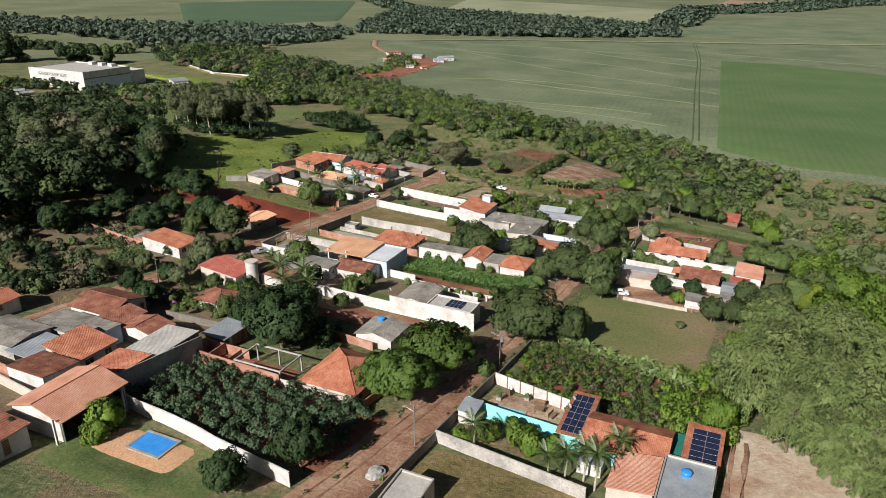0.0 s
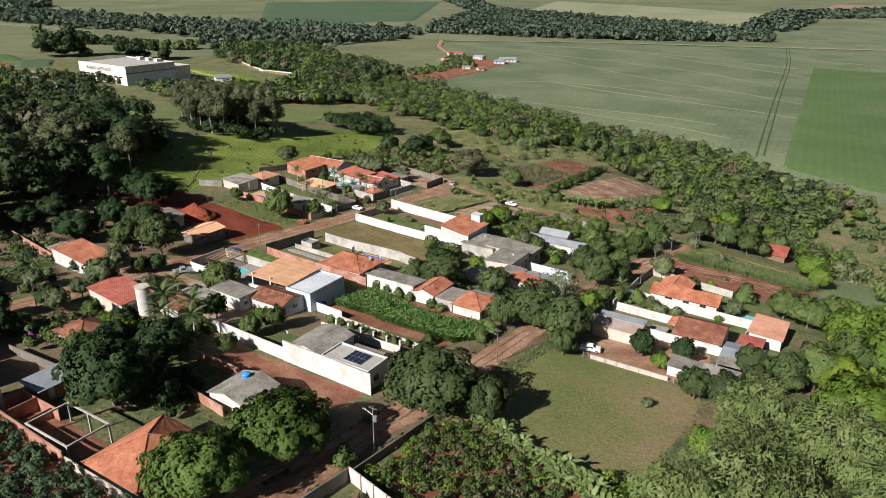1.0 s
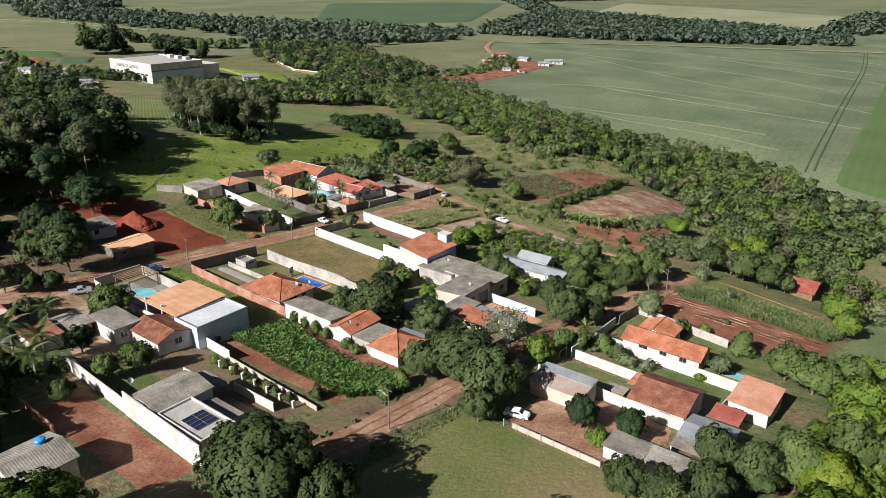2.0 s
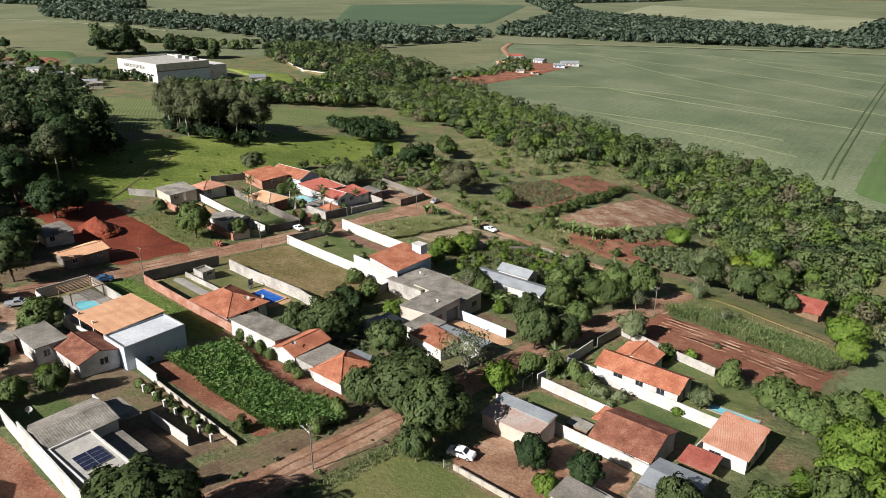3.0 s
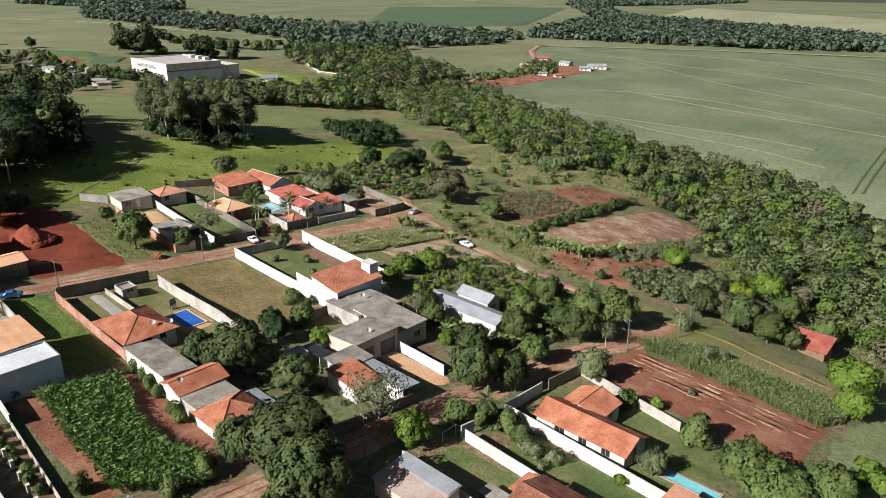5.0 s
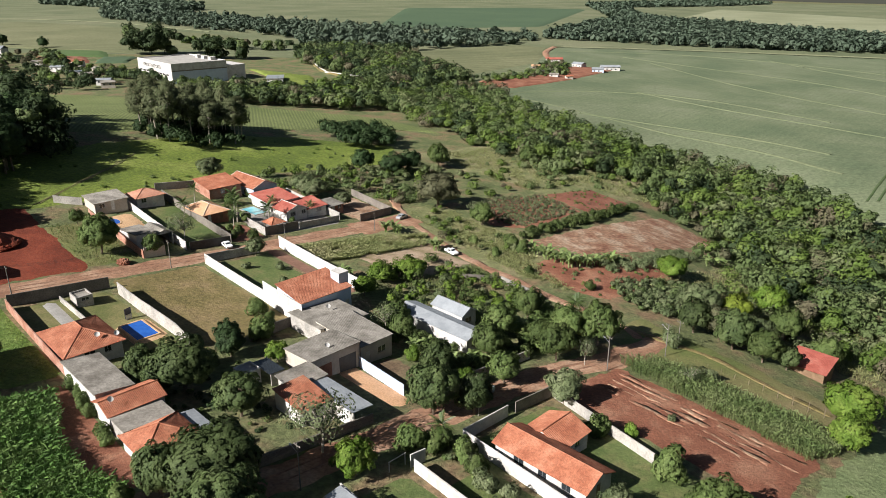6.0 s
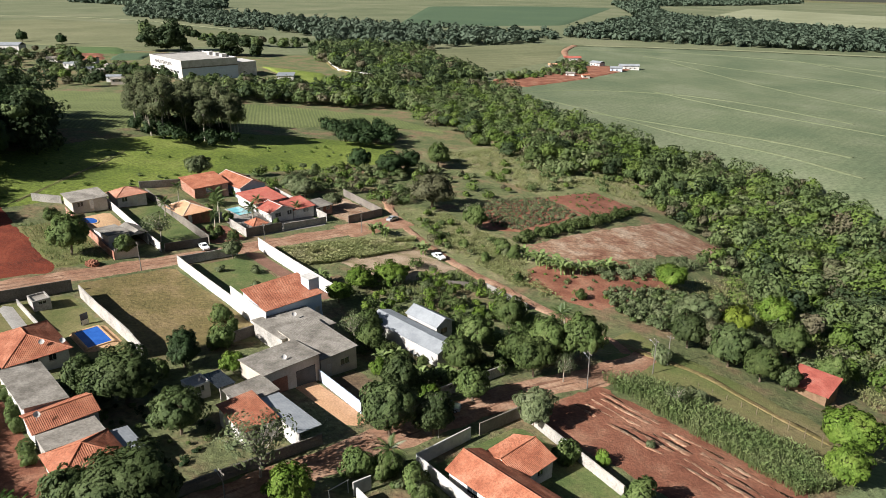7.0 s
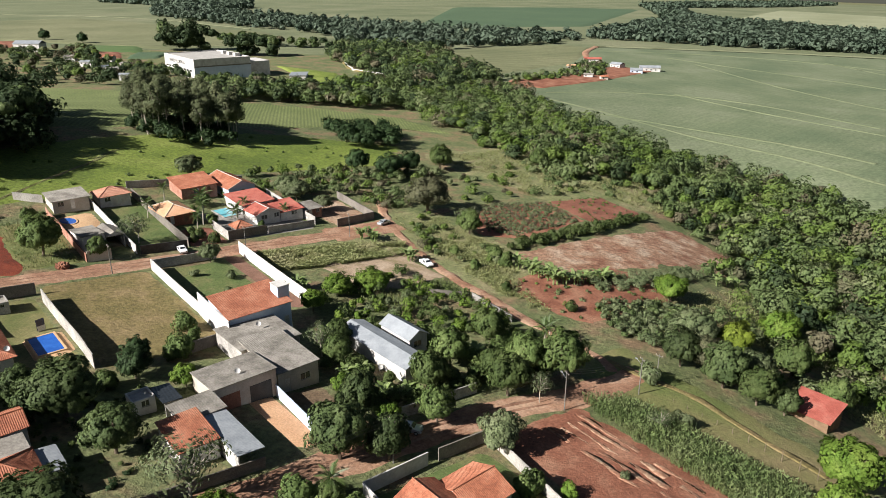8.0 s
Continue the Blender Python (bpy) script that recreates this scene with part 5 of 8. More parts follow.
for d in ((-11.5, -1, -2.8, -2.62, -1.5, 2.4), (-11.5, -11.3, -2.62, 2.7, -1.5, 2.0), (-11.3, -1, 2.52, 2.7, -1.5, 1.9), (-7, -6.84, -2.62, 2.52, -1.5, 2.2), (-3, -2.84, -2.62, 2.52, -1.5, 1.6), (0, 11, -3.2, -3.0, -1.5, 0.9)):
    part("brick_wall", boxes(d), M_BRICK, e)
for px in (0.3, 5.6, 10.8):
    for py in (-3.0, 3.6):
        part("column", boxes((px - 0.13, px + 0.13, py - 0.13, py + 0.13, -1.5, 2.85)), M_RENDER, e)
for d in ((0.1, 11, -3.13, -2.87, 2.853, 3.1), (0.1, 11, 3.47, 3.73, 2.853, 3.1), (0.17, 0.43, -2.867, 3.467, 2.853, 3.1), (10.67, 10.93, -2.867, 3.467, 2.853, 3.1)):
    part("beam", boxes(d), M_RENDER, e)
house("house", "house with bright red tile roof and small windows", -130, -118.5, 129, 137, 3.3, "mono_a+", M_CREAM, M_TILE_RED, rise=1.3, over=0.4, seed=45, group=G2)
e = thing("water_tower", -117, 133.6, "round white concrete water tower", "water tower")
part("shaft", tube(bmesh.new(), (0, 0, -1), (0, 0, 6.6), 1.55, 1.55, 28), M_WHITE, e)
part("rim", tube(bmesh.new(), (0, 0, 6.603), (0, 0, 6.8), 1.7, 1.7, 28), M_CREAM, e)
house("shed", "low shed with brown tile roof by the tower", -116, -109, 135.8, 141, 2.6, "mono_a+", M_WHITE, M_TILE_OLD, rise=0.7, seed=46, group=G2, category="shed")
house("house", "small white house with hipped weathered tile roof", -117, -108.8, 113.3, 120.3, 2.9, "hip", M_WHITE, M_TILE_OLD, axis="a", rise=1.6, seed=47, group=G2)

# dense corner of houses
G3 = "houses of the dense corner"
house("house", "white house with broad orange corrugated tile roof", -102, -90.8, 58, 70, 4.6, "gable", M_WHITE, M_TILE_SALMON, axis="b", rise=1.6, over=0.5, seed=50, group=G3, sides="smn")
for sy in (57, 63, 69.5):
    e = thing("terrace_column", -91.2, sy, "white veranda column", "column")
    part("shaft", boxes((-0.15, 0.15, -0.15, 0.15, -1.0, 4.6)), M_WHITE, e)
house("house", "low white wing with brown tile roof", -108, -94, 42, 54.8, 3.2, "mono_a+", M_WHITE, M_TILE_OLD, rise=0.5, seed=51, group=G3)
house("warehouse", "long rendered block with pale slab roof", -104, -95.9, 80.8, 92.5, 4.7, "mono_a-", M_RENDER, M_SLAB, rise=0.4, over=0.1, seed=52, group=G3, sides="sn")
garden_wall("tall dark rendered side wall", (-95.4, 71.6), (-95.6, 92.6), 5.0, M_RENDER)
house("house", "small house with orange corrugated tile roof", -117.5, -109.3, 75.5, 84, 3.3, "mono_a+", M_CREAM, M_TILE, rise=1.3, seed=53, group=G3)
house("house", "white house with rusty brown roof", -116, -106.7, 66.8, 74, 3.3, "mono_b+", M_WHITE, M_TILE_OLD, rise=0.7, over=0.15, seed=54, group=G3)
house("house", "house with grey corrugated roof", -131, -121.3, 82.5, 90.3, 3.3, "mono_b+", M_RENDER, M_FIBRO, rise=0.7, seed=55, group=G3)
house("house", "pale blue house with grey roof", -120.8, -115, 80.5, 90.3, 3.3, "mono_b+", M_BLUEW, M_FIBRO, rise=0.5, over=0.2, seed=56, group=G3)
house("house", "low house with dark grey roof", -137, -124.5, 73.5, 81.8, 3.5, "gable", M_RENDER, M_FIBRO, axis="a", rise=0.7, seed=57, group=G3)
house("carport", "carport with pale metal sheets", -124, -118.2, 72.5, 80, 2.8, "mono_a+", M_RENDER, M_ZINC, rise=0.3, sides="", seed=58, group=G3, category="carport")
house("house", "white house with long old tile roof", -134.5, -122.8, 94, 104, 3.6, "gable", M_WHITE, M_TILE_OLD, axis="a", rise=1.5, seed=59, group=G3)
house("house", "wing with reddish old tile roof", -122.4, -117.3, 91.3, 98.8, 3.0, "mono_a+", M_WHITE, M_TILE_OLD, rise=0.9, seed=60, group=G3)
house("house", "white house with brown tile roof", -116, -107, 91, 96.5, 3.2, "gable", M_WHITE, M_TILE_OLD, axis="b", rise=1.1, seed=61, group=G3)
house("lean_to", "orange tile lean-to with black panels against the tall wall", -104, -95.9, 70.6, 80.6, 4.0, "mono_a-", M_RENDER, M_TILE, rise=0.6, over=0.1, sides="sm", group=G3, category="shed")
solar_array("black solar water panels on a tile roof", -99.6, 77.4, 4.5, 4, 3, 1.1, 1.9, 0, -4.2)
house("house", "small house with orange roof at the edge of the woods", -155, -147, 84, 91, 3.0, "gable", M_WHITE, M_TILE, axis="b", rise=1.2, seed=62, group=G3)
pool("blue covered pool in brick paving", -78.6, 63.6, 6.0, 4.0, M_BLUEPL, lift=0.42)
for p, q, h, m, l in (((-140, 71), (-117, 68.5), 1.8, M_BRICK, "low brick wall"), ((-118, 66), (-103, 64), 1.8, M_CREAM, "low cream wall"), ((-118, 105), (-100, 106), 1.5, M_DARKWALL, "low dark wall")):
    garden_wall(l, p, q, h, m)

# lower side of the lower street, near end
G4 = "houses below the lower street"
for p, q, h, m, l in (((-41.5, 86.2), (-16, 81.8), 2.0, M_RENDER, "pale rendered garden wall"), ((-41, 111.6), (-24, 107), 2.1, M_WHITE, "white panelled boundary wall"), ((-41.2, 98.8), (-13, 93.9), 2.6, M_TEAL, "turquoise and white painted wall"),
                      ((-41.6, 86.4), (-41.2, 111.5), 1.9, M_DARKWALL, "dark street wall with railings"), ((-41.8, 62), (-41.6, 86), 1.7, M_DARKWALL, "dark weathered street wall"), ((-41.2, 111.8), (-41, 134), 1.2, M_DARKWALL, "low dark street wall")):
    garden_wall(l, p, q, h, m, pillars=(m is M_WHITE))
house("kiosk", "small street shelter with grey sheet roof", -41, -38, 94, 97.6, 2.6, "mono_b-", M_WHITE, M_ZINC, rise=0.3, over=0.2, sides="sn", group=G4, category="kiosk")
house("house", "turquoise house with orange tile gable roof", -19.5, -7, 92.8, 101.5, 3.5, "gable", M_TEAL, M_TILE, axis="a", rise=1.5, over=0.4, seed=70, group=G4)
house("house", "turquoise wing with tile roof carrying solar panels", -24, -19.8, 94.5, 106, 3.4, "mono_b-", M_TEAL, M_TILE, rise=0.7, over=0.2, seed=71, group=G4)
solar_array("dark solar panels on an orange tile roof", -22.0, 100.2, 4.0, 3, 6, 1.05, 1.7, 3.6)
house("house", "house with old orange tile roof", -13.4, -7.2, 82.5, 91, 3.4, "mono_a-", M_CREAM, M_TILE_SALMON, rise=0.8, over=0.2, seed=72, group=G4)
house("house", "house with flat pale grey roof and water tank", -6.9, 0.2, 80, 92.6, 3.9, "flat", M_CREAM, M_ZINC, seed=73, group=G4)
water_tank(-3.6, 89.2, 3.75)
house("house", "house with orange tile roof carrying solar panels", -4.9, 0.5, 94, 104.6, 3.4, "mono_b-", M_CREAM, M_TILE, rise=0.6, over=0.15, seed=74, group=G4)
solar_array("dark solar panels on an orange tile roof", -2.0, 99.2, 3.95, 2, 6, 2.0, 1.35, 3.1)
e = thing("shade_canopy", -6.0, 99.3, "dark green shade cloth canopy", "canopy")
part("cloth", boxes((-0.85, 0.85, -3.6, 3.6, 2.9, 2.95)), M_GREENPL, e)
for py in (-3.4, 3.4):
    part("post", boxes((-0.05, 0.05, py - 0.05, py + 0.05, -0.5, 2.897)), M_METAL, e)
house("shed", "small white garden shed with zinc roof", -19, -15.4, 88.5, 91.6, 2.4, "mono_b-", M_WHITE, M_ZINC, rise=0.3, over=0.2, group=G4, category="shed")
house("house", "flat grey roof of a street-side house", -40, -34.8, 63, 71.8, 2.9, "flat", M_CREAM, M_SLAB, seed=75, group=G4)
pool("small white plunge pool on a terrace", -34.5, 101.5, 5.0, 2.2, M_POOLT)

# lower side of the lower street, far end
G5 = "houses on the far lower lots"
for p, q, h, m, l in (((-37.5, 199.6), (-6.5, 197.6), 1.9, M_WHITE, WL), ((-35.5, 211.8), (-18, 210.4), 1.9, M_WHITE, WL), ((-36.5, 223.6), (-4, 220.8), 2.1, M_WHITE, WL), ((-37.2, 248.6), (-13, 243.2), 1.8, M_RENDER, "stained grey garden wall"),
                      ((-29.6, 177.6), (-13, 177), 0.8, M_CREAM, "low cream kerb wall"), ((-36.8, 223.8), (-37.5, 236), 2.0, M_WHITE, "white street wall"), ((-36.6, 212), (-36.5, 215), 2.0, M_WHITE, WL), ((-37.4, 238), (-37.2, 248.4), 2.0, M_DARKWALL, "dark street wall"), ((-13, 186.5), (-4, 186), 1.8, M_WHITE, WL), ((-4.2, 208), (-4.2, 221), 2.0, M_WHITE, WL)):
    garden_wall(l, p, q, h, m)
house("shed", "open shed with rust-stained and silver sheet roof", -34.2, -23.8, 191, 197.3, 3.2, "mono_b-", M_CREAM, M_RUSTY, rise=0.6, over=0.3, seed=80, group=G5, category="shed", sides="sme")
e = thing("roof_sheet", -29, 196, "silver metal sheets along one edge of the shed roof", "roof sheet", lift=4.3)
slope((-5.4, -1.2, -0.12), (10.8, 0, 0), (0, 2.6, 0.25), 0, 1, M_ZINC, e, 0.34, 0.04, 0, "sheet")
house("house", "white house with dark brown hipped tile roof", -17.6, -7.6, 198.5, 208.6, 3.2, "gable", M_WHITE, M_TILE_OLD, axis="a", rise=1.8, over=0.5, blank=False, seed=81, group=G5)
house("porch", "small porch with red tile roof", -20.6, -18.2, 204.5, 209, 2.4, "mono_a-", M_WHITE, M_TILE, rise=0.4, over=0.2, sides="", group=G5, category="porch")
house("coop", "low hen coop with grey boards on top", -24, -20.1, 201.7, 204.2, 1.0, "mono_a+", M_WOOD, M_FIBRO, rise=0.15, over=0.1, sides="se", group=G5, category="shed")
house("house", "white house with broad low salmon roof", -3.4, 3.6, 210, 220.6, 3.3, "mono_a+", M_WHITE, M_TILE_SALMON, rise=0.4, over=0.35, blank=False, seed=82, group=G5)
house("porch", "porch with dark red sheet roof", -4.6, 0.6, 202.3, 207, 2.5, "mono_b-", M_WHITE, M_TILE_RED, rise=0.3, over=0.1, sides="", group=G5, category="porch")
house("shed", "open shed with silver corrugated roof", -6, 1.5, 191, 198.8, 2.9, "gable", M_WHITE, M_ZINC, axis="a", rise=0.7, over=0.3, sides="me", seed=83, group=G5, category="shed")
house("lean_to", "lean-to with dark weathered sheets below the silver roof", -6, 1.5, 187.8, 190.7, 2.3, "mono_b-", M_WHITE, M_FIBRO, rise=0.3, over=0.15, sides="me", seed=88, group=G5, category="shed")
house("shed", "small shed with grey sheet roof and white walls", -14, -8, 180, 184.8, 2.2, "mono_a+", M_WHITE, M_FIBRO, rise=0.3, over=0.3, seed=84, group=G5, category="shed")
house("lean_to", "long low shed with pale patched sheet roof", -7.7, 2.0, 180.8, 185.0, 2.0, "mono_b-", M_WHITE, M_FIBRO, rise=0.3, over=0.2, sides="sm", group=G5, category="shed")
house("house", "long white house with orange tile gable roof", -30.5, -13.6, 224.6, 231.2, 3.1, "gable", M_WHITE, M_TILE, axis="a", rise=1.5, over=0.5, blank=False, seed=85, group=G5)
house("house", "rear wing with orange tile gable roof", -30.3, -22.6, 231.5, 238.5, 3.0, "gable", M_WHITE, M_TILE, axis="b", rise=1.5, over=0.45, seed=86, group=G5)
pool("narrow turquoise pool behind a white wall", -4.5, 229, 8.5, 1.8, M_POOLT)
house("farmhouse", "farmhouse with bright red roof among trees", -15.5, -7.5, 309.5, 316, 2.5, "mono_b-", M_WOOD, M_TILE_RED, rise=1.3, over=0.5, seed=87, group=G5)

# ---------------- plants ----------------
RNG = np.random.default_rng(11)


def kites(c, n, size, aspect=0.6, droop=0.0, rng=RNG, way=None):
    """Leaf clumps: four-cornered blades at c, facing n, and pointing along way if it is given."""
    N = len(c)
    n = n / np.linalg.norm(n, axis=1)[:, None]
    r = rng.normal(size=(N, 3))
    r[:, 2] -= droop
    if way is not None:
        r = r * 0.62 + way
    t = r - (r * n).sum(1)[:, None] * n
    t /= np.linalg.norm(t, axis=1)[:, None] + 1e-9
    s = np.cross(n, t)
    l = (1.3 * size * rng.uniform(0.65, 1.4, N))[:, None]
    w = l * aspect
    bow = n * l * 0.12
    v = np.stack([c - t * l / 2 - bow, c - s * w / 2 + bow, c + t * l / 2 - bow, c + s * w / 2 + bow], 1).reshape(-1, 3)
    f = np.arange(4 * N).reshape(N, 4)
    return v, f


def lobed(rng, R, V, zc, lobes, n, lobe=(0.3, 0.45), low=-0.35, shell=(0.72, 1.1)):
    """Points and facings of a crown of rounded boughs round a centre at height zc, closed by leaves between the boughs."""
    box_ = np.array([R, R, V])
    d = rng.normal(size=(lobes, 3))
    d /= np.linalg.norm(d, axis=1)[:, None]
    d[:, 2] = np.maximum(d[:, 2], low)
    C = d * rng.uniform(0.5, 0.84, lobes)[:, None] * box_
    rad = rng.uniform(*lobe, lobes) * R
    squash = np.array([1, 1, min(1, V / R * 1.15)])
    fill = int(n * 0.24)
    i = rng.integers(0, lobes, n * 2)
    u = rng.normal(size=(n * 2, 3))
    u[:, 2] = u[:, 2] * 0.9 + 0.3
    u /= np.linalg.norm(u, axis=1)[:, None]
    P = C[i] + u * rad[i][:, None] * rng.uniform(*shell, n * 2)[:, None] * squash
    keep = np.ones(len(P), bool)
    for j in range(lobes):
        keep &= ~((np.linalg.norm((P - C[j]) / squash, axis=1) < rad[j] * 0.7) & (i != j))
    P, u = P[keep][:n - fill], u[keep][:n - fill]
    w = rng.normal(size=(fill, 3))
    w[:, 2] = np.maximum(w[:, 2], -0.5)
    w /= np.linalg.norm(w, axis=1)[:, None]
    P = np.vstack([P, w * box_ * rng.uniform(0.5, 0.76, fill)[:, None]])
    u = np.vstack([u, w])
    g = P / box_
    g /= np.linalg.norm(g, axis=1)[:, None] + 1e-9
    order = rng.permutation(len(P))
    return (P + [0, 0, zc])[order], (0.5 * u + 0.7 * g)[order], C + [0, 0, zc]


def plumed(rng, R, V, zc, plumes, n):
    """Points, facings and leaf directions of a tall crown of drooping feathery plumes."""
    per = n // plumes
    P, N, W = [], [], []
    tips = []
    for k in range(plumes):
        az, el = k * 2.39996 + rng.uniform(-0.4, 0.4), math.asin(rng.uniform(-0.92, 1.0))
        d = np.array([math.cos(az) * math.cos(el), math.sin(az) * math.cos(el), math.sin(el)])
        tip = d * np.array([R, R, V]) * rng.uniform(0.72, 1.05)
        root = tip * 0.42 + [0, 0, 0.18 * V]
        bend = (root + tip) / 2 + np.array([0, 0, 0.2 * V]) + d * 0.1 * R
        q = rng.uniform(0.05, 1, per) ** 0.8
        c = ((1 - q) ** 2)[:, None] * root + (2 * q * (1 - q))[:, None] * bend + (q ** 2)[:, None] * tip
        along = 2 * (1 - q)[:, None] * (bend - root) + 2 * q[:, None] * (tip - bend)
        along /= np.linalg.norm(along, axis=1)[:, None]
        o = rng.normal(size=(per, 3))
        o -= (o * along).sum(1)[:, None] * along
        o /= np.linalg.norm(o, axis=1)[:, None]
        w = 0.2 * R * np.sin(np.pi * np.clip(q * 0.9 + 0.06, 0, 1)) ** 0.8 * rng.uniform(0.55, 1.05, per)
        P.append(c + o * w[:, None])
        N.append(o * 0.7 + d * 0.35 + [0, 0, 0.35])
        W.append(along * 1.1 + o * 0.45 + [0, 0, -0.4])
        tips.append(bend)
    return np.vstack(P) + [0, 0, zc], np.vstack(N), np.vstack(W), np.array(tips) + [0, 0, zc]


def raw_mesh(name, v, f, mat, pick=None, soft=None):
    me = bpy.data.meshes.new(name)
    me.vertices.add(len(v))
    me.vertices.foreach_set("co", np.ascontiguousarray(v, dtype=np.float32).ravel())
    k = f.shape[1]
    me.loops.add(len(f) * k)
    me.loops.foreach_set("vertex_index", np.ascontiguousarray(f, dtype=np.int32).ravel())
    me.polygons.add(len(f))
    me.polygons.foreach_set("loop_start", np.arange(0, len(f) * k, k, dtype=np.int32))
    for m in (mat if isinstance(mat, list) else [mat]):
        me.materials.append(m)
    if pick is not None:
        me.polygons.foreach_set("material_index", np.ascontiguousarray(pick, dtype=np.int32))
    me.update(calc_edges=True)
    if soft is not None:
        me.polygons.foreach_set("use_smooth", np.ones(len(f), dtype=bool))
        me.normals_split_custom_set_from_vertices(soft / (np.linalg.norm(soft, axis=1)[:, None] + 1e-9))
    return me


def trunk_mesh(name, height_, r, limbs, mat, rng, bend=0.3):
    bm = bmesh.new()
    p, q = Vector((0, 0, -0.5)), Vector((rng.uniform(-bend, bend), rng.uniform(-bend, bend), height_ * 0.55))
    tube(bm, p, q, r, r * 0.72, 7)
    for c in limbs:
        mid = q.lerp(Vector(c), 0.5) + Vector((0, 0, 0.3))
        tube(bm, q - Vector((0, 0, 0.1)), mid, r * 0.5, r * 0.34, 5)
        tube(bm, mid, c, r * 0.34, r * 0.1, 5)
    me = bpy.data.meshes.new(name)
    bm.to_mesh(me)
    bm.free()
    me.materials.append(mat)
    return me


# kind: crown radius, half height, centre height, lobes, leaves, leaf size, aspect, leaf material, bark, trunk radius, lobe sizes
KINDS = {
    "round_dark": (5, 4.2, 4.6, 70, 5600, 0.47, 0.6, M_LEAF_D, M_BARK, 0.3, (0.13, 0.24)),
    "round": (5, 3.9, 4.3, 80, 5600, 0.45, 0.6, M_LEAF_M, M_BARK, 0.28, (0.12, 0.22)),
    "olive": (5, 3.9, 4.3, 80, 5600, 0.45, 0.6, M_LEAF_O, M_BARK, 0.28, (0.12, 0.22)),
    "bright": (5, 3.6, 4.0, 76, 5400, 0.45, 0.6, M_LEAF_B, M_BARK, 0.26, (0.12, 0.23)),
    "umbrella": (7, 3.2, 4.6, 110, 9000, 0.52, 0.55, M_LEAF_U, M_BARK, 0.34, (0.10, 0.18)),
    "airy": (5, 3.4, 5.5, 34, 950, 0.38, 0.5, M_LEAF_G, M_BARKP, 0.2, (0.18, 0.28)),
    "grey": (5, 3.6, 4.2, 70, 5000, 0.45, 0.5, M_LEAF_G, M_BARK, 0.26, (0.12, 0.23)),
    "brown": (5, 3.6, 4.2, 60, 5000, 0.42, 0.5, M_LEAF_BR, M_BARK, 0.3, (0.13, 0.24)),
    "yellow": (4, 3.4, 3.6, 20, 3200, 0.56, 0.6, M_LEAF_Y, M_BARK, 0.2, (0.26, 0.4)),
    "weeping": (7, 6.5, 8.0, 110, 14300, 0.42, 0.34, M_LEAF_W, M_BARK, 0.35, (0.17, 0.34)),
    "shrub": (2, 1.5, 1.2, 12, 1500, 0.34, 0.6, M_LEAF_M, M_BARK, 0.06, (0.32, 0.48)),
    "shrub_bright": (2, 1.5, 1.2, 12, 1500, 0.34, 0.6, M_LEAF_B, M_BARK, 0.06, (0.32, 0.48)),
    "shrub_grey": (2, 1.4, 1.2, 12, 1300, 0.34, 0.5, M_LEAF_G, M_BARK, 0.06, (0.32, 0.48)),
    "blossom": (2, 1.3, 1.3, 10, 1200, 0.3, 0.7, M_LEAF_P, M_BARK, 0.06, (0.32, 0.48)),
}
LABELS = {
    "round_dark": "dense dark green rounded tree", "round": "leafy green broad tree", "olive": "broad olive-green street tree", "bright": "fresh bright green leafy tree", "umbrella": "spreading flat-topped bright green street tree",
    "airy": "sparse pale tree with bare limbs showing", "grey": "soft grey-green leafy tree", "brown": "broad brownish half-bare tree", "yellow": "bright yellow-green leafy tree", "weeping": "tall drooping light green tree",
    "shrub": "rounded green garden shrub", "shrub_bright": "bright green garden bush", "shrub_grey": "pale grey-green leafy bush", "blossom": "bush covered in pink blossom"}
CACHE = {}


def tree_meshes(kind, variant):
    if (kind, variant) not in CACHE:
        R, V, zc, lobes, n, size, asp, leaf, bark, tr, lb = KINDS[kind]
        rng = np.random.default_rng(sum(map(ord, kind)) * 7 + variant)
        if kind == "weeping":
            P, u, W, C = plumed(rng, R, V, zc, lobes, n)
            v, f = kites(P, u + rng.normal(size=u.shape) * 0.2, size, asp, 0.0, rng, W)
        else:
            P, u, C = lobed(rng, R, V, zc, lobes, n, lb)
            v, f = kites(P, u + [0, 0, 0.2] + rng.normal(size=u.shape) * 0.18, size, asp, 0.3, rng)
        crown = raw_mesh("crown", v, f, leaf, soft=np.repeat(u + [0, 0, 0.15], 4, 0))
        pick = C[np.argsort(-C[:, 2])][:24 if kind == "airy" else 7]
        CACHE[kind, variant] = trunk_mesh("trunk", zc, tr, [tuple(c) for c in pick], bark, random.Random(variant)), crown, R, zc
    return CACHE[kind, variant]


COUNT = [0]


def tree(kind, a, b, r, hc=None, label="", group=""):
    COUNT[0] += 1
    trunk, crown, R, zc = tree_meshes(kind, COUNT[0] % (3 if R_BIG(kind) else 2))
    shrub = kind.startswith("shrub") or kind == "blossom"
    e = new("bush" if shrub else "tree")
    x, y = xy(a, b)
    r, hc = r * UNIT, hc * UNIT
    s = r / R
    sz = min(max((hc or zc * s) / zc, 0.75 * s), (1.5 if kind in ("eucalypt", "tall_dark", "airy") else 1.2) * s)
    e.matrix_world = pose(x, y, ground_at(a, b), 0, 0, (COUNT[0] * 137) % 360) @ Matrix.Diagonal((s, s, sz, 1))
    tagged(e, label or LABELS[kind], "bush" if shrub else "tree", group)
    for nm, me in (("trunk", trunk), ("crown", crown)):
        new(nm, me).parent = e
    return e


def R_BIG(kind):
    return KINDS[kind][0] > 3


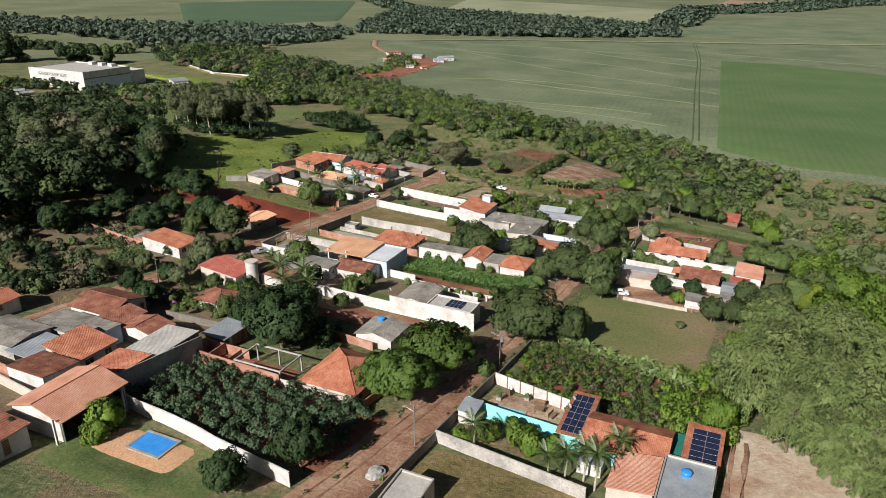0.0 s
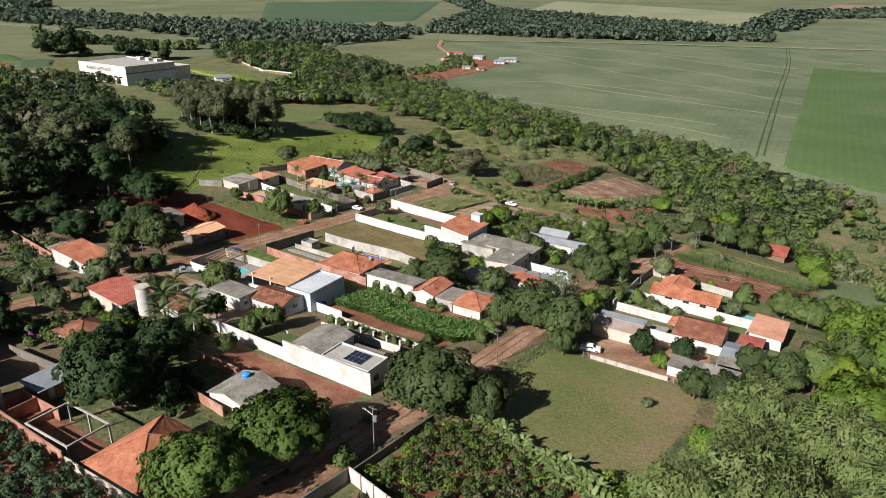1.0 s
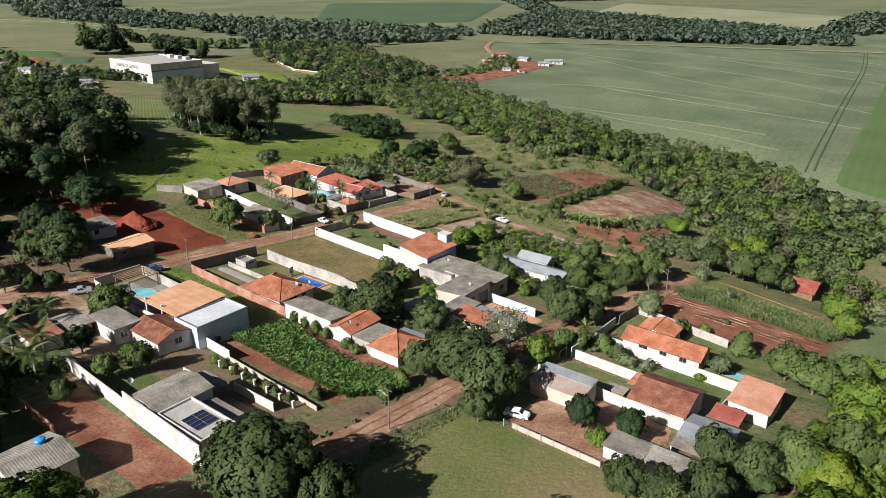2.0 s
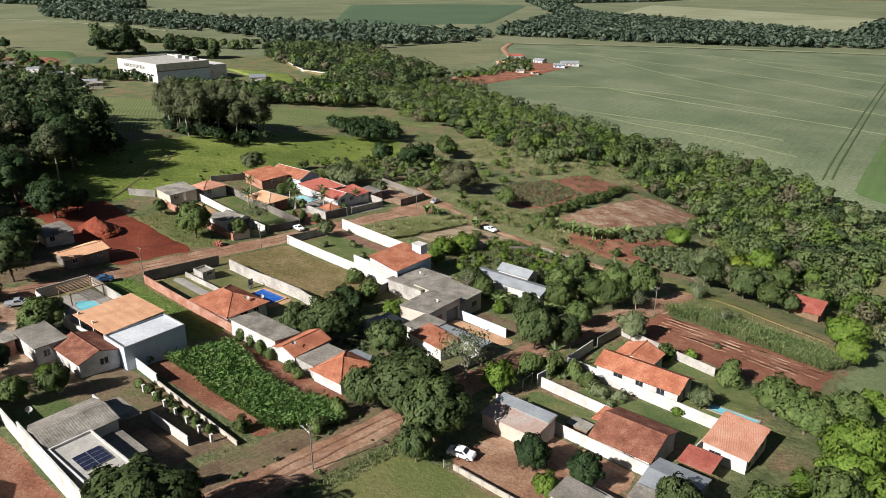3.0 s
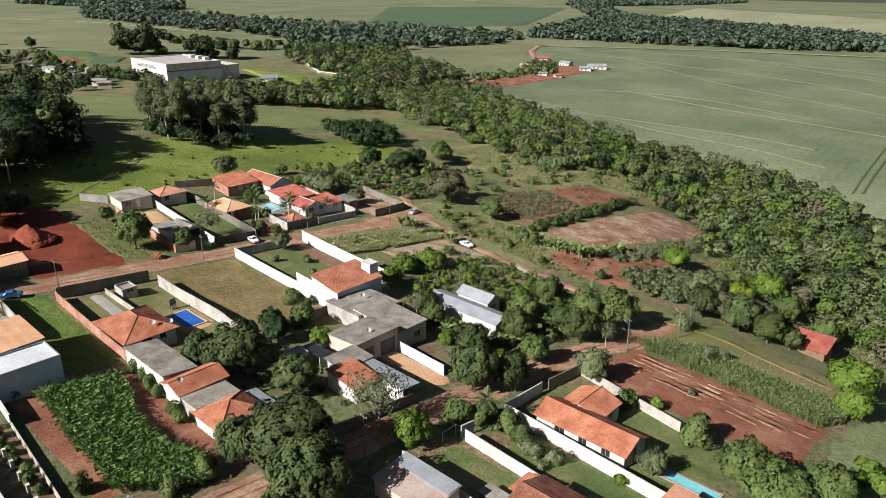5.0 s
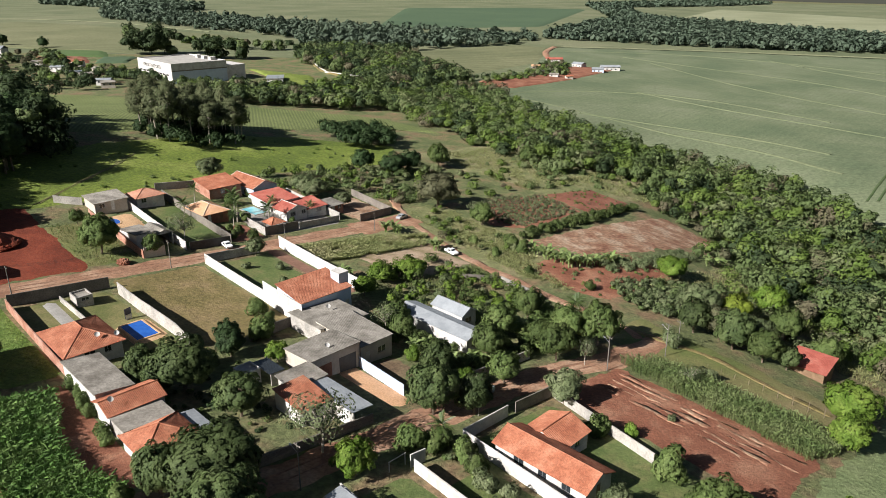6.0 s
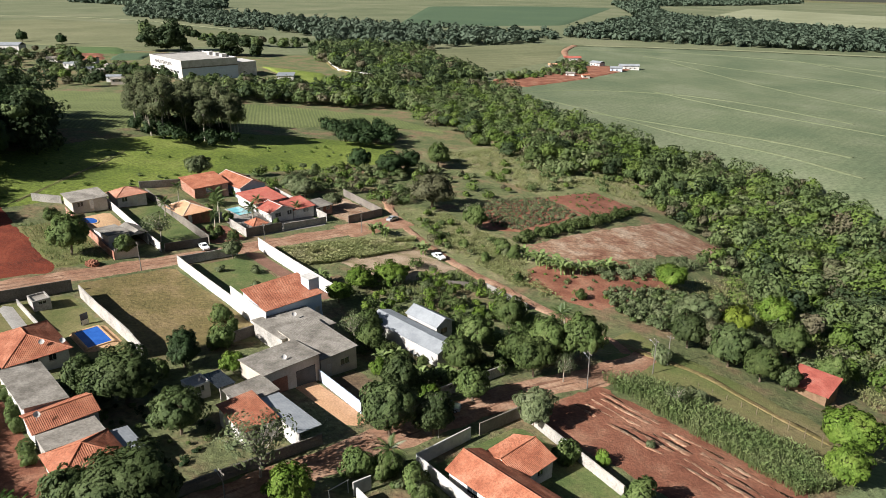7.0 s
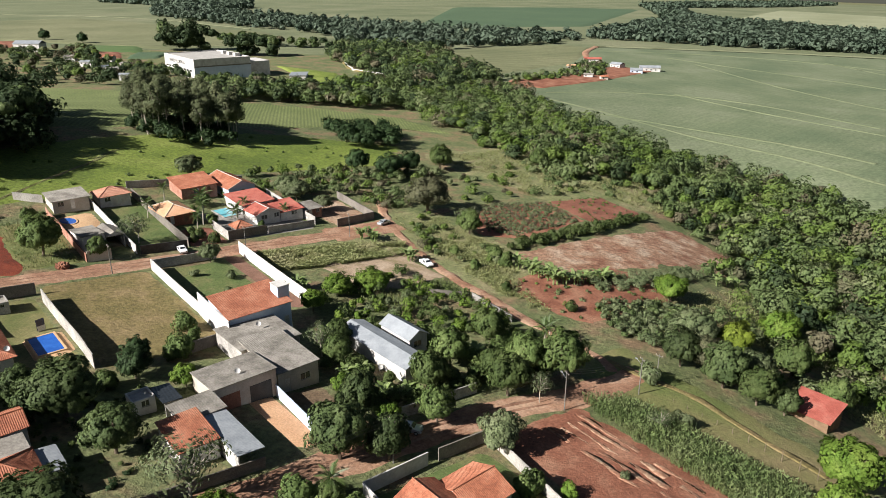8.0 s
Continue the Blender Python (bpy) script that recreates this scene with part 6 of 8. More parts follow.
def trees(kind, rows, group=""):
    for a, b, r, hc in rows:
        tree(kind, a, b, r, hc, group=group)


trees("umbrella", [(-54, 96, 8.0, 5.6), (-52.5, 110, 9.0, 6)], "street trees")
trees("round_dark", [(-86, 105, 8.6, 7), (-21, 186, 3.2, 3.6), (-13, 188, 3.1, 3.6), (-94, 121, 5.4, 5), (-139, 153, 3.2, 2.6), (-186, 187, 7.2, 6), (-171, 152, 6.8, 5), (-190, 134, 6.5, 5)])
trees("round_dark", [(-188, 156, 5.3, 5), (-165, 166, 5.0, 5), (-160, 167, 5.6, 6), (-177, 167, 4.4, 4.6), (-91, 212, 3.0, 3), (-196, 332, 5.5, 5), (-186, 340, 6.6, 5), (-187, 350, 5.6, 5), (-86, 210, 3.4, 3.2), (-80, 193, 2.7, 3.5)])
trees("olive", [(-54, 235, 4.6, 5), (-46, 226, 5.6, 6), (-42, 232, 4.3, 5.4)])
trees("olive", [(-43, 136, 9.6, 6.6), (-34, 139, 5.0, 5.2), (-47, 186, 8.4, 6.2), (-37, 182, 6.8, 6), (-35, 175, 3.6, 3.8)])
trees("round", [(-73, 243, 3.4, 4.4), (-55, 251, 4.4, 6)])
trees("round", [(-61, 261, 4.3, 5), (-46, 245, 3.7, 5), (-46, 262, 4.8, 7), (-45, 276, 5.6, 7), (-53, 265, 3.2, 6), (-64, 275, 4.3, 5), (-117, 155, 5.4, 4.2), (-91, 140, 2.8, 4), (-90, 146, 3.1, 4), (-88, 131, 2.4, 3)])
trees("round", [(-19.5, 305, 4.6, 4.6), (-23, 329, 5.0, 5), (-11, 323, 4.2, 4.4), (1, 235, 5.0, 4.6), (7, 232, 5.6, 4.6), (12, 238, 5.5, 4.6), (12, 192, 5.5, 6.0), (18, 203, 5.7, 6), (-79, 247, 3.3, 4)])
trees("bright", [(-40, 204, 3.7, 4), (17, 214, 5.3, 5.4), (16, 223, 5.7, 6), (20, 172, 8.4, 7), (25, 159, 7.0, 7), (24, 206, 7.0, 6), (-79, 216, 2.6, 3), (2, 292, 6.0, 5), (6, 279, 4.3, 4), (-16, 182, 2.3, 3)])
trees("bright", [(-97, 252, 3.4, 3), (-102, 262, 4.4, 3), (-101, 271, 4.8, 3), (-1, 113, 4.2, 5), (1, 149, 4.0, 5), (-114, 123, 2.7, 3.6), (-59, 337, 5.2, 4), (-50, 238, 2.4, 3.6), (-34, 347, 5.4, 5), (-95, 147, 2.2, 2.5)])
trees("airy", [(-48, 204, 6.2, 7), (-154, 234, 5.2, 5.4), (-77, 242, 3.5, 5), (-127, 327, 5.2, 4.5), (-41, 265, 2.6, 5), (-50, 116, 3.6, 4), (-23, 276, 2.6, 3), (-27, 372, 5.8, 6)])
trees("grey", [(-10, 227, 2.8, 3), (-134, 135, 5.0, 6), (-173, 292, 5.4, 4), (-180, 292, 5.4, 4), (-161, 295, 3.6, 3), (-34, 248, 4.2, 4), (-135, 245, 3.2, 3), (-204, 269, 5.4, 4.4), (-42, 319, 6.0, 4.4), (-24, 313, 4.6, 4.6)])
trees("brown", [(-145, 325, 9.6, 7), (-31, 307, 4.8, 5), (-38.9, 404, 6.5, 5)])
trees("yellow", [(-35, 325, 4.2, 4.6), (-107, 122, 2.6, 3.4), (17, 190, 4.6, 5)])
trees("weeping", [(9, 126, 9.0, 10), (3, 119, 6.8, 9), (14, 121, 7.6, 10), (18, 114, 6.6, 9), (10, 111, 5.2, 7), (18, 148, 8.6, 9), (8, 141, 7.2, 8), (26, 133, 8.4, 10), (21, 107, 5.4, 7), (15, 107, 5.0, 6)])
trees("weeping", [(30, 120, 7.5, 9), (28, 105, 6.5, 8), (6, 156, 7.0, 8), (34, 146, 8.0, 9), (24, 96, 5.6, 6), (20, 100, 4.6, 5.5), (23.5, 90, 5.0, 5.5), (16.5, 104, 4.0, 5), (28, 98, 6.5, 7), (27, 84, 5.5, 6)])
trees("shrub", [(-24, 245, 2.0, 2.2), (-10, 242, 3.1, 2.5), (-24, 243, 2.0, 2), (-101, 225, 2.4, 2), (-90, 219, 3.0, 2.6), (-152, 250, 1.6, 1.4), (-156, 249, 1.3, 1.2), (-115, 151, 2.0, 2), (-85, 205, 2.0, 1.6), (-95, 224, 1.8, 1.6), (-44, 114, 2.0, 1.8)])
trees("shrub", [(-90, 182.6, 1.5, 1.7), (-86.5, 182.4, 1.4, 1.6), (-82.3, 181.6, 1.5, 1.7), (-79, 181.2, 1.4, 1.5), (-72, 180.6, 1.3, 1.6), (-69, 180.2, 1.3, 1.4), (-93, 163, 1.8, 2), (-60, 161.5, 1.6, 1.6)])
trees("shrub_bright", [(-81, 190, 1.4, 1.5), (-64, 238, 1.8, 1.4), (-38, 88, 1.8, 2), (-34, 91, 2.2, 2.2), (-30, 93, 2.6, 2.6), (-27, 90, 2.4, 2.4), (-24, 92, 2.0, 2), (-89, 64, 3.0, 3), (-87, 61, 2.4, 2.6), (-20, 248, 1.4, 1.4), (-12, 221, 1.2, 1.2)])
trees("shrub_grey", [(-114, 240, 1.3, 1.6), (-123, 245, 1.4, 1.6), (-110, 236, 1.0, 1.1), (-128, 238, 1.2, 1.2), (-35, 291, 2.6, 2.4), (-22, 282, 2.0, 2), (-18, 259, 0.9, 0.8), (-37, 222, 1.2, 1.2), (-30, 219, 1.8, 1.6), (-26, 217, 2.0, 1.8), (-22, 218, 1.6, 1.5)])
trees("round", [(-153.5, 211.5, 6.0, 6), (-176, 214, 2.6, 3)])
trees("olive", [(-6.7, 171.5, 3.8, 4), (-1.3, 172, 4.0, 4.2), (3.5, 177, 4.4, 4.6)])
trees("shrub_grey", [(-13, 163, 1.2, 1.0)])
trees("blossom", [(-124, 112, 1.5, 1.3), (-121.6, 111, 1.1, 1.0)])
for i in range(8):
    tree("shrub", -84 + i * 3.0, 157.2 + (i % 2) * 0.3, 1.0, 1.2, "clipped round hedge bush by the wall", "hedge by the wall")

# eucalyptus stand on the pasture edge
KINDS["eucalypt"] = (3.4, 8.6, 11.5, 34, 2900, 0.6, 0.36, M_LEAF_E, M_BARKP, 0.24, (0.24, 0.42))
KINDS["tall_dark"] = (5, 9.6, 10.5, 40, 3600, 0.7, 0.45, M_LEAF_D, M_BARK, 0.3, (0.26, 0.4))
LABELS["tall_dark"] = "tall dark tree at the edge of the wood"
LABELS["eucalypt"] = "tall eucalyptus with pale trunk and thin crown"
er = random.Random(5)
for i in range(14):
    f = 0.62 * i / 13
    a, b = -226 - 62 * f + er.uniform(-5, 3), 212 + 36 * f - 4 * math.sin(3 * f) + er.uniform(-8, 1)
    tree("tall_dark", a, b, er.uniform(5.5, 7), er.uniform(8.0, 10.0), group="dark wood edge")
for i in range(46):
    a, b = -264 + er.uniform(-21, 17), 288 + er.uniform(-15, 21)
    tree("eucalypt", a, b, er.uniform(3.4, 5.2), er.uniform(10, 14.5), group="eucalyptus stand")
for i in range(26):
    a, b = -238 + er.uniform(-30, 22), 186 + er.uniform(-30, 18)
    tree("eucalypt", a, b, er.uniform(3.6, 5.4), er.uniform(9.5, 13), group="eucalyptus wood")


def inside(px, py, poly):
    poly = np.array(poly, float)
    res = np.zeros(len(px), bool)
    j = len(poly) - 1
    for i in range(len(poly)):
        (xi, yi), (xj, yj) = poly[i], poly[j]
        hit = ((yi > py) != (yj > py)) & (px < (xj - xi) * (py - yi) / (yj - yi + 1e-12) + xi)
        res ^= hit
        j = i
    return res


def woods(name, label, poly, gap, r, hc, quads, size, mat, seed, asp=0.6, grid=False, keep=1.0, flat=0.8, category="woods"):
    """A mass of trees or bushes too many to count, as one object."""
    rng = np.random.default_rng(seed)
    poly = np.array([xy(*p) for p in poly], float) if grid else np.array(poly, float) * UNIT
    gap, size = gap * UNIT, size * UNIT
    lo, hi = poly.min(0), poly.max(0)
    gx, gy = np.meshgrid(np.arange(lo[0], hi[0], gap), np.arange(lo[1], hi[1], gap))
    p = np.c_[gx.ravel(), gy.ravel()] + rng.uniform(-0.55, 0.55, (gx.size, 2)) * gap
    p = p[inside(p[:, 0], p[:, 1], poly)]
    p = p[rng.random(len(p)) < keep]
    temps = []
    for k in range(7):
        P, u, _ = lobed(rng, 1.0, flat, 0.0, 22, quads, (0.2, 0.36), -0.25)
        temps.append((P, u))
    V, Fc, N_, pick, off = [], [], [], [], 0
    mats = [m for m, _ in mat] if isinstance(mat, tuple) else [mat]
    share = np.cumsum([w for _, w in mat]) if isinstance(mat, tuple) else np.array([1.0])
    for i, (x, y) in enumerate(p):
        P, u = temps[i % 7]
        R_ = (r[0] + (r[1] - r[0]) * rng.random() ** 1.5) * UNIT
        ang = rng.uniform(0, 6.28)
        c, s = math.cos(ang), math.sin(ang)
        M = np.array([[c, -s, 0], [s, c, 0], [0, 0, 1]])
        h = rng.uniform(*hc) * UNIT
        Q = (P @ M.T) * R_ * np.array([1, 1, rng.uniform(0.85, 1.25)])
        Q += [x, y, float(height(x, y)) + h]
        v, f = kites(Q, u @ M.T + [0, 0, 0.22] + rng.normal(size=u.shape) * 0.12, size, asp, 0.2, rng)
        V.append(v)
        Fc.append(f + off)
        N_.append(np.repeat(u @ M.T + [0, 0, 0.15], 4, 0))
        pick.append(np.full(len(f), min(int(np.searchsorted(share, rng.random())), len(mats) - 1)))
        off += len(v)
    me = raw_mesh(name, np.vstack(V), np.vstack(Fc), mats, np.concatenate(pick), np.vstack(N_))
    return tagged(new(name, me), label, category, kind="stuff")


woods("creek_woods", "dense belt of woods along the creek", [(-114, 554), (-39, 484), (-7, 455), (36, 430), (60, 446), (88, 438), (104, 402), (113, 348), (124, 322), (150, 335), (186, 362), (158, 417), (133, 476), (94, 503), (66, 515), (38, 527), (-3, 554), (-41, 615), (-72, 650)],
      6.4, (3.0, 8.0), (2.0, 6.8), 360, 1.0, MIXED, 21)
woods("slope_thicket", "thicket of trees and bushes below the lots", [(113, 348), (116, 322), (132, 302), (142, 262), (138, 238), (155, 205), (235, 210), (250, 330), (190, 364), (150, 335)], 6.4, (1.8, 6.5), (0.8, 4.2), 300, 0.75, SHRUBBY, 22, keep=0.48)
woods("valley_woods", "woods in the valley beyond the pasture", [(-118, 552), (-72, 652), (-92, 690), (-112, 716), (-164, 768), (-221, 880), (-323, 829), (-300, 765), (-235, 700), (-158, 650), (-160, 610), (-160, 562)], 8.4, (4.0, 10.0), (2.5, 8.5), 170, 1.8, VALLEY, 23)
woods("hall_grove", "grove beside the sports hall", [(-262, 546), (-225, 556), (-185, 566), (-120, 558), (-90, 547), (-100, 520), (-165, 496), (-186, 474), (-221, 510)], 6.2, (3.4, 6.4), (2.4, 6.8), 190, 1.4, VALLEY, 24)
woods("dark_wood", "dark tall wood beside the pasture", [(-126, 190), (-110, 222), (-113, 258), (-118, 292), (-128, 318), (-150, 336), (-190, 345), (-260, 330), (-300, 270), (-240, 170), (-170, 165)], 6.2, (4.0, 7.5), (3.0, 17.0), 200, 1.4, SHADY, 25)
woods("wood_edge", "tall dark trees along the edge of the pasture", [(-117, 284), (-115, 309), (-130, 325), (-152, 345), (-178, 362), (-190, 350), (-160, 326), (-136, 300)], 6.0, (4.0, 7.0), (3.0, 19.0), 220, 1.2, SHADY, 93)
woods("pasture_grove", "dark rounded trees at the end of the pasture", [(-262, 355), (-228, 352), (-222, 378), (-250, 388)], 5.6, (3.6, 5.4), (3.5, 5.5), 420, 0.9, M_LEAF_D, 26, grid=True)
woods("far_woods", "band of woods across the farmland", [(-1250, 1500), (-980, 1215), (-620, 1032), (-525, 1006), (-425, 955), (-390, 930), (-323, 832), (-225, 890), (-200, 955), (-140, 1062), (-140, 1180), (-364, 1173), (-500, 1192), (-630, 1226), (-760, 1290), (-900, 1360), (-1215, 1560)], 11, (4.5, 10), (2.5, 9), 44, 4.2, M_FOREST_HAZY, 27, keep=0.55)
woods("far_woods", "wooded valley behind the grain field", [(-140, 1190), (0, 1185), (200, 1225), (410, 1290), (455, 1450), (320, 1620), (120, 1800), (-100, 1950), (-138, 1480)], 12, (5, 12), (3, 10), 44, 4.6, M_FOREST_HAZY, 28, keep=0.85)
woods("far_woods", "distant wooded streams", [(-130, 1900), (-60, 1900), (-200, 2700), (100, 3400), (350, 4200), (150, 4200), (-80, 3500), (-320, 2700)], 20, (9, 15), (5, 11), 34, 7.5, M_FOREST_HAZY, 29)
woods("far_woods", "distant wooded streams", [(430, 1560), (520, 1560), (760, 2100), (1100, 2300), (1500, 2700), (1900, 2800), (1900, 3000), (1400, 2900), (1000, 2480), (700, 2250)], 20, (9, 15), (5, 11), 34, 7.5, M_FOREST_HAZY, 30)
woods("far_woods", "distant wooded streams", [(-1900, 1900), (-1200, 1600), (-970, 1240), (-900, 1240), (-1100, 1700), (-1700, 2100)], 20, (9, 15), (5, 11), 34, 7.5, M_FOREST_HAZY, 31)
woods("far_left_trees", "trees round the far houses", [(-560, 600), (-440, 540), (-345, 480), (-290, 500), (-310, 560), (-400, 600), (-500, 660)], 9, (3, 6), (2, 6), 150, 1.5, VALLEY, 32, keep=0.42)
woods("hamlet_trees", "trees round the hamlet", [(-95, 700), (-70, 690), (-45, 745), (-25, 770), (-40, 850), (-60, 870), (-60, 790)], 6.5, (2.0, 5), (1.5, 4), 130, 1.4, MIXED, 35, keep=0.7)
woods("hall_trees", "rows of trees behind the sports hall", [(-480, 815), (-440, 822), (-385, 790), (-340, 815), (-335, 835), (-385, 812), (-440, 845), (-490, 840)], 9, (4.5, 8), (3, 8), 180, 2.2, VALLEY, 95, keep=0.8)
woods("hall_trees", "tall dark trees behind the sports hall", [(-448, 696), (-420, 712), (-402, 734), (-430, 728), (-452, 710)], 5, (7, 10), (2, 25), 300, 2.0, SHADY, 33)
woods("hall_front_trees", "trees along the front of the sports hall", [(-372, 594), (-338, 578), (-305, 578), (-285, 590), (-262, 580), (-275, 560), (-320, 558), (-372, 574)], 7, (3, 4.8), (2.0, 4.6), 200, 1.3, VALLEY, 83, keep=0.9)
woods("hall_trees", "dark rounded trees beside the sports hall", [(-368, 704), (-324, 720), (-328, 738), (-372, 722)], 8, (6, 9), (3, 15), 300, 2.0, SHADY, 34)
woods("rough_meadow_bushes", "pale and green bushes on the rough valley meadow", [(-150, 338), (-138, 350), (-136, 400), (-108, 402), (-112, 440), (-150, 450), (-186, 400), (-176, 362)], 6.5, (1.2, 3.4), (0.6, 2.0), 220, 0.6, SHRUBBY, 71, grid=True, keep=0.5, category="bushes")
woods("wild_shrubs", "scattered shrubs in the pale grass beside the lane", [(-130, 302), (-100, 298), (-92, 306), (-104, 322), (-118, 322), (-140, 326)], 4.6, (0.7, 2.2), (0.3, 1.4), 220, 0.42, SHRUBBY, 43, grid=True, keep=0.38, category="shrubs")
woods("manioc_patch", "bluish grey-green crop bushes on the slope", [(-65, 312), (-60, 329), (-49, 341), (-41, 324), (-43.5, 306), (-53, 303)], 2.0, (1.0, 1.6), (0.6, 1.5), 150, 0.40, ((M_LEAF_G, 0.6), (M_FOREST, 0.4)), 45, grid=True, category="crop")
woods("seedlings", "grey-green seedlings in the tilled plot", [(-120, 329), (-112, 334), (-113, 366), (-133, 371), (-141, 352), (-137, 342)], 1.3, (0.6, 1.0), (0.2, 0.5), 70, 0.28, ((M_LEAF_G, 0.6), (W_BROWN, 0.4)), 49, grid=True, keep=0.95, category="crop")
trees("round_dark", [(-860.3, 379.5, 6.5, 8), (-804.7, 402.7, 6.2, 8)])
trees("round", [(-121, 322, 4.6, 4.6), (-50, 271, 5.0, 6), (-186, 366, 5.5, 5.5), (-193, 372, 5.0, 5), (-170, 408, 5.0, 4.6)])
woods("eucalypt_understory", "dark undergrowth among the eucalyptus", [(-288, 278), (-262, 270), (-240, 276), (-238, 302), (-262, 312), (-288, 304)], 5.0, (2.2, 4.0), (1.2, 5.5), 190, 0.9, M_LEAF_D, 59, grid=True)
woods("bank_bushes", "bushes and young trees behind the far houses", [(-202, 286), (-172, 287), (-170, 308), (-152, 316), (-160, 345), (-185, 362), (-204, 330)], 4.6, (1.4, 3.6), (0.8, 3.0), 220, 0.6, SHRUBBY, 70, grid=True, keep=0.7, category="bushes")
# bushes and weeds on the lots
woods("dark_plantation", "dense rows of dark leafy bushes", [(-94.5, 72), (-66, 68), (-53, 70), (-53.5, 88.5), (-74, 88.5), (-94, 89.5)], 2.1, (1.15, 1.8), (1.0, 2.1), 210, 0.36, M_PLANT, 40, grid=True, category="plantation")
woods("low_shrubs", "low green and brownish shrubs on red soil", [(-39.5, 113), (-25, 109), (-10, 108), (-8, 124), (-20, 131), (-34, 136), (-40, 134)], 1.6, (0.9, 1.7), (0.3, 1.1), 110, 0.34, ((M_LEAF_M, 0.62), (M_LEAF_B, 0.2), (M_LEAF_BR, 0.18)), 41, grid=True, keep=0.95, category="shrubs")
woods("bank_shrubs", "green shrubs on the bank", [(-8, 108), (2, 108), (4, 132), (-6, 140), (-14, 130)], 2.6, (1.2, 2.2), (0.6, 1.8), 170, 0.45, M_LEAF_B, 42, grid=True, category="shrubs")
woods("wild_shrubs", "overgrown shrubs behind the barn", [(-108, 254), (-84, 252), (-70, 262), (-62, 286), (-86, 288), (-108, 284)], 3.2, (1.0, 2.6), (0.5, 2.2), 200, 0.42, ((M_LEAF_M, 0.5), (M_LEAF_B, 0.4), (M_LEAF_G, 0.1)), 44, grid=True, keep=0.8, category="shrubs")
woods("slope_bushes", "bushes and small trees along the lane", [(-42, 324), (-34, 310), (-26, 318), (-6, 322), (-8, 345), (-30, 372), (-56, 372), (-50, 345)], 4.4, (1.4, 3.8), (0.8, 3.2), 240, 0.6, SHRUBBY, 46, grid=True, keep=0.55, category="bushes")
woods("hedge_row", "hedge between the tilled plots", [(-107, 322), (-103, 322), (-101, 360), (-104, 396), (-109, 396), (-107, 360)], 2.6, (1.4, 2.2), (0.9, 1.7), 190, 0.5, M_LEAF_M, 47, grid=True, category="hedge")
woods("hedge_row", "tall cane grass edging the plot", [(-77, 323), (-70, 322), (-64, 344), (-66, 364), (-72, 366), (-71, 344)], 2.2, (1.1, 1.9), (0.7, 1.6), 190, 0.6, M_LEAF_G, 48, grid=True, asp=0.25, category="hedge")
woods("garden_shrubs", "mixed garden shrubs between the houses", [(-112, 108), (-92, 112), (-90, 124), (-100, 136), (-112, 128), (-130, 118), (-134, 108)], 3.4, (1.2, 2.6), (0.6, 2.2), 200, 0.55, M_LEAF_M, 51, grid=True, keep=0.75, category="shrubs")
woods("garden_shrubs", "dark shrubs below the big tree", [(-94, 106), (-72, 106), (-74, 114), (-80, 122), (-94, 118)], 3.0, (1.0, 2.4), (0.6, 1.8), 200, 0.5, M_LEAF_D, 52, grid=True, keep=0.7, category="shrubs")
woods("street_shrubs", "shrubs between the upper street and the wood", [(-200, 120), (-146, 116), (-146, 138), (-166, 150), (-150, 160), (-176, 178), (-206, 190)], 4.0, (1.2, 3.2), (0.4, 1.8), 190, 0.6, ((W_DARK, 0.4), (M_FOREST, 0.35), (W_BROWN, 0.25)), 53, grid=True, keep=0.5, category="shrubs")
woods("edge_trees", "trees between the houses and the wood", [(-200, 30), (-142, 50), (-146, 82), (-158, 92), (-146, 100), (-146, 118), (-205, 126), (-260, 60)], 5.0, (2.4, 4.6), (1.2, 3.6), 210, 0.9, SHADY, 54, grid=True, keep=0.75)
woods("side_bushes", "bright bushes beside the lower lots", [(6, 196), (30, 170), (44, 190), (40, 240), (22, 262), (10, 250), (14, 226)], 4.2, (1.8, 3.6), (1.2, 4.0), 260, 0.65, M_LEAF_B, 55, grid=True, keep=0.85)
woods("back_bushes", "bushes behind the near houses", [(30, 90), (60, 80), (70, 160), (44, 190), (30, 160)], 5.0, (2.4, 4.4), (2.0, 6.0), 260, 0.7, M_LEAF_M, 56, grid=True, keep=0.9)


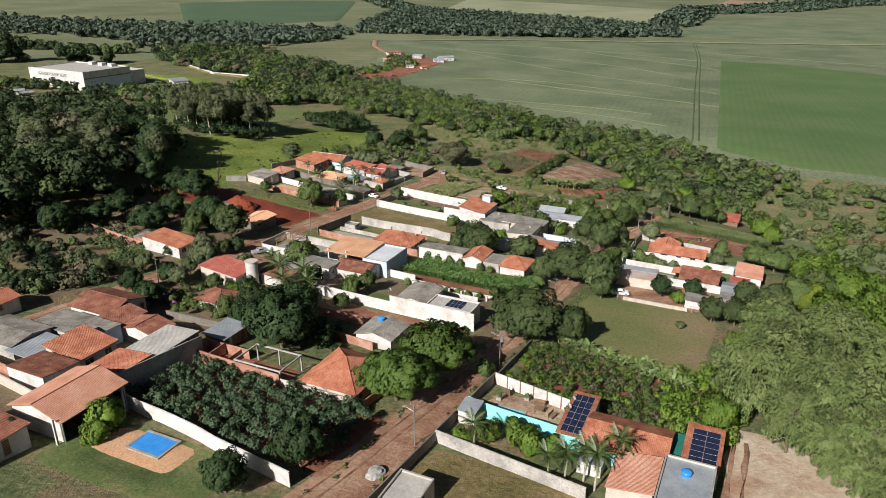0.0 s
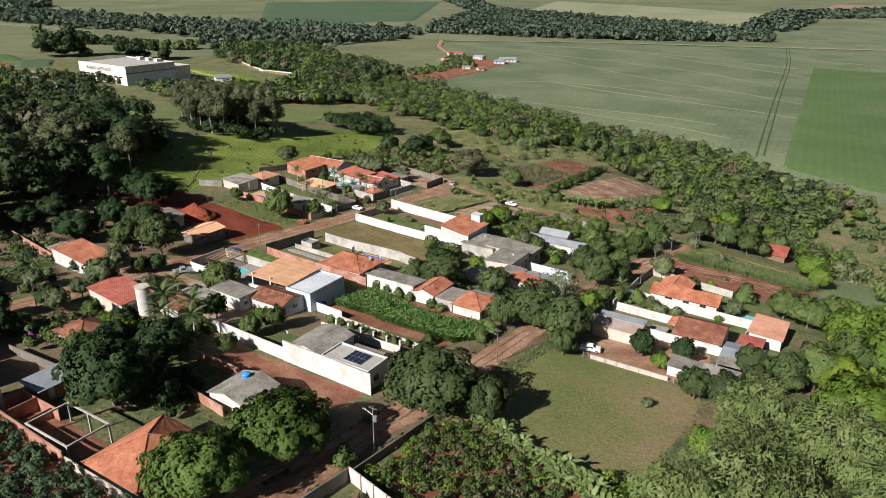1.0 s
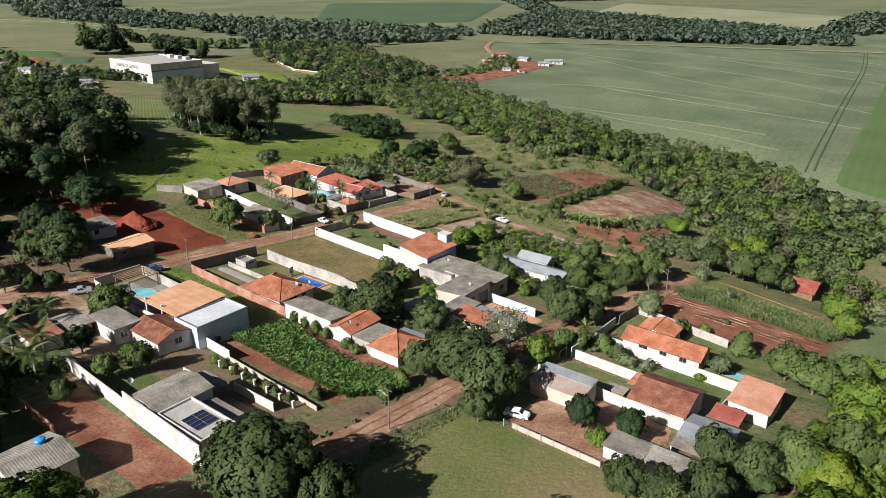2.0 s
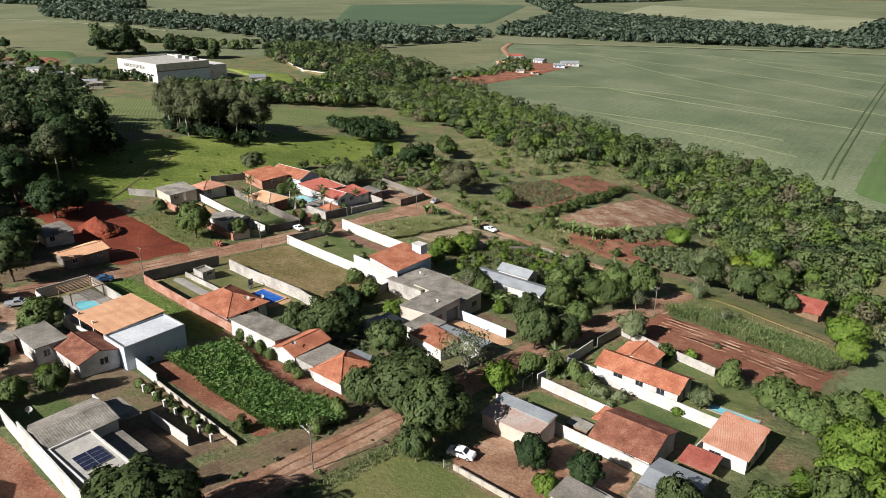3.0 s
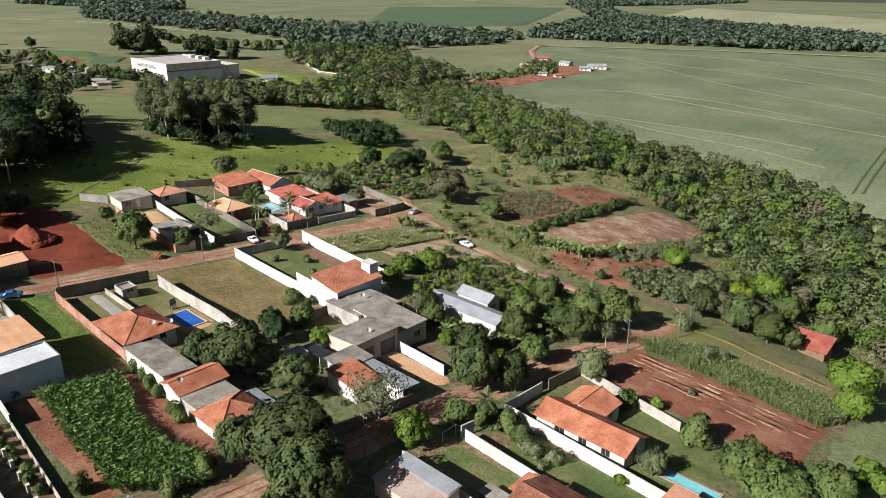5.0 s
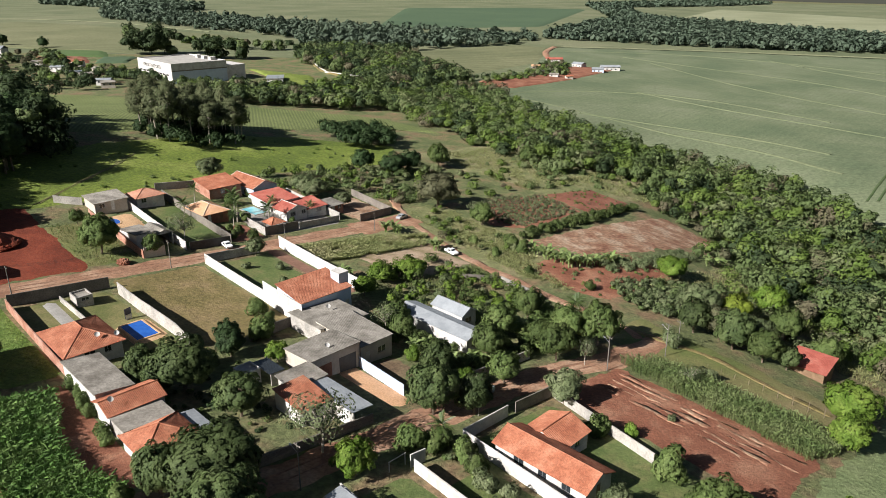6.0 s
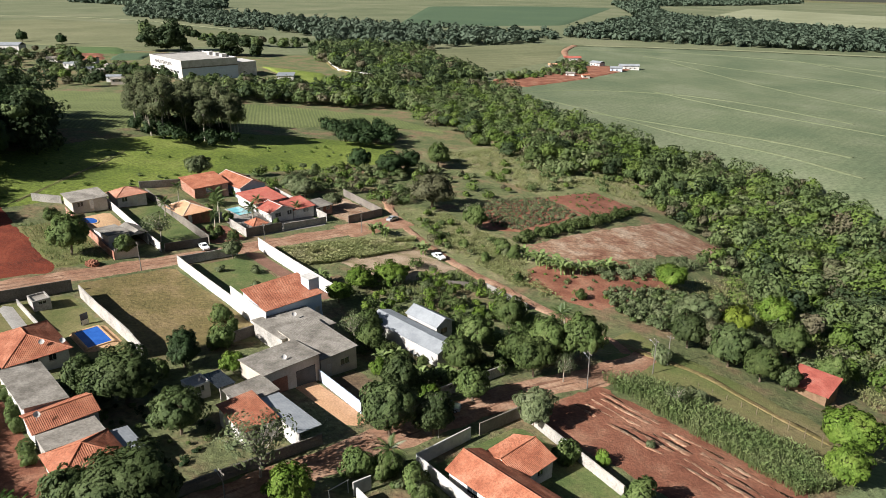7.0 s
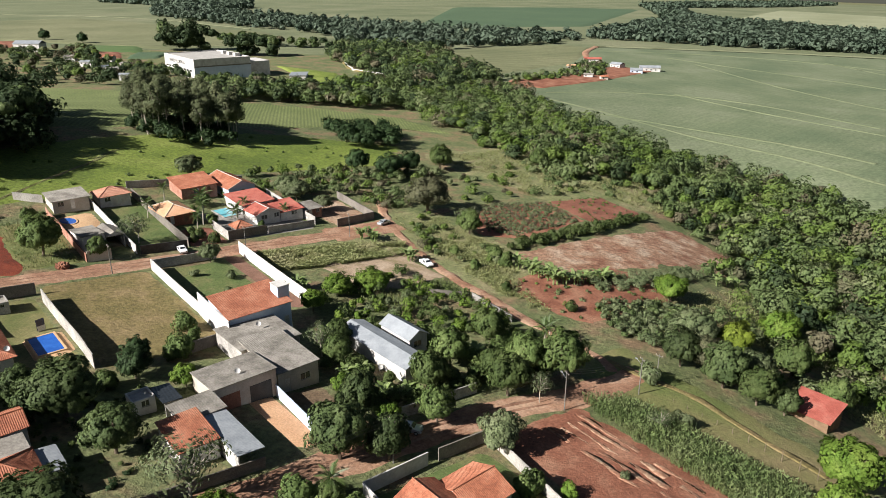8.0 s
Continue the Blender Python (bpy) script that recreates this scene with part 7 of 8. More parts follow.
def blades(name, label, poly, gap, tall, per, width, mat, seed, lean=0.35, keep=1.0, rows=None, category="grass", patchy=0.0):
    """Grass or maize: upright bent blades scattered or in rows over a patch of the grid."""
    rng = np.random.default_rng(seed)
    poly = np.array(poly, float)
    lo, hi = poly.min(0), poly.max(0)
    gx, gy = np.meshgrid(np.arange(lo[0], hi[0], gap), np.arange(lo[1], hi[1], rows or gap))
    jit = np.array([gap * 0.5, (rows or gap) * (0.5 if rows is None else 0.12)])
    p = np.c_[gx.ravel(), gy.ravel()] + rng.uniform(-1, 1, (gx.size, 2)) * jit
    p = p[inside(p[:, 0], p[:, 1], poly)]
    p = p[rng.random(len(p)) < keep]
    if patchy:
        p = p[[noise.noise(Vector((q[0] * 0.16, q[1] * 0.16, seed))) + 0.5 * noise.noise(Vector((q[0] * 0.6, q[1] * 0.6, seed))) > patchy - 0.3 for q in p]]
    p = np.repeat(p, per, 0) + rng.normal(size=(len(p) * per, 2)) * 0.12
    N = len(p)
    x, y = UNIT * (p[:, 0] * CA - p[:, 1] * SA), UNIT * (p[:, 0] * SA + p[:, 1] * CA)
    z = height(x, y)
    h = rng.uniform(*tall, N) * UNIT
    width = width * UNIT
    ang = rng.uniform(0, 6.28, N)
    out = np.c_[np.cos(ang), np.sin(ang)]
    side = np.c_[-out[:, 1], out[:, 0]] * width
    ln = (h * lean * rng.uniform(0.4, 1.5, N))[:, None]
    b = np.c_[x, y]
    v0 = np.c_[b - side * 0.5, z]
    v1 = np.c_[b + side * 0.5, z]
    m = b + out * ln * 0.4
    v2, v3 = np.c_[m + side, z + h * 0.75], np.c_[m - side, z + h * 0.75]
    tip = b + out * ln * 0.95
    v4, v5 = np.c_[tip + side * 0.3, z + h * rng.uniform(0.6, 1.0, N)], np.c_[tip - side * 0.3, z + h * 0.8]
    V = np.stack([v0, v1, v2, v3, v4, v5], 1).reshape(-1, 3)
    i = np.arange(N)[:, None] * 6
    f = np.vstack([i + [0, 1, 2, 3], i + [3, 2, 4, 5]])
    me = raw_mesh(name, V, f, mat)
    return tagged(new(name, me), label, category, kind="stuff")


blades("maize", "rows of green maize plants", [(-90, 166.3), (-88.5, 179), (-83.5, 177.6), (-74, 174.8), (-64, 174), (-56, 177), (-50.5, 174.5), (-57, 164.5), (-63, 165), (-75, 165.3)], 0.4, (1.2, 2.6), 24, 0.026, M_MAIZE, 60, 0.5, rows=0.95, category="maize")
blades("tall_grass", "tall pale grass beside the earth lane", [(-174, 126), (-166, 137.5), (-160, 137.2), (-149, 131), (-151, 126), (-162, 121)], 0.6, (0.6, 1.9), 10, 0.03, M_CANE, 66, 0.6, keep=0.85, patchy=0.1)
blades("tall_grass", "tall dry grass between the lane and the bananas", [(-121, 309), (-112, 303.5), (-92, 298.5), (-73, 296), (-68, 299), (-82, 304), (-90, 311), (-97, 318), (-108, 322), (-118, 321)], 0.62, (0.4, 1.5), 9, 0.032, M_PALEGRASS, 67, 0.7, keep=0.8, patchy=0.2)
blades("cane", "tall row of maize beside the vegetable plot", [(-37, 272), (-33, 280), (-20, 280.5), (0, 281.5), (6, 276), (3, 267), (-9, 268.5), (-25, 270)], 0.42, (0.9, 2.9), 20, 0.02, M_CANE, 61, 0.26, keep=0.85, rows=1.1, category="maize")
blades("tall_grass", "tall pale grass along the lane", [(-135, 258), (-122, 257), (-119, 270), (-117, 292), (-124, 299), (-131, 282)], 0.42, (0.5, 1.6), 11, 0.03, M_PALEGRASS, 62, 0.7, patchy=0.05)
blades("tall_grass", "rough grass along the lane", [(-146, 311), (-122, 303), (-82, 296.5), (-70, 299), (-86, 306), (-100, 318), (-112, 322), (-138, 326)], 0.7, (0.2, 0.8), 8, 0.04, M_PALEGRASS, 63, 0.8, keep=0.85, patchy=0.25)
blades("tall_grass", "rough grass on the straw lot", [(-99, 266), (-90, 264), (-84, 290), (-97, 292)], 0.7, (0.4, 1.1), 4, 0.06, M_GRASS, 64, keep=0.7)
blades("tall_grass", "rough grass in the valley", [(-206, 380), (-140, 372), (-134, 400), (-110, 404), (-108, 440), (-150, 450), (-200, 430)], 1.0, (0.3, 1.2), 8, 0.06, M_PALEGRASS, 65, 0.8, patchy=0.2)
blades("tall_grass", "pale rough grass among the slope bushes", [(-60, 318), (-34, 308), (-24, 320), (-4, 324), (20, 300), (40, 330), (-8, 372), (-56, 374), (-62, 345)], 1.0, (0.3, 1.2), 8, 0.05, M_PALEGRASS, 67, 0.8, keep=0.9, patchy=0.15)
blades("tall_grass", "tall green grass between walls", [(-135, 174), (-96, 172.5), (-95, 182), (-135, 182.5)], 0.7, (0.15, 0.4), 4, 0.05, M_TALLGREEN, 66)
blades("tall_grass", "weeds along the edge of the clearing", [(-42, 112), (-39, 134), (-38, 176), (-41, 176), (-42.5, 134)], 0.6, (0.3, 0.8), 4, 0.05, M_GRASS, 68, keep=0.7)
blades("tall_grass", "weeds on the lot beside the red earth", [(-178, 206), (-147, 206), (-147, 218), (-178, 218)], 0.7, (0.3, 0.9), 4, 0.05, M_GRASS, 69, keep=0.7)


def banana_mesh(variant):
    rng = random.Random(variant + 3)
    V, Fc = [], []
    for i in range(11):
        ang = i * 2.4 + rng.uniform(-0.3, 0.3)
        L, up = rng.uniform(1.3, 2.1), rng.uniform(0.8, 1.7)
        d = Vector((math.cos(ang), math.sin(ang), 0))
        s = Vector((-d.y, d.x, 0))
        base = Vector((0, 0, 0.9 + rng.uniform(-0.3, 0.4)))
        k0 = len(V)
        for j in range(6):
            f = j / 5
            c = base + d * (L * f) + Vector((0, 0, up * 2.1 * f - 1.2 * f * f * up - 0.35 * f * f))
            w = 0.27 * math.sin(math.pi * min(1, 0.12 + f * 0.86))
            V += [c - s * w + Vector((0, 0, 0.1 * w)), c, c + s * w + Vector((0, 0, 0.1 * w))]
        for j in range(5):
            k = k0 + j * 3
            Fc += [(k, k + 1, k + 4, k + 3), (k + 1, k + 2, k + 5, k + 4)]
    return raw_mesh("leaf_crown", np.array([tuple(v) for v in V]), np.array(Fc), M_BANANA)


BAN = [banana_mesh(k) for k in range(4)]
stem = tube(bmesh.new(), (0, 0, -0.3), (0.05, 0, 1.25), 0.16, 0.1, 8)
STEM = bpy.data.meshes.new("stem")
stem.to_mesh(STEM)
stem.free()
STEM.materials.append(M_BANANA)
bn = random.Random(8)


def bananas(p, q, n, spread, size=(0.9, 1.4)):
    for i in range(n):
        f = (i + 0.5) / n
        a, b = p[0] + (q[0] - p[0]) * f + bn.uniform(-spread, spread), p[1] + (q[1] - p[1]) * f + bn.uniform(-spread, spread)
        e = new("banana_plant")
        x, y = xy(a, b)
        s = bn.uniform(*size) * UNIT
        e.matrix_world = pose(x, y, ground_at(a, b), 0, 0, bn.uniform(0, 360)) @ Matrix.Diagonal((s, s, s, 1))
        tagged(e, "banana plant with broad arching leaves", "banana plant", "banana plants")
        new("stem", STEM).parent = e
        new("leaf_crown", BAN[i % 4]).parent = e


trees("round_dark", [(-55.5, 69.5, 4.6, 5), (-61, 59.5, 3.8, 3.6), (-97, 54, 2.4, 2.4)])
woods("plot_edge_bushes", "bushes at the end of the harvested plot", [(-106, 404), (-96, 401), (-80, 398), (-66, 366), (-60, 374), (-60, 405), (-80, 425), (-105, 446), (-118, 420)], 5.2, (2.2, 4.4), (1.2, 4.0), 200, 0.8, MIXED, 84, grid=True)
woods("soil_weeds", "low weeds on the bare reddish soil", [(-88, 301), (-62, 301), (-58, 330), (-66, 340), (-74, 326), (-84, 312)], 3.0, (0.4, 1.1), (0.1, 0.5), 60, 0.35, SHRUBBY, 85, grid=True, keep=0.5, category="weeds")
woods("soil_weeds", "low weeds on the red tilled plot", [(-134, 372), (-112, 374), (-110, 396), (-130, 398)], 2.2, (0.4, 1.0), (0.1, 0.3), 40, 0.35, SHRUBBY, 86, grid=True, keep=0.5, category="weeds")
woods("lane_bushes", "green bushes along the lane", [(-146, 318), (-134, 309), (-112, 301), (-110, 304), (-132, 315), (-142, 324)], 3.2, (0.9, 2.0), (0.5, 1.3), 200, 0.45, ((W_BRIGHT, 0.6), (M_FOREST, 0.4)), 87, grid=True, keep=0.9, category="bushes")
woods("pasture_tufts", "scattered weeds and tufts on the pasture", [(-97, 252), (-85, 275), (-70, 331), (-54, 367), (-50, 420), (-89, 410), (-122, 345), (-129, 305), (-150, 290)], 5.0, (0.4, 1.3), (0.1, 0.5), 60, 0.5, ((W_BRIGHT, 0.6), (M_FOREST, 0.4)), 88, keep=0.12, category="weeds")
woods("garden_weeds", "dark weeds and seedlings under the garden trees", [(-92, 192), (-80, 190), (-68, 192), (-57, 196), (-57, 205), (-72, 206), (-90, 212)], 2.0, (0.4, 1.1), (0.1, 0.5), 70, 0.3, ((M_LEAF_M, 0.5), (M_LEAF_D, 0.5)), 96, grid=True, keep=0.6, category="weeds")
woods("garden_strip", "garden plants and shrubs along the white wall", [(-36, 218), (-22, 214), (-20, 218), (-35, 222)], 2.4, (0.5, 1.2), (0.3, 0.9), 120, 0.35, ((M_LEAF_M, 0.5), (M_LEAF_G, 0.5)), 90, grid=True, keep=0.7, category="shrubs")
trees("round_dark", [(-188, 147, 5.0, 3.8), (-136, 112, 3.4, 3.6), (-197, 190, 5.2, 5), (-189, 195, 4.0, 4), (-134, 122, 3.0, 3.2), (-100, 110, 3.4, 3.6), (-104, 142, 3.0, 3.2)])
trees("round_dark", [(-104, 117.5, 3.6, 3.8), (-95.5, 121.5, 3.0, 3.2), (-110, 124, 3.2, 3.4), (-88.5, 110, 3.4, 3.4), (-79, 109.5, 3.0, 3.2), (-101, 128, 2.8, 3), (-126, 108, 3.6, 3.6)])
trees("grey", [(-147, 126, 2.8, 2.6), (-152, 117, 3.4, 3), (-131, 122, 3.2, 3), (-135, 130, 2.8, 2.8), (-126, 142, 3.0, 3), (-112, 126, 2.6, 2.6), (-143, 144.5, 3.8, 4.2)])
trees("round", [(-106, 112, 3.4, 3.4), (-98, 124, 3.2, 3.2), (-121, 124, 2.8, 2.8), (-140, 149, 2.6, 3), (-168, 172, 4.6, 5), (-147.5, 222.5, 3.2, 3.6), (-160, 159, 4.2, 4.8)])
trees("shrub", [(-98, 303, 1.7, 1.5), (-83, 299.5, 1.6, 1.4), (-110, 306, 1.6, 1.4), (-101, 313.5, 2.6, 2.2), (-96, 312.5, 2.4, 2.0), (-66, 304.5, 1.6, 1.3), (-40.5, 215.8, 2.6, 2.2), (-37.6, 218.6, 2.4, 2.2), (-32.5, 220, 2.3, 2.2), (-29, 218.6, 2.0, 1.8)])
trees("olive", [(-79, 197, 6.8, 5.4), (-84.5, 192.5, 4.0, 4), (-65, 200, 5.0, 4.4), (-36, 304, 5.0, 5), (-26.5, 304.5, 5.6, 5.4), (-14.8, 307.3, 3.2, 3.6), (0.5, 189.5, 4.2, 4.2), (7, 187, 5.0, 4.6), (-147.5, 161, 6.4, 8), (-52.5, 181, 4.4, 5)])
trees("tall_dark", [(-210, 188, 5.4, 7), (-204, 184, 5.6, 7)])
trees("shrub", [(-52.5, 147, 1.8, 1.6), (-52, 170, 1.6, 1.5), (-53, 176, 2.0, 1.8), (-150, 247, 1.5, 1.4), (-147.6, 252, 1.6, 1.6), (-162, 258, 1.8, 2), (-152, 268, 1.6, 1.8), (-171, 256, 1.6, 1.6), (-178, 262, 2.2, 2.2), (-183, 272, 2.0, 2.2)])
woods("verge_weeds", "low weeds along the edges of the street", [(-51.5, 64), (-49.5, 64), (-49, 130), (-49.8, 180), (-51, 180), (-51, 130)], 1.6, (0.3, 0.8), (0.05, 0.3), 60, 0.3, SHRUBBY, 91, grid=True, keep=0.5, category="weeds")
woods("verge_weeds", "low weeds along the street wall", [(-44, 64), (-42, 64), (-41.8, 110), (-42, 176), (-43, 176), (-43.4, 110)], 1.6, (0.3, 0.8), (0.05, 0.3), 60, 0.3, SHRUBBY, 92, grid=True, keep=0.5, category="weeds")
woods("garden_thicket", "dense garden shrubs and young trees", [(-80, 238), (-66, 237), (-50, 238), (-50, 262), (-57, 262), (-57, 246), (-80, 246)], 3.0, (1.2, 2.8), (0.6, 2.4), 260, 0.45, M_LEAF_M, 57, grid=True, keep=0.8, category="shrubs")
woods("garden_thicket", "shrubs and young trees behind the barn", [(-62, 263), (-48, 258), (-46, 280), (-64, 284)], 3.0, (1.2, 2.8), (0.6, 2.4), 260, 0.45, M_LEAF_M, 58, grid=True, keep=0.8, category="shrubs")
bananas((-36, 139), (-19, 132), 26, 1.2, (0.75, 1.15))
bananas((-19, 132), (-9, 127), 28, 2.2, (0.8, 1.25))
bananas((-95, 315), (-79, 315), 18, 1.4, (1.2, 1.8))
bananas((-79, 315), (-74, 331), 14, 1.3, (1.1, 1.6))
bananas((-63, 366), (-60, 376), 6, 1.5)
bananas((-67, 240), (-64, 243), 5, 1.0, (1.0, 1.5))
bananas((-134, 291), (-128, 292), 6, 1.2, (1.2, 1.6))
bananas((-113.5, 291), (-111.5, 292), 4, 0.7, (1.2, 1.7))
bananas((-99, 118), (-92, 114), 6, 1.2)
bananas((-180, 168), (-174, 174), 6, 1.5)
bananas((-112, 254), (-108, 257), 4, 1.0)
bananas((-66, 262), (-60, 268), 8, 1.5)
bananas((-84, 246), (-80, 250), 5, 1.0)
bananas((-57, 243), (-53, 247), 5, 1.2)
bananas((-24, 271), (-22, 273), 3, 0.8, (0.6, 0.9))


def frond_mesh():
    V, Fc = [], []
    L = 3.0
    for side in (1, -1):
        for j in range(24):
            f = 0.08 + 0.9 * j / 23
            c = Vector((L * f, 0, 0.9 * f - 2.1 * f * f))
            ln = 0.85 * math.sin(math.pi * (0.15 + 0.8 * f)) + 0.15
            e = c + Vector((ln * 0.55, side * ln * 0.75, -ln * 0.35))
            k = len(V)
            V += [c, c + Vector((0.11, 0, 0)), e]
            Fc.append((k, k + 1, k + 2, k + 2))
    v = np.array([tuple(p) for p in V])
    f = np.array([q[:3] for q in Fc])
    return raw_mesh("frond", v, f, M_PALM)


FROND = frond_mesh()
PTRUNK = trunk_mesh("trunk", 10.9, 0.2, [], M_BARKP, random.Random(2), 0.4)


def palm(a, b, h, s=1.0):
    e = thing("palm_tree", a, b, "slender palm with feathery drooping fronds", "palm tree", "palms")
    t = new("trunk", PTRUNK)
    t.parent = e
    t.matrix_basis = Matrix.Diagonal((s, s, h / 6.0, 1))
    top = h * 1.0
    for i in range(17):
        f = new("frond", FROND)
        f.parent = e
        f.matrix_basis = pose(0, 0, top - 0.15, 0, -62 + 92 * ((i * 5) % 17) / 17, i * 137.5) @ Matrix.Diagonal((s, s, s, 1))


for p in ((-106, 131, 8.5, 1.3), (-101, 134, 7.5, 1.25), (-117, 142, 6, 1.0), (-103, 128, 6.5, 1.2), (-98, 131, 6, 1.1), (-183, 252, 5, 0.8), (-169, 258, 6.5, 1.1), (-157, 263, 5.5, 1.0), (-172, 243, 4.5, 0.9), (-162, 255, 6.5, 1.0), (-159, 252, 4, 0.7), (-35.3, 86.8, 5, 0.9), (-20, 85, 5.5, 0.9), (-17.5, 86.5, 6, 0.9), (-15.5, 85, 6.4, 0.9),
          (-22.5, 84.5, 4.5, 0.8), (-13.5, 90.8, 6.5, 0.9), (-37, 219, 5, 0.8), (-166, 270, 4, 0.7), (-158, 279, 4, 0.7), (-56, 283, 5, 0.9), (-58, 287, 4, 0.8)):
    palm(*p)

# ---------------- street furniture, vehicles, far buildings ----------------


def power_pole(a, b, label, h=8.0, transformer=False, lamp=True, turn=0):
    e = thing("power_pole", a, b, label, "power pole", "power poles", turn=turn)
    part("shaft", tube(bmesh.new(), (0, 0, -0.6), (0, 0, h), 0.12, 0.075, 10), M_POLE, e)
    part("crossarm", boxes((-0.75, 0.75, -0.045, 0.045, h - 0.48, h - 0.37)), M_POLE, e)
    for x in (-0.66, 0.0, 0.66):
        part("insulator", tube(bmesh.new(), (x, 0, h - 0.355), (x, 0, h - 0.15), 0.05, 0.035, 8), M_CREAM, e)
    if lamp:
        arm = part("lamp_arm", tube(bmesh.new(), (0, 0, h - 1.6), (-1.5, 0, h - 1.1), 0.03, 0.03, 6), M_METAL, e)
        part("lamp_head", boxes((-2.0, -1.45, -0.12, 0.12, h - 1.14, h - 1.0)), M_METAL, arm)
    if transformer:
        part("transformer", tube(bmesh.new(), (0.4, 0, h - 2.6), (0.4, 0, h - 1.7), 0.32, 0.32, 14), M_METAL, e)
    return e


poles = [(-43.9, 83.5), (-43.4, 120.5), (-44.0, 162.4), (-42.0, 196), (-40.8, 232), (-36.8, 267), (-33.0, 284.4)]
for i, (a, b) in enumerate(poles):
    power_pole(a, b, "concrete power pole with crossarm and lamp" if i != 1 else "concrete power pole carrying a transformer", transformer=(i == 1), turn=0 if i < 5 else -20)
upper = [(-135.8, 120), (-142.5, 152), (-135.8, 186), (-136.8, 222), (-137.2, 256), (-136, 288)]
for a, b in upper:
    power_pole(a, b, "concrete power pole on the upper street", 7.5, lamp=False)
power_pole(-33.5, 291, "concrete power pole beside the lane", 7.0, lamp=False)


def wire(p, q, h0, h1, off):
    (a0, b0), (a1, b1) = p, q
    z0, z1 = ground_at(a0, b0) + h0 * UNIT, ground_at(a1, b1) + h1 * UNIT
    bm = bmesh.new()
    last = None
    for k in range(9):
        f = k / 8
        x, y = xy(a0 + (a1 - a0) * f + off, b0 + (b1 - b0) * f)
        z = z0 + (z1 - z0) * f - 0.6 * 4 * f * (1 - f)
        ring = [bm.verts.new((x + dx * CA, y + dx * SA, z + dz)) for dx, dz in ((-0.014, 0), (0, 0.014), (0.014, 0), (0, -0.014))]
        if last is not None:
            for i in range(4):
                bm.faces.new((last[i], last[(i + 1) % 4], ring[(i + 1) % 4], ring[i]))
        last = ring
    me = bpy.data.meshes.new("power_line")
    bm.to_mesh(me)
    bm.free()
    me.materials.append(M_IRON)
    tagged(new("power_line", me), "thin dark power line sagging between poles", "power line", "power lines")


for line, h in ((poles, 7.85), (upper, 7.35)):
    for p, q in zip(line, line[1:]):
        for off in (-0.8, 0.0, 0.8):
            wire(p, q, h, h, off)


def car(a, b, turn, paint, label, pickup=False):
    """A saloon car along its own x axis."""
    e = thing("car", a, b, label, "car", turn=turn, lift=0.15, scale=0.82)
    prof = [(-2.05, 0.35), (-2.1, 0.75), (-1.95, 0.95), (-1.25, 1.0), (-0.75, 1.42), (0.45, 1.44), (1.05, 1.0), (1.9, 0.86), (2.1, 0.65), (2.08, 0.35)]
    if pickup:
        prof = [(-2.3, 0.4), (-2.3, 1.0), (-0.7, 1.0), (-0.55, 1.5), (0.5, 1.52), (1.1, 1.08), (2.05, 0.98), (2.25, 0.7), (2.2, 0.4)]
    bm = bmesh.new()
    rows = []
    for y, k in ((-0.82, 0.0), (-0.74, 1.0), (0.74, 1.0), (0.82, 0.0)):
        rows.append([bm.verts.new((x * (0.985 if k == 0 else 1), y * (0.88 if z > 1.2 else 1), z if k or z < 0.9 else z - 0.08)) for x, z in prof])
    for r in range(3):
        for i in range(len(prof)):
            bm.faces.new((rows[r][i], rows[r][(i + 1) % len(prof)], rows[r + 1][(i + 1) % len(prof)], rows[r + 1][i]))
    bm.faces.new(rows[0][::-1])
    bm.faces.new(rows[3])
    bmesh.ops.recalc_face_normals(bm, faces=bm.faces)
    body = part("body", bm, paint, e)
    i0 = 3 if pickup else 4
    (xa, za), (xb, zb), (xc, zc), (xd, zd) = prof[i0 - 1], prof[i0], prof[i0 + 1], prof[i0 + 2] if not pickup else prof[i0 + 2]
    if pickup:
        (xa, za), (xb, zb), (xc, zc), (xd, zd) = prof[2], prof[3], prof[4], prof[5]

    def pane(name, pts):
        bm = bmesh.new()
        bm.faces.new([bm.verts.new(p) for p in pts])
        part(name, bm, M_GLASS, body)

    n = 0.012
    pane("windscreen", [(xc + 0.05 + n, -0.58, zc - 0.04), (xc + 0.05 + n, 0.58, zc - 0.04), (xd - 0.05, 0.66, zd + 0.07), (xd - 0.05, -0.66, zd + 0.07)])
    pane("rear_window", [(xb - 0.04, 0.58, zb - 0.03), (xb - 0.04, -0.58, zb - 0.03), (xa + 0.06, -0.62, za + 0.08), (xa + 0.06, 0.62, za + 0.08)])
    for s in (-1, 1):
        pane("side_window", [(xa + 0.25, s * 0.825, 0.98), (xd - 0.2, s * 0.825, 0.98), (xc - 0.05, s * 0.735, zc - 0.12), (xb + 0.1, s * 0.735, zb - 0.12)])
        part("headlight", boxes((2.02, 2.1, s * 0.6 - 0.14, s * 0.6 + 0.14, 0.6, 0.74)), M_GLASS, body)
        for x in (-1.3, 1.3):
            w = part("wheel", tube(bmesh.new(), (x, s * 0.68, 0.3), (x, s * 0.85, 0.3), 0.32, 0.32, 18), M_RUBBER, e)
            part("rim", tube(bmesh.new(), (x, s * 0.853, 0.3), (x, s * 0.86, 0.3), 0.2, 0.18, 14), M_METAL, w)
    return e


car(-31.0, 181.3, 15, M_CARW, "white saloon car parked in the yard")
car(-46.4, 239.4, 35, M_CARS, "silver car parked in tree shade")
car(-107.5, 293.6, -10, M_CARW, "white pickup parked beside the lane", True)
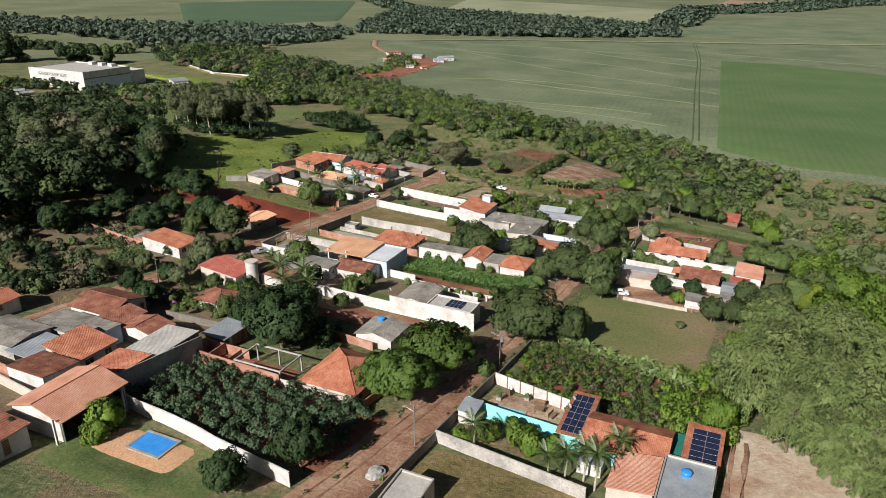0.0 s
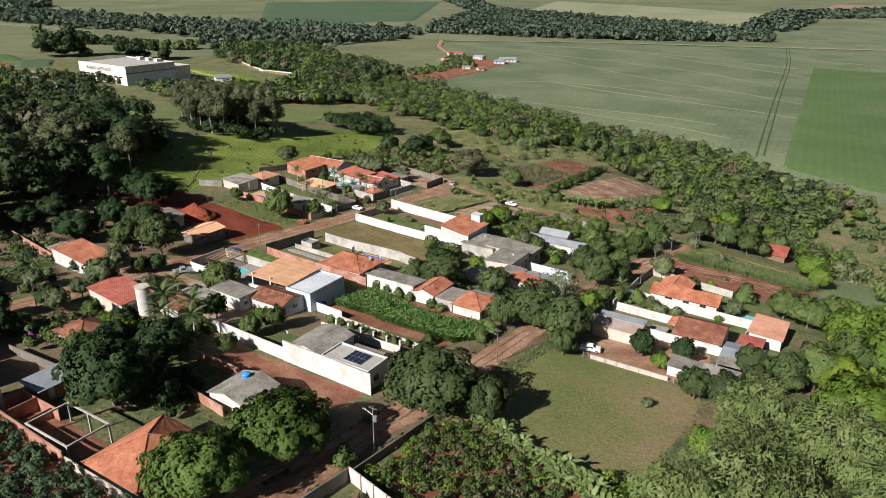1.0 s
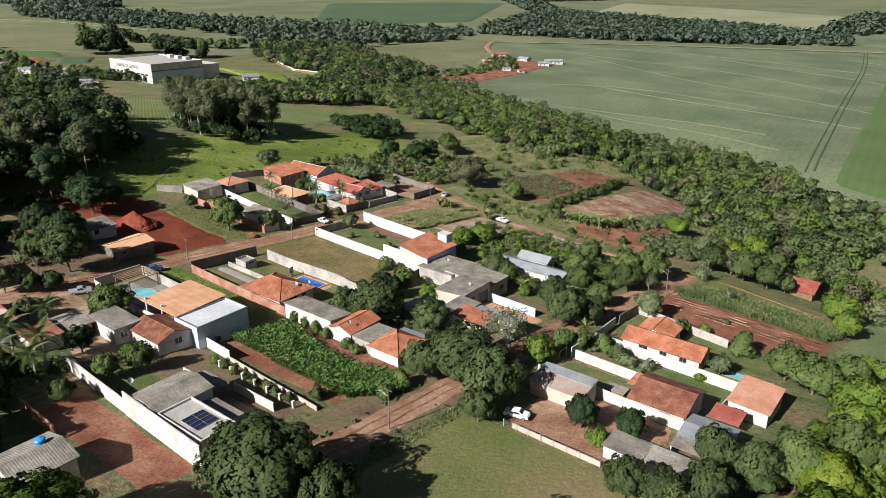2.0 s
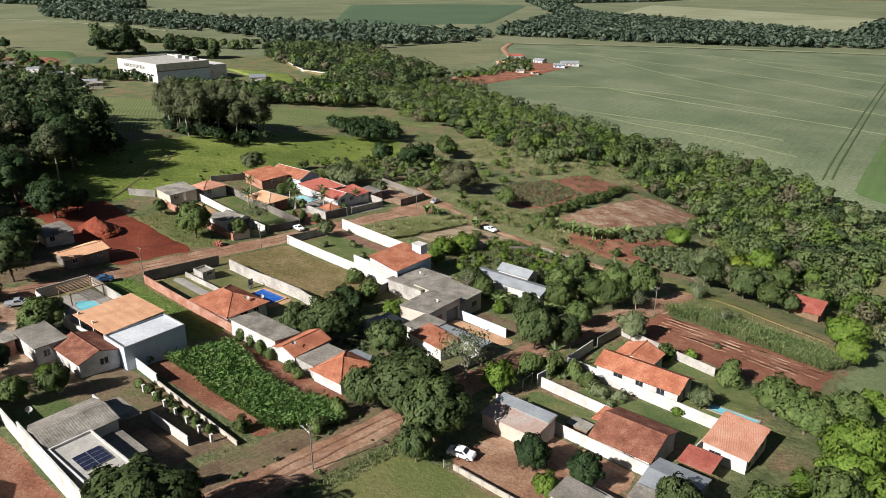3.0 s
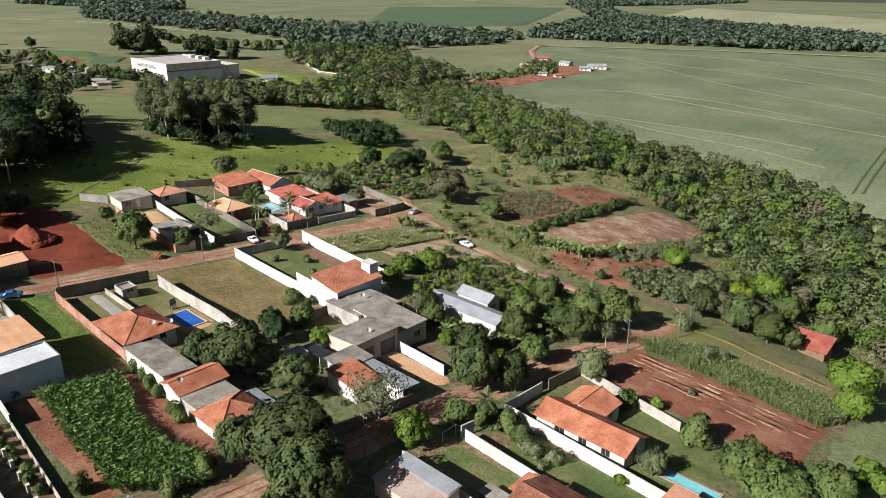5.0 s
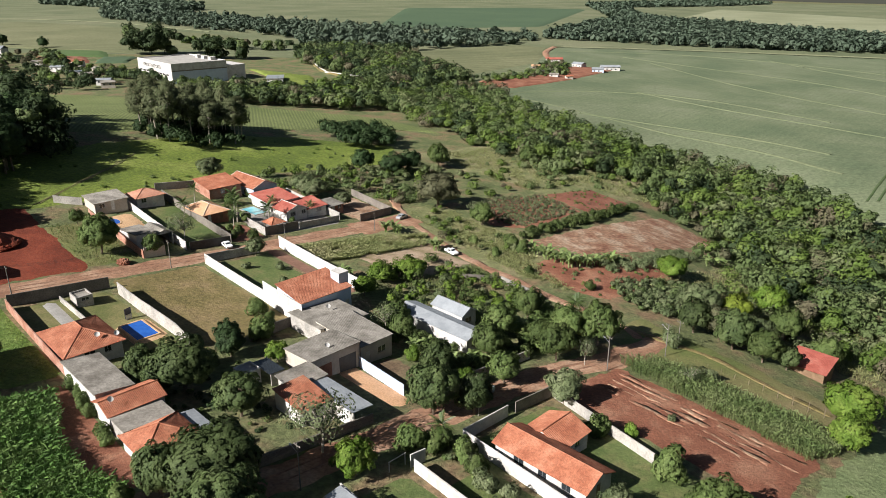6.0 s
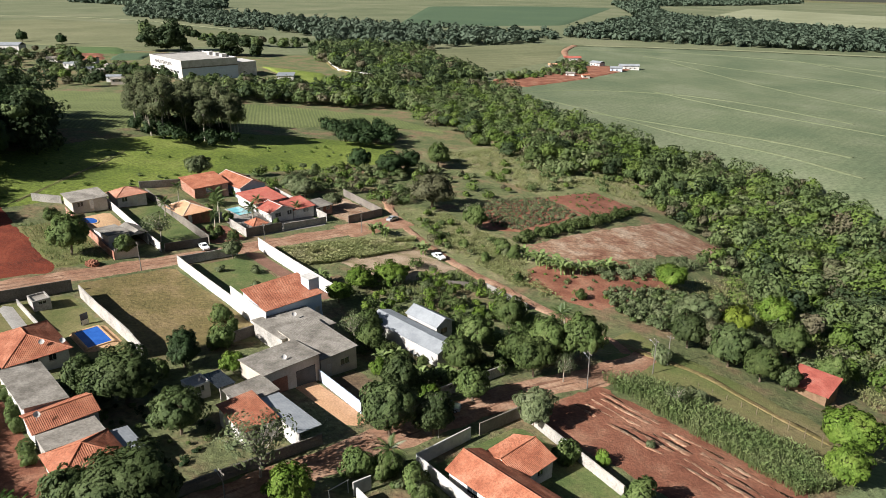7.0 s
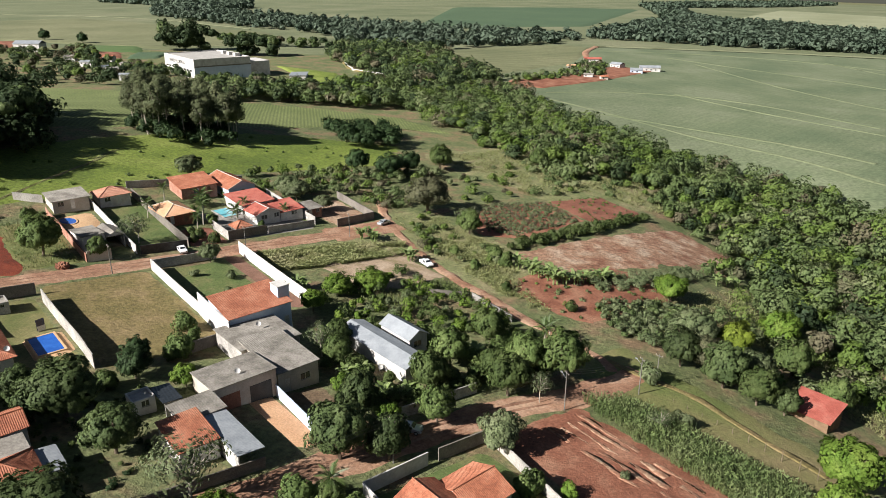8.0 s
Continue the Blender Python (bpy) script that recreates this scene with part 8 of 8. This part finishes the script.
car(-141.3, 304.3, 100, M_CARS, "small silver car at the street corner")
car(-144.2, 241.6, -8, M_CARW, "white van parked by the lawn wall")
car(-136.8, 176.6, 70, M_CARB, "dark blue car by the street wall")
car(-133.2, 156.4, 60, M_CARS, "old grey car beside the street", True)
car(-120.3, 76.0, 90, M_CARW, "white car under the carport")

def garden_bench(a, b, turn, label):
    e = thing("garden_bench", a, b, label, "bench", "terrace furniture", turn=turn, lift=0.1)
    part("seat", boxes((-1.0, 1.0, -0.4, 0.4, 0.42, 0.55)), M_WOOD, e)
    part("backrest", boxes((-1.0, 1.0, 0.34, 0.42, 0.553, 1.1)), M_WOOD, e)
    for x in (-0.9, 0.9):
        for y in (-0.32, 0.32):
            part("leg", boxes((x - 0.05, x + 0.05, y - 0.05, y + 0.05, -0.3, 0.417)), M_WOOD, e)


for a, b, turn in ((-30.5, 106.4, 5), (-27.2, 103.6, 80), (-37.2, 108.2, -70)):
    garden_bench(a, b, turn, "brown timber bench on the pale terrace")
e = thing("patio_table", -29.8, 104.2, "low square timber table on the terrace", "table", lift=0.1)
part("tabletop", boxes((-0.8, 0.8, -0.8, 0.8, 0.7, 0.78)), M_WOOD, e)
for x in (-0.7, 0.7):
    for y in (-0.7, 0.7):
        part("leg", boxes((x - 0.05, x + 0.05, y - 0.05, y + 0.05, -0.3, 0.697)), M_WOOD, e)
for a, b in ((-33.2, 107.6), (-25.4, 106.6), (-37.6, 104.8)):
    e = thing("planter", a, b, "grey concrete planter with a clipped bush", "planter", "terrace planters", lift=0.1)
    part("box", boxes((-0.45, 0.45, -0.45, 0.45, -0.3, 0.6)), M_CONC, e)
    v, f = kites(*lobed(RNG, 0.6, 0.55, 1.0, 8, 260, (0.3, 0.45))[:2], 0.16)
    new("bush", raw_mesh("bush", v, f, M_LEAF_M)).parent = e

# goal posts, fence and small yard things
e = thing("goal_post", -37.7, 210.3, "white timber goal frame leaning on the lawn", "goal post")
part("upright", tube(bmesh.new(), (0, -1.6, -0.2), (0, -1.6, 1.9), 0.06, 0.06, 8), M_WHITE, e)
part("upright", tube(bmesh.new(), (0, 1.6, -0.2), (0, 1.6, 1.9), 0.06, 0.06, 8), M_WHITE, e)
part("crossbar", tube(bmesh.new(), (0, -1.7, 1.96), (0, 1.7, 1.96), 0.06, 0.06, 8), M_WHITE, e)
e = thing("yard_fence", -21, 177.4, "wire fence with pale timber posts along the clearing", "fence")
for i in range(9):
    part("post", tube(bmesh.new(), (-10 + i * 2.4, -0.4, -0.5), (-10 + i * 2.4, -0.4, 1.5), 0.06, 0.05, 6), M_BARKP, e)
for z in (0.5, 0.9, 1.3):
    part("strand", tube(bmesh.new(), (-10, -0.46, z), (9.2, -0.46, z), 0.012, 0.012, 4), M_METAL, e)
e = thing("lane_fence", -15, 288.5, "wire fence with timber posts beside the farm track", "fence")
for i in range(10):
    part("post", tube(bmesh.new(), (-13 + i * 3, 0, -0.9), (-13 + i * 3, 0, 1.4), 0.07, 0.06, 6), M_BARK, e)
for (a, b, z) in ((-99, 190.5, 4.0), (-98, 193.5, 4.0), (-74, 183, 4.0), (-71, 222, 4.3), (-62, 245, 2.8), (-24, 103.5, 4.0), (-24, 100.5, 4.0), (-87, 234, 4.2), (-79, 138, 4.2)):
    dish(a, b, z, (a * 13) % 30 - 15)
e = thing("gravel_heap", -45.2, 73.4, "heap of pale gravel beside the street", "gravel heap")
bm = bmesh.new()
bmesh.ops.create_icosphere(bm, subdivisions=4, radius=1.0)
for v in bm.verts:
    k = 1 + 0.2 * noise.noise(v.co * 2.6)
    v.co = Vector((v.co.x * 1.3 * k, v.co.y * 1.9 * k, max(-0.3, v.co.z * 0.9 * k)))
part("mound", bm, M_LIGHTPAVE, e)
# earth heap on the red lot
e = thing("earth_heap", -171, 192, "heap of red earth on the levelled lot", "earth heap")
bm = bmesh.new()
bmesh.ops.create_icosphere(bm, subdivisions=4, radius=1.0)
for v in bm.verts:
    k = 1 + 0.16 * noise.noise(v.co * 1.5) + 0.05 * noise.noise(v.co * 6)
    d = math.hypot(v.co.x, v.co.y)
    v.co = Vector((v.co.x * 7.5 * k, v.co.y * 5.4 * k, max(-0.3, (4.4 * max(0.0, 1 - d) ** 0.9 * k if v.co.z > 0 else -0.3) + 0.25 * noise.noise(v.co * 9))))
part("mound", bm, M_REDLOT, e)
e = thing("brush_heap", -145.2, 213.5, "heap of reddish dry brush by the street", "brush heap")
bm = bmesh.new()
bmesh.ops.create_icosphere(bm, subdivisions=4, radius=1.0)
for v in bm.verts:
    k = 1 + 0.4 * noise.noise(v.co * 4.1)
    v.co = Vector((v.co.x * 1.8 * k, v.co.y * 1.5 * k, max(-0.3, v.co.z * 1.3 * k)))
part("mound", bm, M_BROWNSOIL, e)
# straw rows in the vegetable plot
sr = random.Random(31)
for b in (258.8, 261.0, 263.0, 265.2, 267.0):
    a = -35 + sr.uniform(0, 3)
    while a < -6:
        n = sr.uniform(6, 15)
        f = lambda q: b + 1.2 - 2.0 * (q + 35) / 29 + sr.uniform(-0.2, 0.2)
        strip("straw_row", [(a, f(a)), (a + n / 2, f(a + n / 2)), (a + n, f(a + n))], sr.uniform(0.7, 1.3), M_MULCH, "broken row of dry straw mulch", 0.13, rag=0.75, category="crop", step=0.6)
        a += n + sr.uniform(0.3, 1.5)
# white pillars along the yard
for i in range(7):
    e = thing("fence_pillar", -82 + i * 3.6, 156.9 - i * 0.12, "short white pillar beside the garden wall", "pillar", "white pillars")
    part("shaft", boxes((-0.2, 0.2, -0.2, 0.2, -0.4, 1.4)), M_WHITE, e)
    part("cap", boxes((-0.26, 0.26, -0.26, 0.26, 1.403, 1.5)), M_WHITE, e)
# brick stacks by the unfinished house
for i in range(5):
    e = thing("brick_stack", -73.5 + (i % 3) * 1.4, 98.5 + (i // 3) * 1.6, "stack of new orange bricks", "brick stack", "brick stacks")
    part("course", boxes((-0.5, 0.5, -0.6, 0.6, -0.3, 0.5)), M_BRICK, e)
    part("course", boxes((-0.4, 0.42, -0.5, 0.55, 0.503, 0.85)), M_BRICK, e)

# sports hall
hall = new("sports_hall")
hx, hy = -276.0 * UNIT, 558.5 * UNIT
hall.matrix_world = pose(hx, hy, float(height(hx, hy)), 0, 0, 151.5) @ Matrix.Scale(UNIT, 4)
tagged(hall, "large white sports hall with flat roof and dark lettering", "sports hall")
LX, LY, HH = 67, -43, 14.4
part("wall", boxes((0, LX, -0.4, 0, -6, HH)), M_WHITE, hall)
part("wall", boxes((0, 0.4, LY, -0.403, 9.4, HH)), M_WHITE, hall)
part("wall", boxes((0.05, 0.4, LY, -0.403, -6, 9.397)), M_BLUEW, hall, "pale blue lower wall")
part("wall", boxes((LX - 0.4, LX, LY, -0.403, -6, HH)), M_WHITE, hall)
part("wall", boxes((0.403, LX - 0.403, LY, LY + 0.4, -6, HH)), M_WHITE, hall)
part("roof_deck", boxes((0.403, LX - 0.403, LY + 0.403, -0.403, HH - 1.2, HH - 0.8)), M_SLAB, hall)
part("band", boxes((-0.05, -0.003, LY, 0, 8.6, 9.4)), M_DARKWALL, hall, "dark gutter band")
for i in range(3):
    part("roof_unit", boxes((14 + i * 12, 19 + i * 12, LY + 2, LY + 6, HH - 0.797, HH + 1.6)), M_WHITE, hall)
for i in range(9):
    part("window", boxes((6 + i * 6.6, 10.6 + i * 6.6, 0.003, 0.06, 5.2, 6.4)), M_GLASS, hall)
text = bpy.data.curves.new("lettering", "FONT")
text.body, text.size, text.extrude, text.align_x = "GINASIO DE ESPORTES", 3.4, 0.05, "CENTER"
text.materials.append(M_IRON)
t_ob = new("lettering", text)
t_ob.parent = hall
t_ob.matrix_basis = Matrix(((-1, 0, 0, 37), (0, 0, 1, 0.05), (0, 1, 0, 9.4), (0, 0, 0, 1)))
annex = new("hall_annex")
annex.matrix_world = hall.matrix_world.copy()
tagged(annex, "low white annex of the sports hall", "building")
part("block", boxes((4, 30, LY - 17, LY - 0.05, -4, 9.5)), M_WHITE, annex)
part("parapet", boxes((3.8, 30.2, LY - 17.2, LY - 0.05, 9.503, 10.1)), M_WHITE, annex)
low = new("low_shed")
low.matrix_world = pose(-222 * UNIT, 610 * UNIT, float(height(-222 * UNIT, 610 * UNIT)), 0, 0, 120) @ Matrix.Scale(UNIT, 4)
tagged(low, "low white shed beside the sports ground", "building")
part("block", boxes((-10, 10, -6, 6, -3, 3.5)), M_WHITE, low)
part("roof", boxes((-10.6, 10.6, -6.6, 6.6, 3.503, 3.9)), M_ZINC, low)
strip("boundary_wall_track", [(-285, 770), (-235, 700), (-214, 676), (-165, 652)], 4, M_DRYGRASS, "pale earth track past the sports ground", 1.0, False, 1, "road", 5)
garden = [(-279, 759), (-232, 696), (-214, 676), (-169, 656)]
for p, q in zip(garden, garden[1:]):
    e = new("boundary_wall")
    m = ((p[0] + q[0]) / 2 * UNIT, (p[1] + q[1]) / 2 * UNIT)
    e.matrix_world = pose(*m, float(height(*m)), 0, 0, math.degrees(math.atan2(q[1] - p[1], q[0] - p[0]))) @ Matrix.Scale(UNIT, 4)
    tagged(e, "long pale boundary wall of the sports ground", "wall")
    L = math.dist(p, q)
    part("wall_bay", boxes((-L / 2, L / 2, -0.15, 0.15, -2, 2.2)), M_WHITE, e)


def far_house(x, y, l, w, h, turn, wall_mat, roof_mat, label):
    e = new("house")
    x, y, l, w = x * UNIT, y * UNIT, l * 0.75, w * 0.75
    e.matrix_world = pose(x, y, float(height(x, y)) + 0.8, 0, 0, turn) @ Matrix.Scale(UNIT, 4)
    tagged(e, label, "house", "far houses")
    part("wall", boxes((-l / 2, l / 2, -w / 2, w / 2, -2, h)), wall_mat, e)
    for s in (-1, 1):
        slope((s * -(l / 2 + 0.5), s * -(w / 2 + 0.6), h - 0.1), (s * (l + 1), 0, 0), (0, s * (w / 2 + 0.6), w * 0.22), 0, 1, roof_mat, e, 0.6, 0.04, 0)
    for i in range(max(1, int(l // 4))):
        f = part("window", boxes((-l / 2 + 1.2 + i * 4, -l / 2 + 2.6 + i * 4, -w / 2 - 0.06, -w / 2 - 0.003, 1.0, 2.2)), M_METAL, e)
        part("pane", boxes((-l / 2 + 1.3 + i * 4, -l / 2 + 2.5 + i * 4, -w / 2 - 0.09, -w / 2 - 0.063, 1.1, 2.1)), M_GLASS, f)


for row in ((-59, 877, 22, 10, 3.2, 20, M_WHITE, M_TILE_RED, "white farmhouse with red roof in the hamlet"), (-28, 846, 16, 10, 3.4, -30, M_WHITE, M_ZINC, "white house with pale roof in the hamlet"), (-5, 815, 14, 9, 3.2, 10, M_BLUEW, M_ZINC, "pale blue shed in the hamlet"),
            (3, 838, 24, 10, 3.6, 15, M_WHITE, M_ZINC, "long white shed in the hamlet"), (-49, 768, 9, 7, 3, 40, M_CREAM, M_FIBRO, "small house in the hamlet"), (-34, 756, 10, 6, 2.8, 0, M_WHITE, M_FIBRO, "small white house in the hamlet"),
            (-20, 750, 8, 6, 2.8, 30, M_CREAM, M_TILE, "small tiled house in the hamlet"), (-41, 785, 12, 7, 3, -20, M_WHITE, M_FIBRO, "grey-roofed house in the hamlet"), (-62, 806, 10, 7, 3, 10, M_CREAM, M_TILE_PALE, "small house in the hamlet"),
            (-541, 630, 34, 16, 6, 20, M_WHITE, M_ZINC, "white shed beyond the trees"), (-399, 572, 14, 8, 3, 10, M_WHITE, M_ZINC, "white house near the sports hall")):
    far_house(*row)
for row in ((-363, 553, 14, 8, 3, 40, M_CREAM, M_ZINC, "house with pale roof near the sports hall"), (-365, 580, 12, 8, 3, 0, M_CREAM, M_FIBRO, "house with grey roof near the sports hall"), (-313, 531, 13, 7, 3, 30, M_WHITE, M_ZINC, "white house near the sports hall"),
            (-348, 549, 12, 8, 3, 60, M_CREAM, M_FIBRO, "house with grey roof near the sports hall"), (-301, 522, 12, 7, 3, 45, M_CREAM, M_FIBRO, "house with grey roof near the sports hall"), (-415, 608, 12, 8, 3, 10, M_WHITE, M_TILE, "tiled house near the sports hall"), (-440, 590, 12, 8, 3, 30, M_WHITE, M_FIBRO, "house with grey roof near the sports hall")):
    far_house(*row)
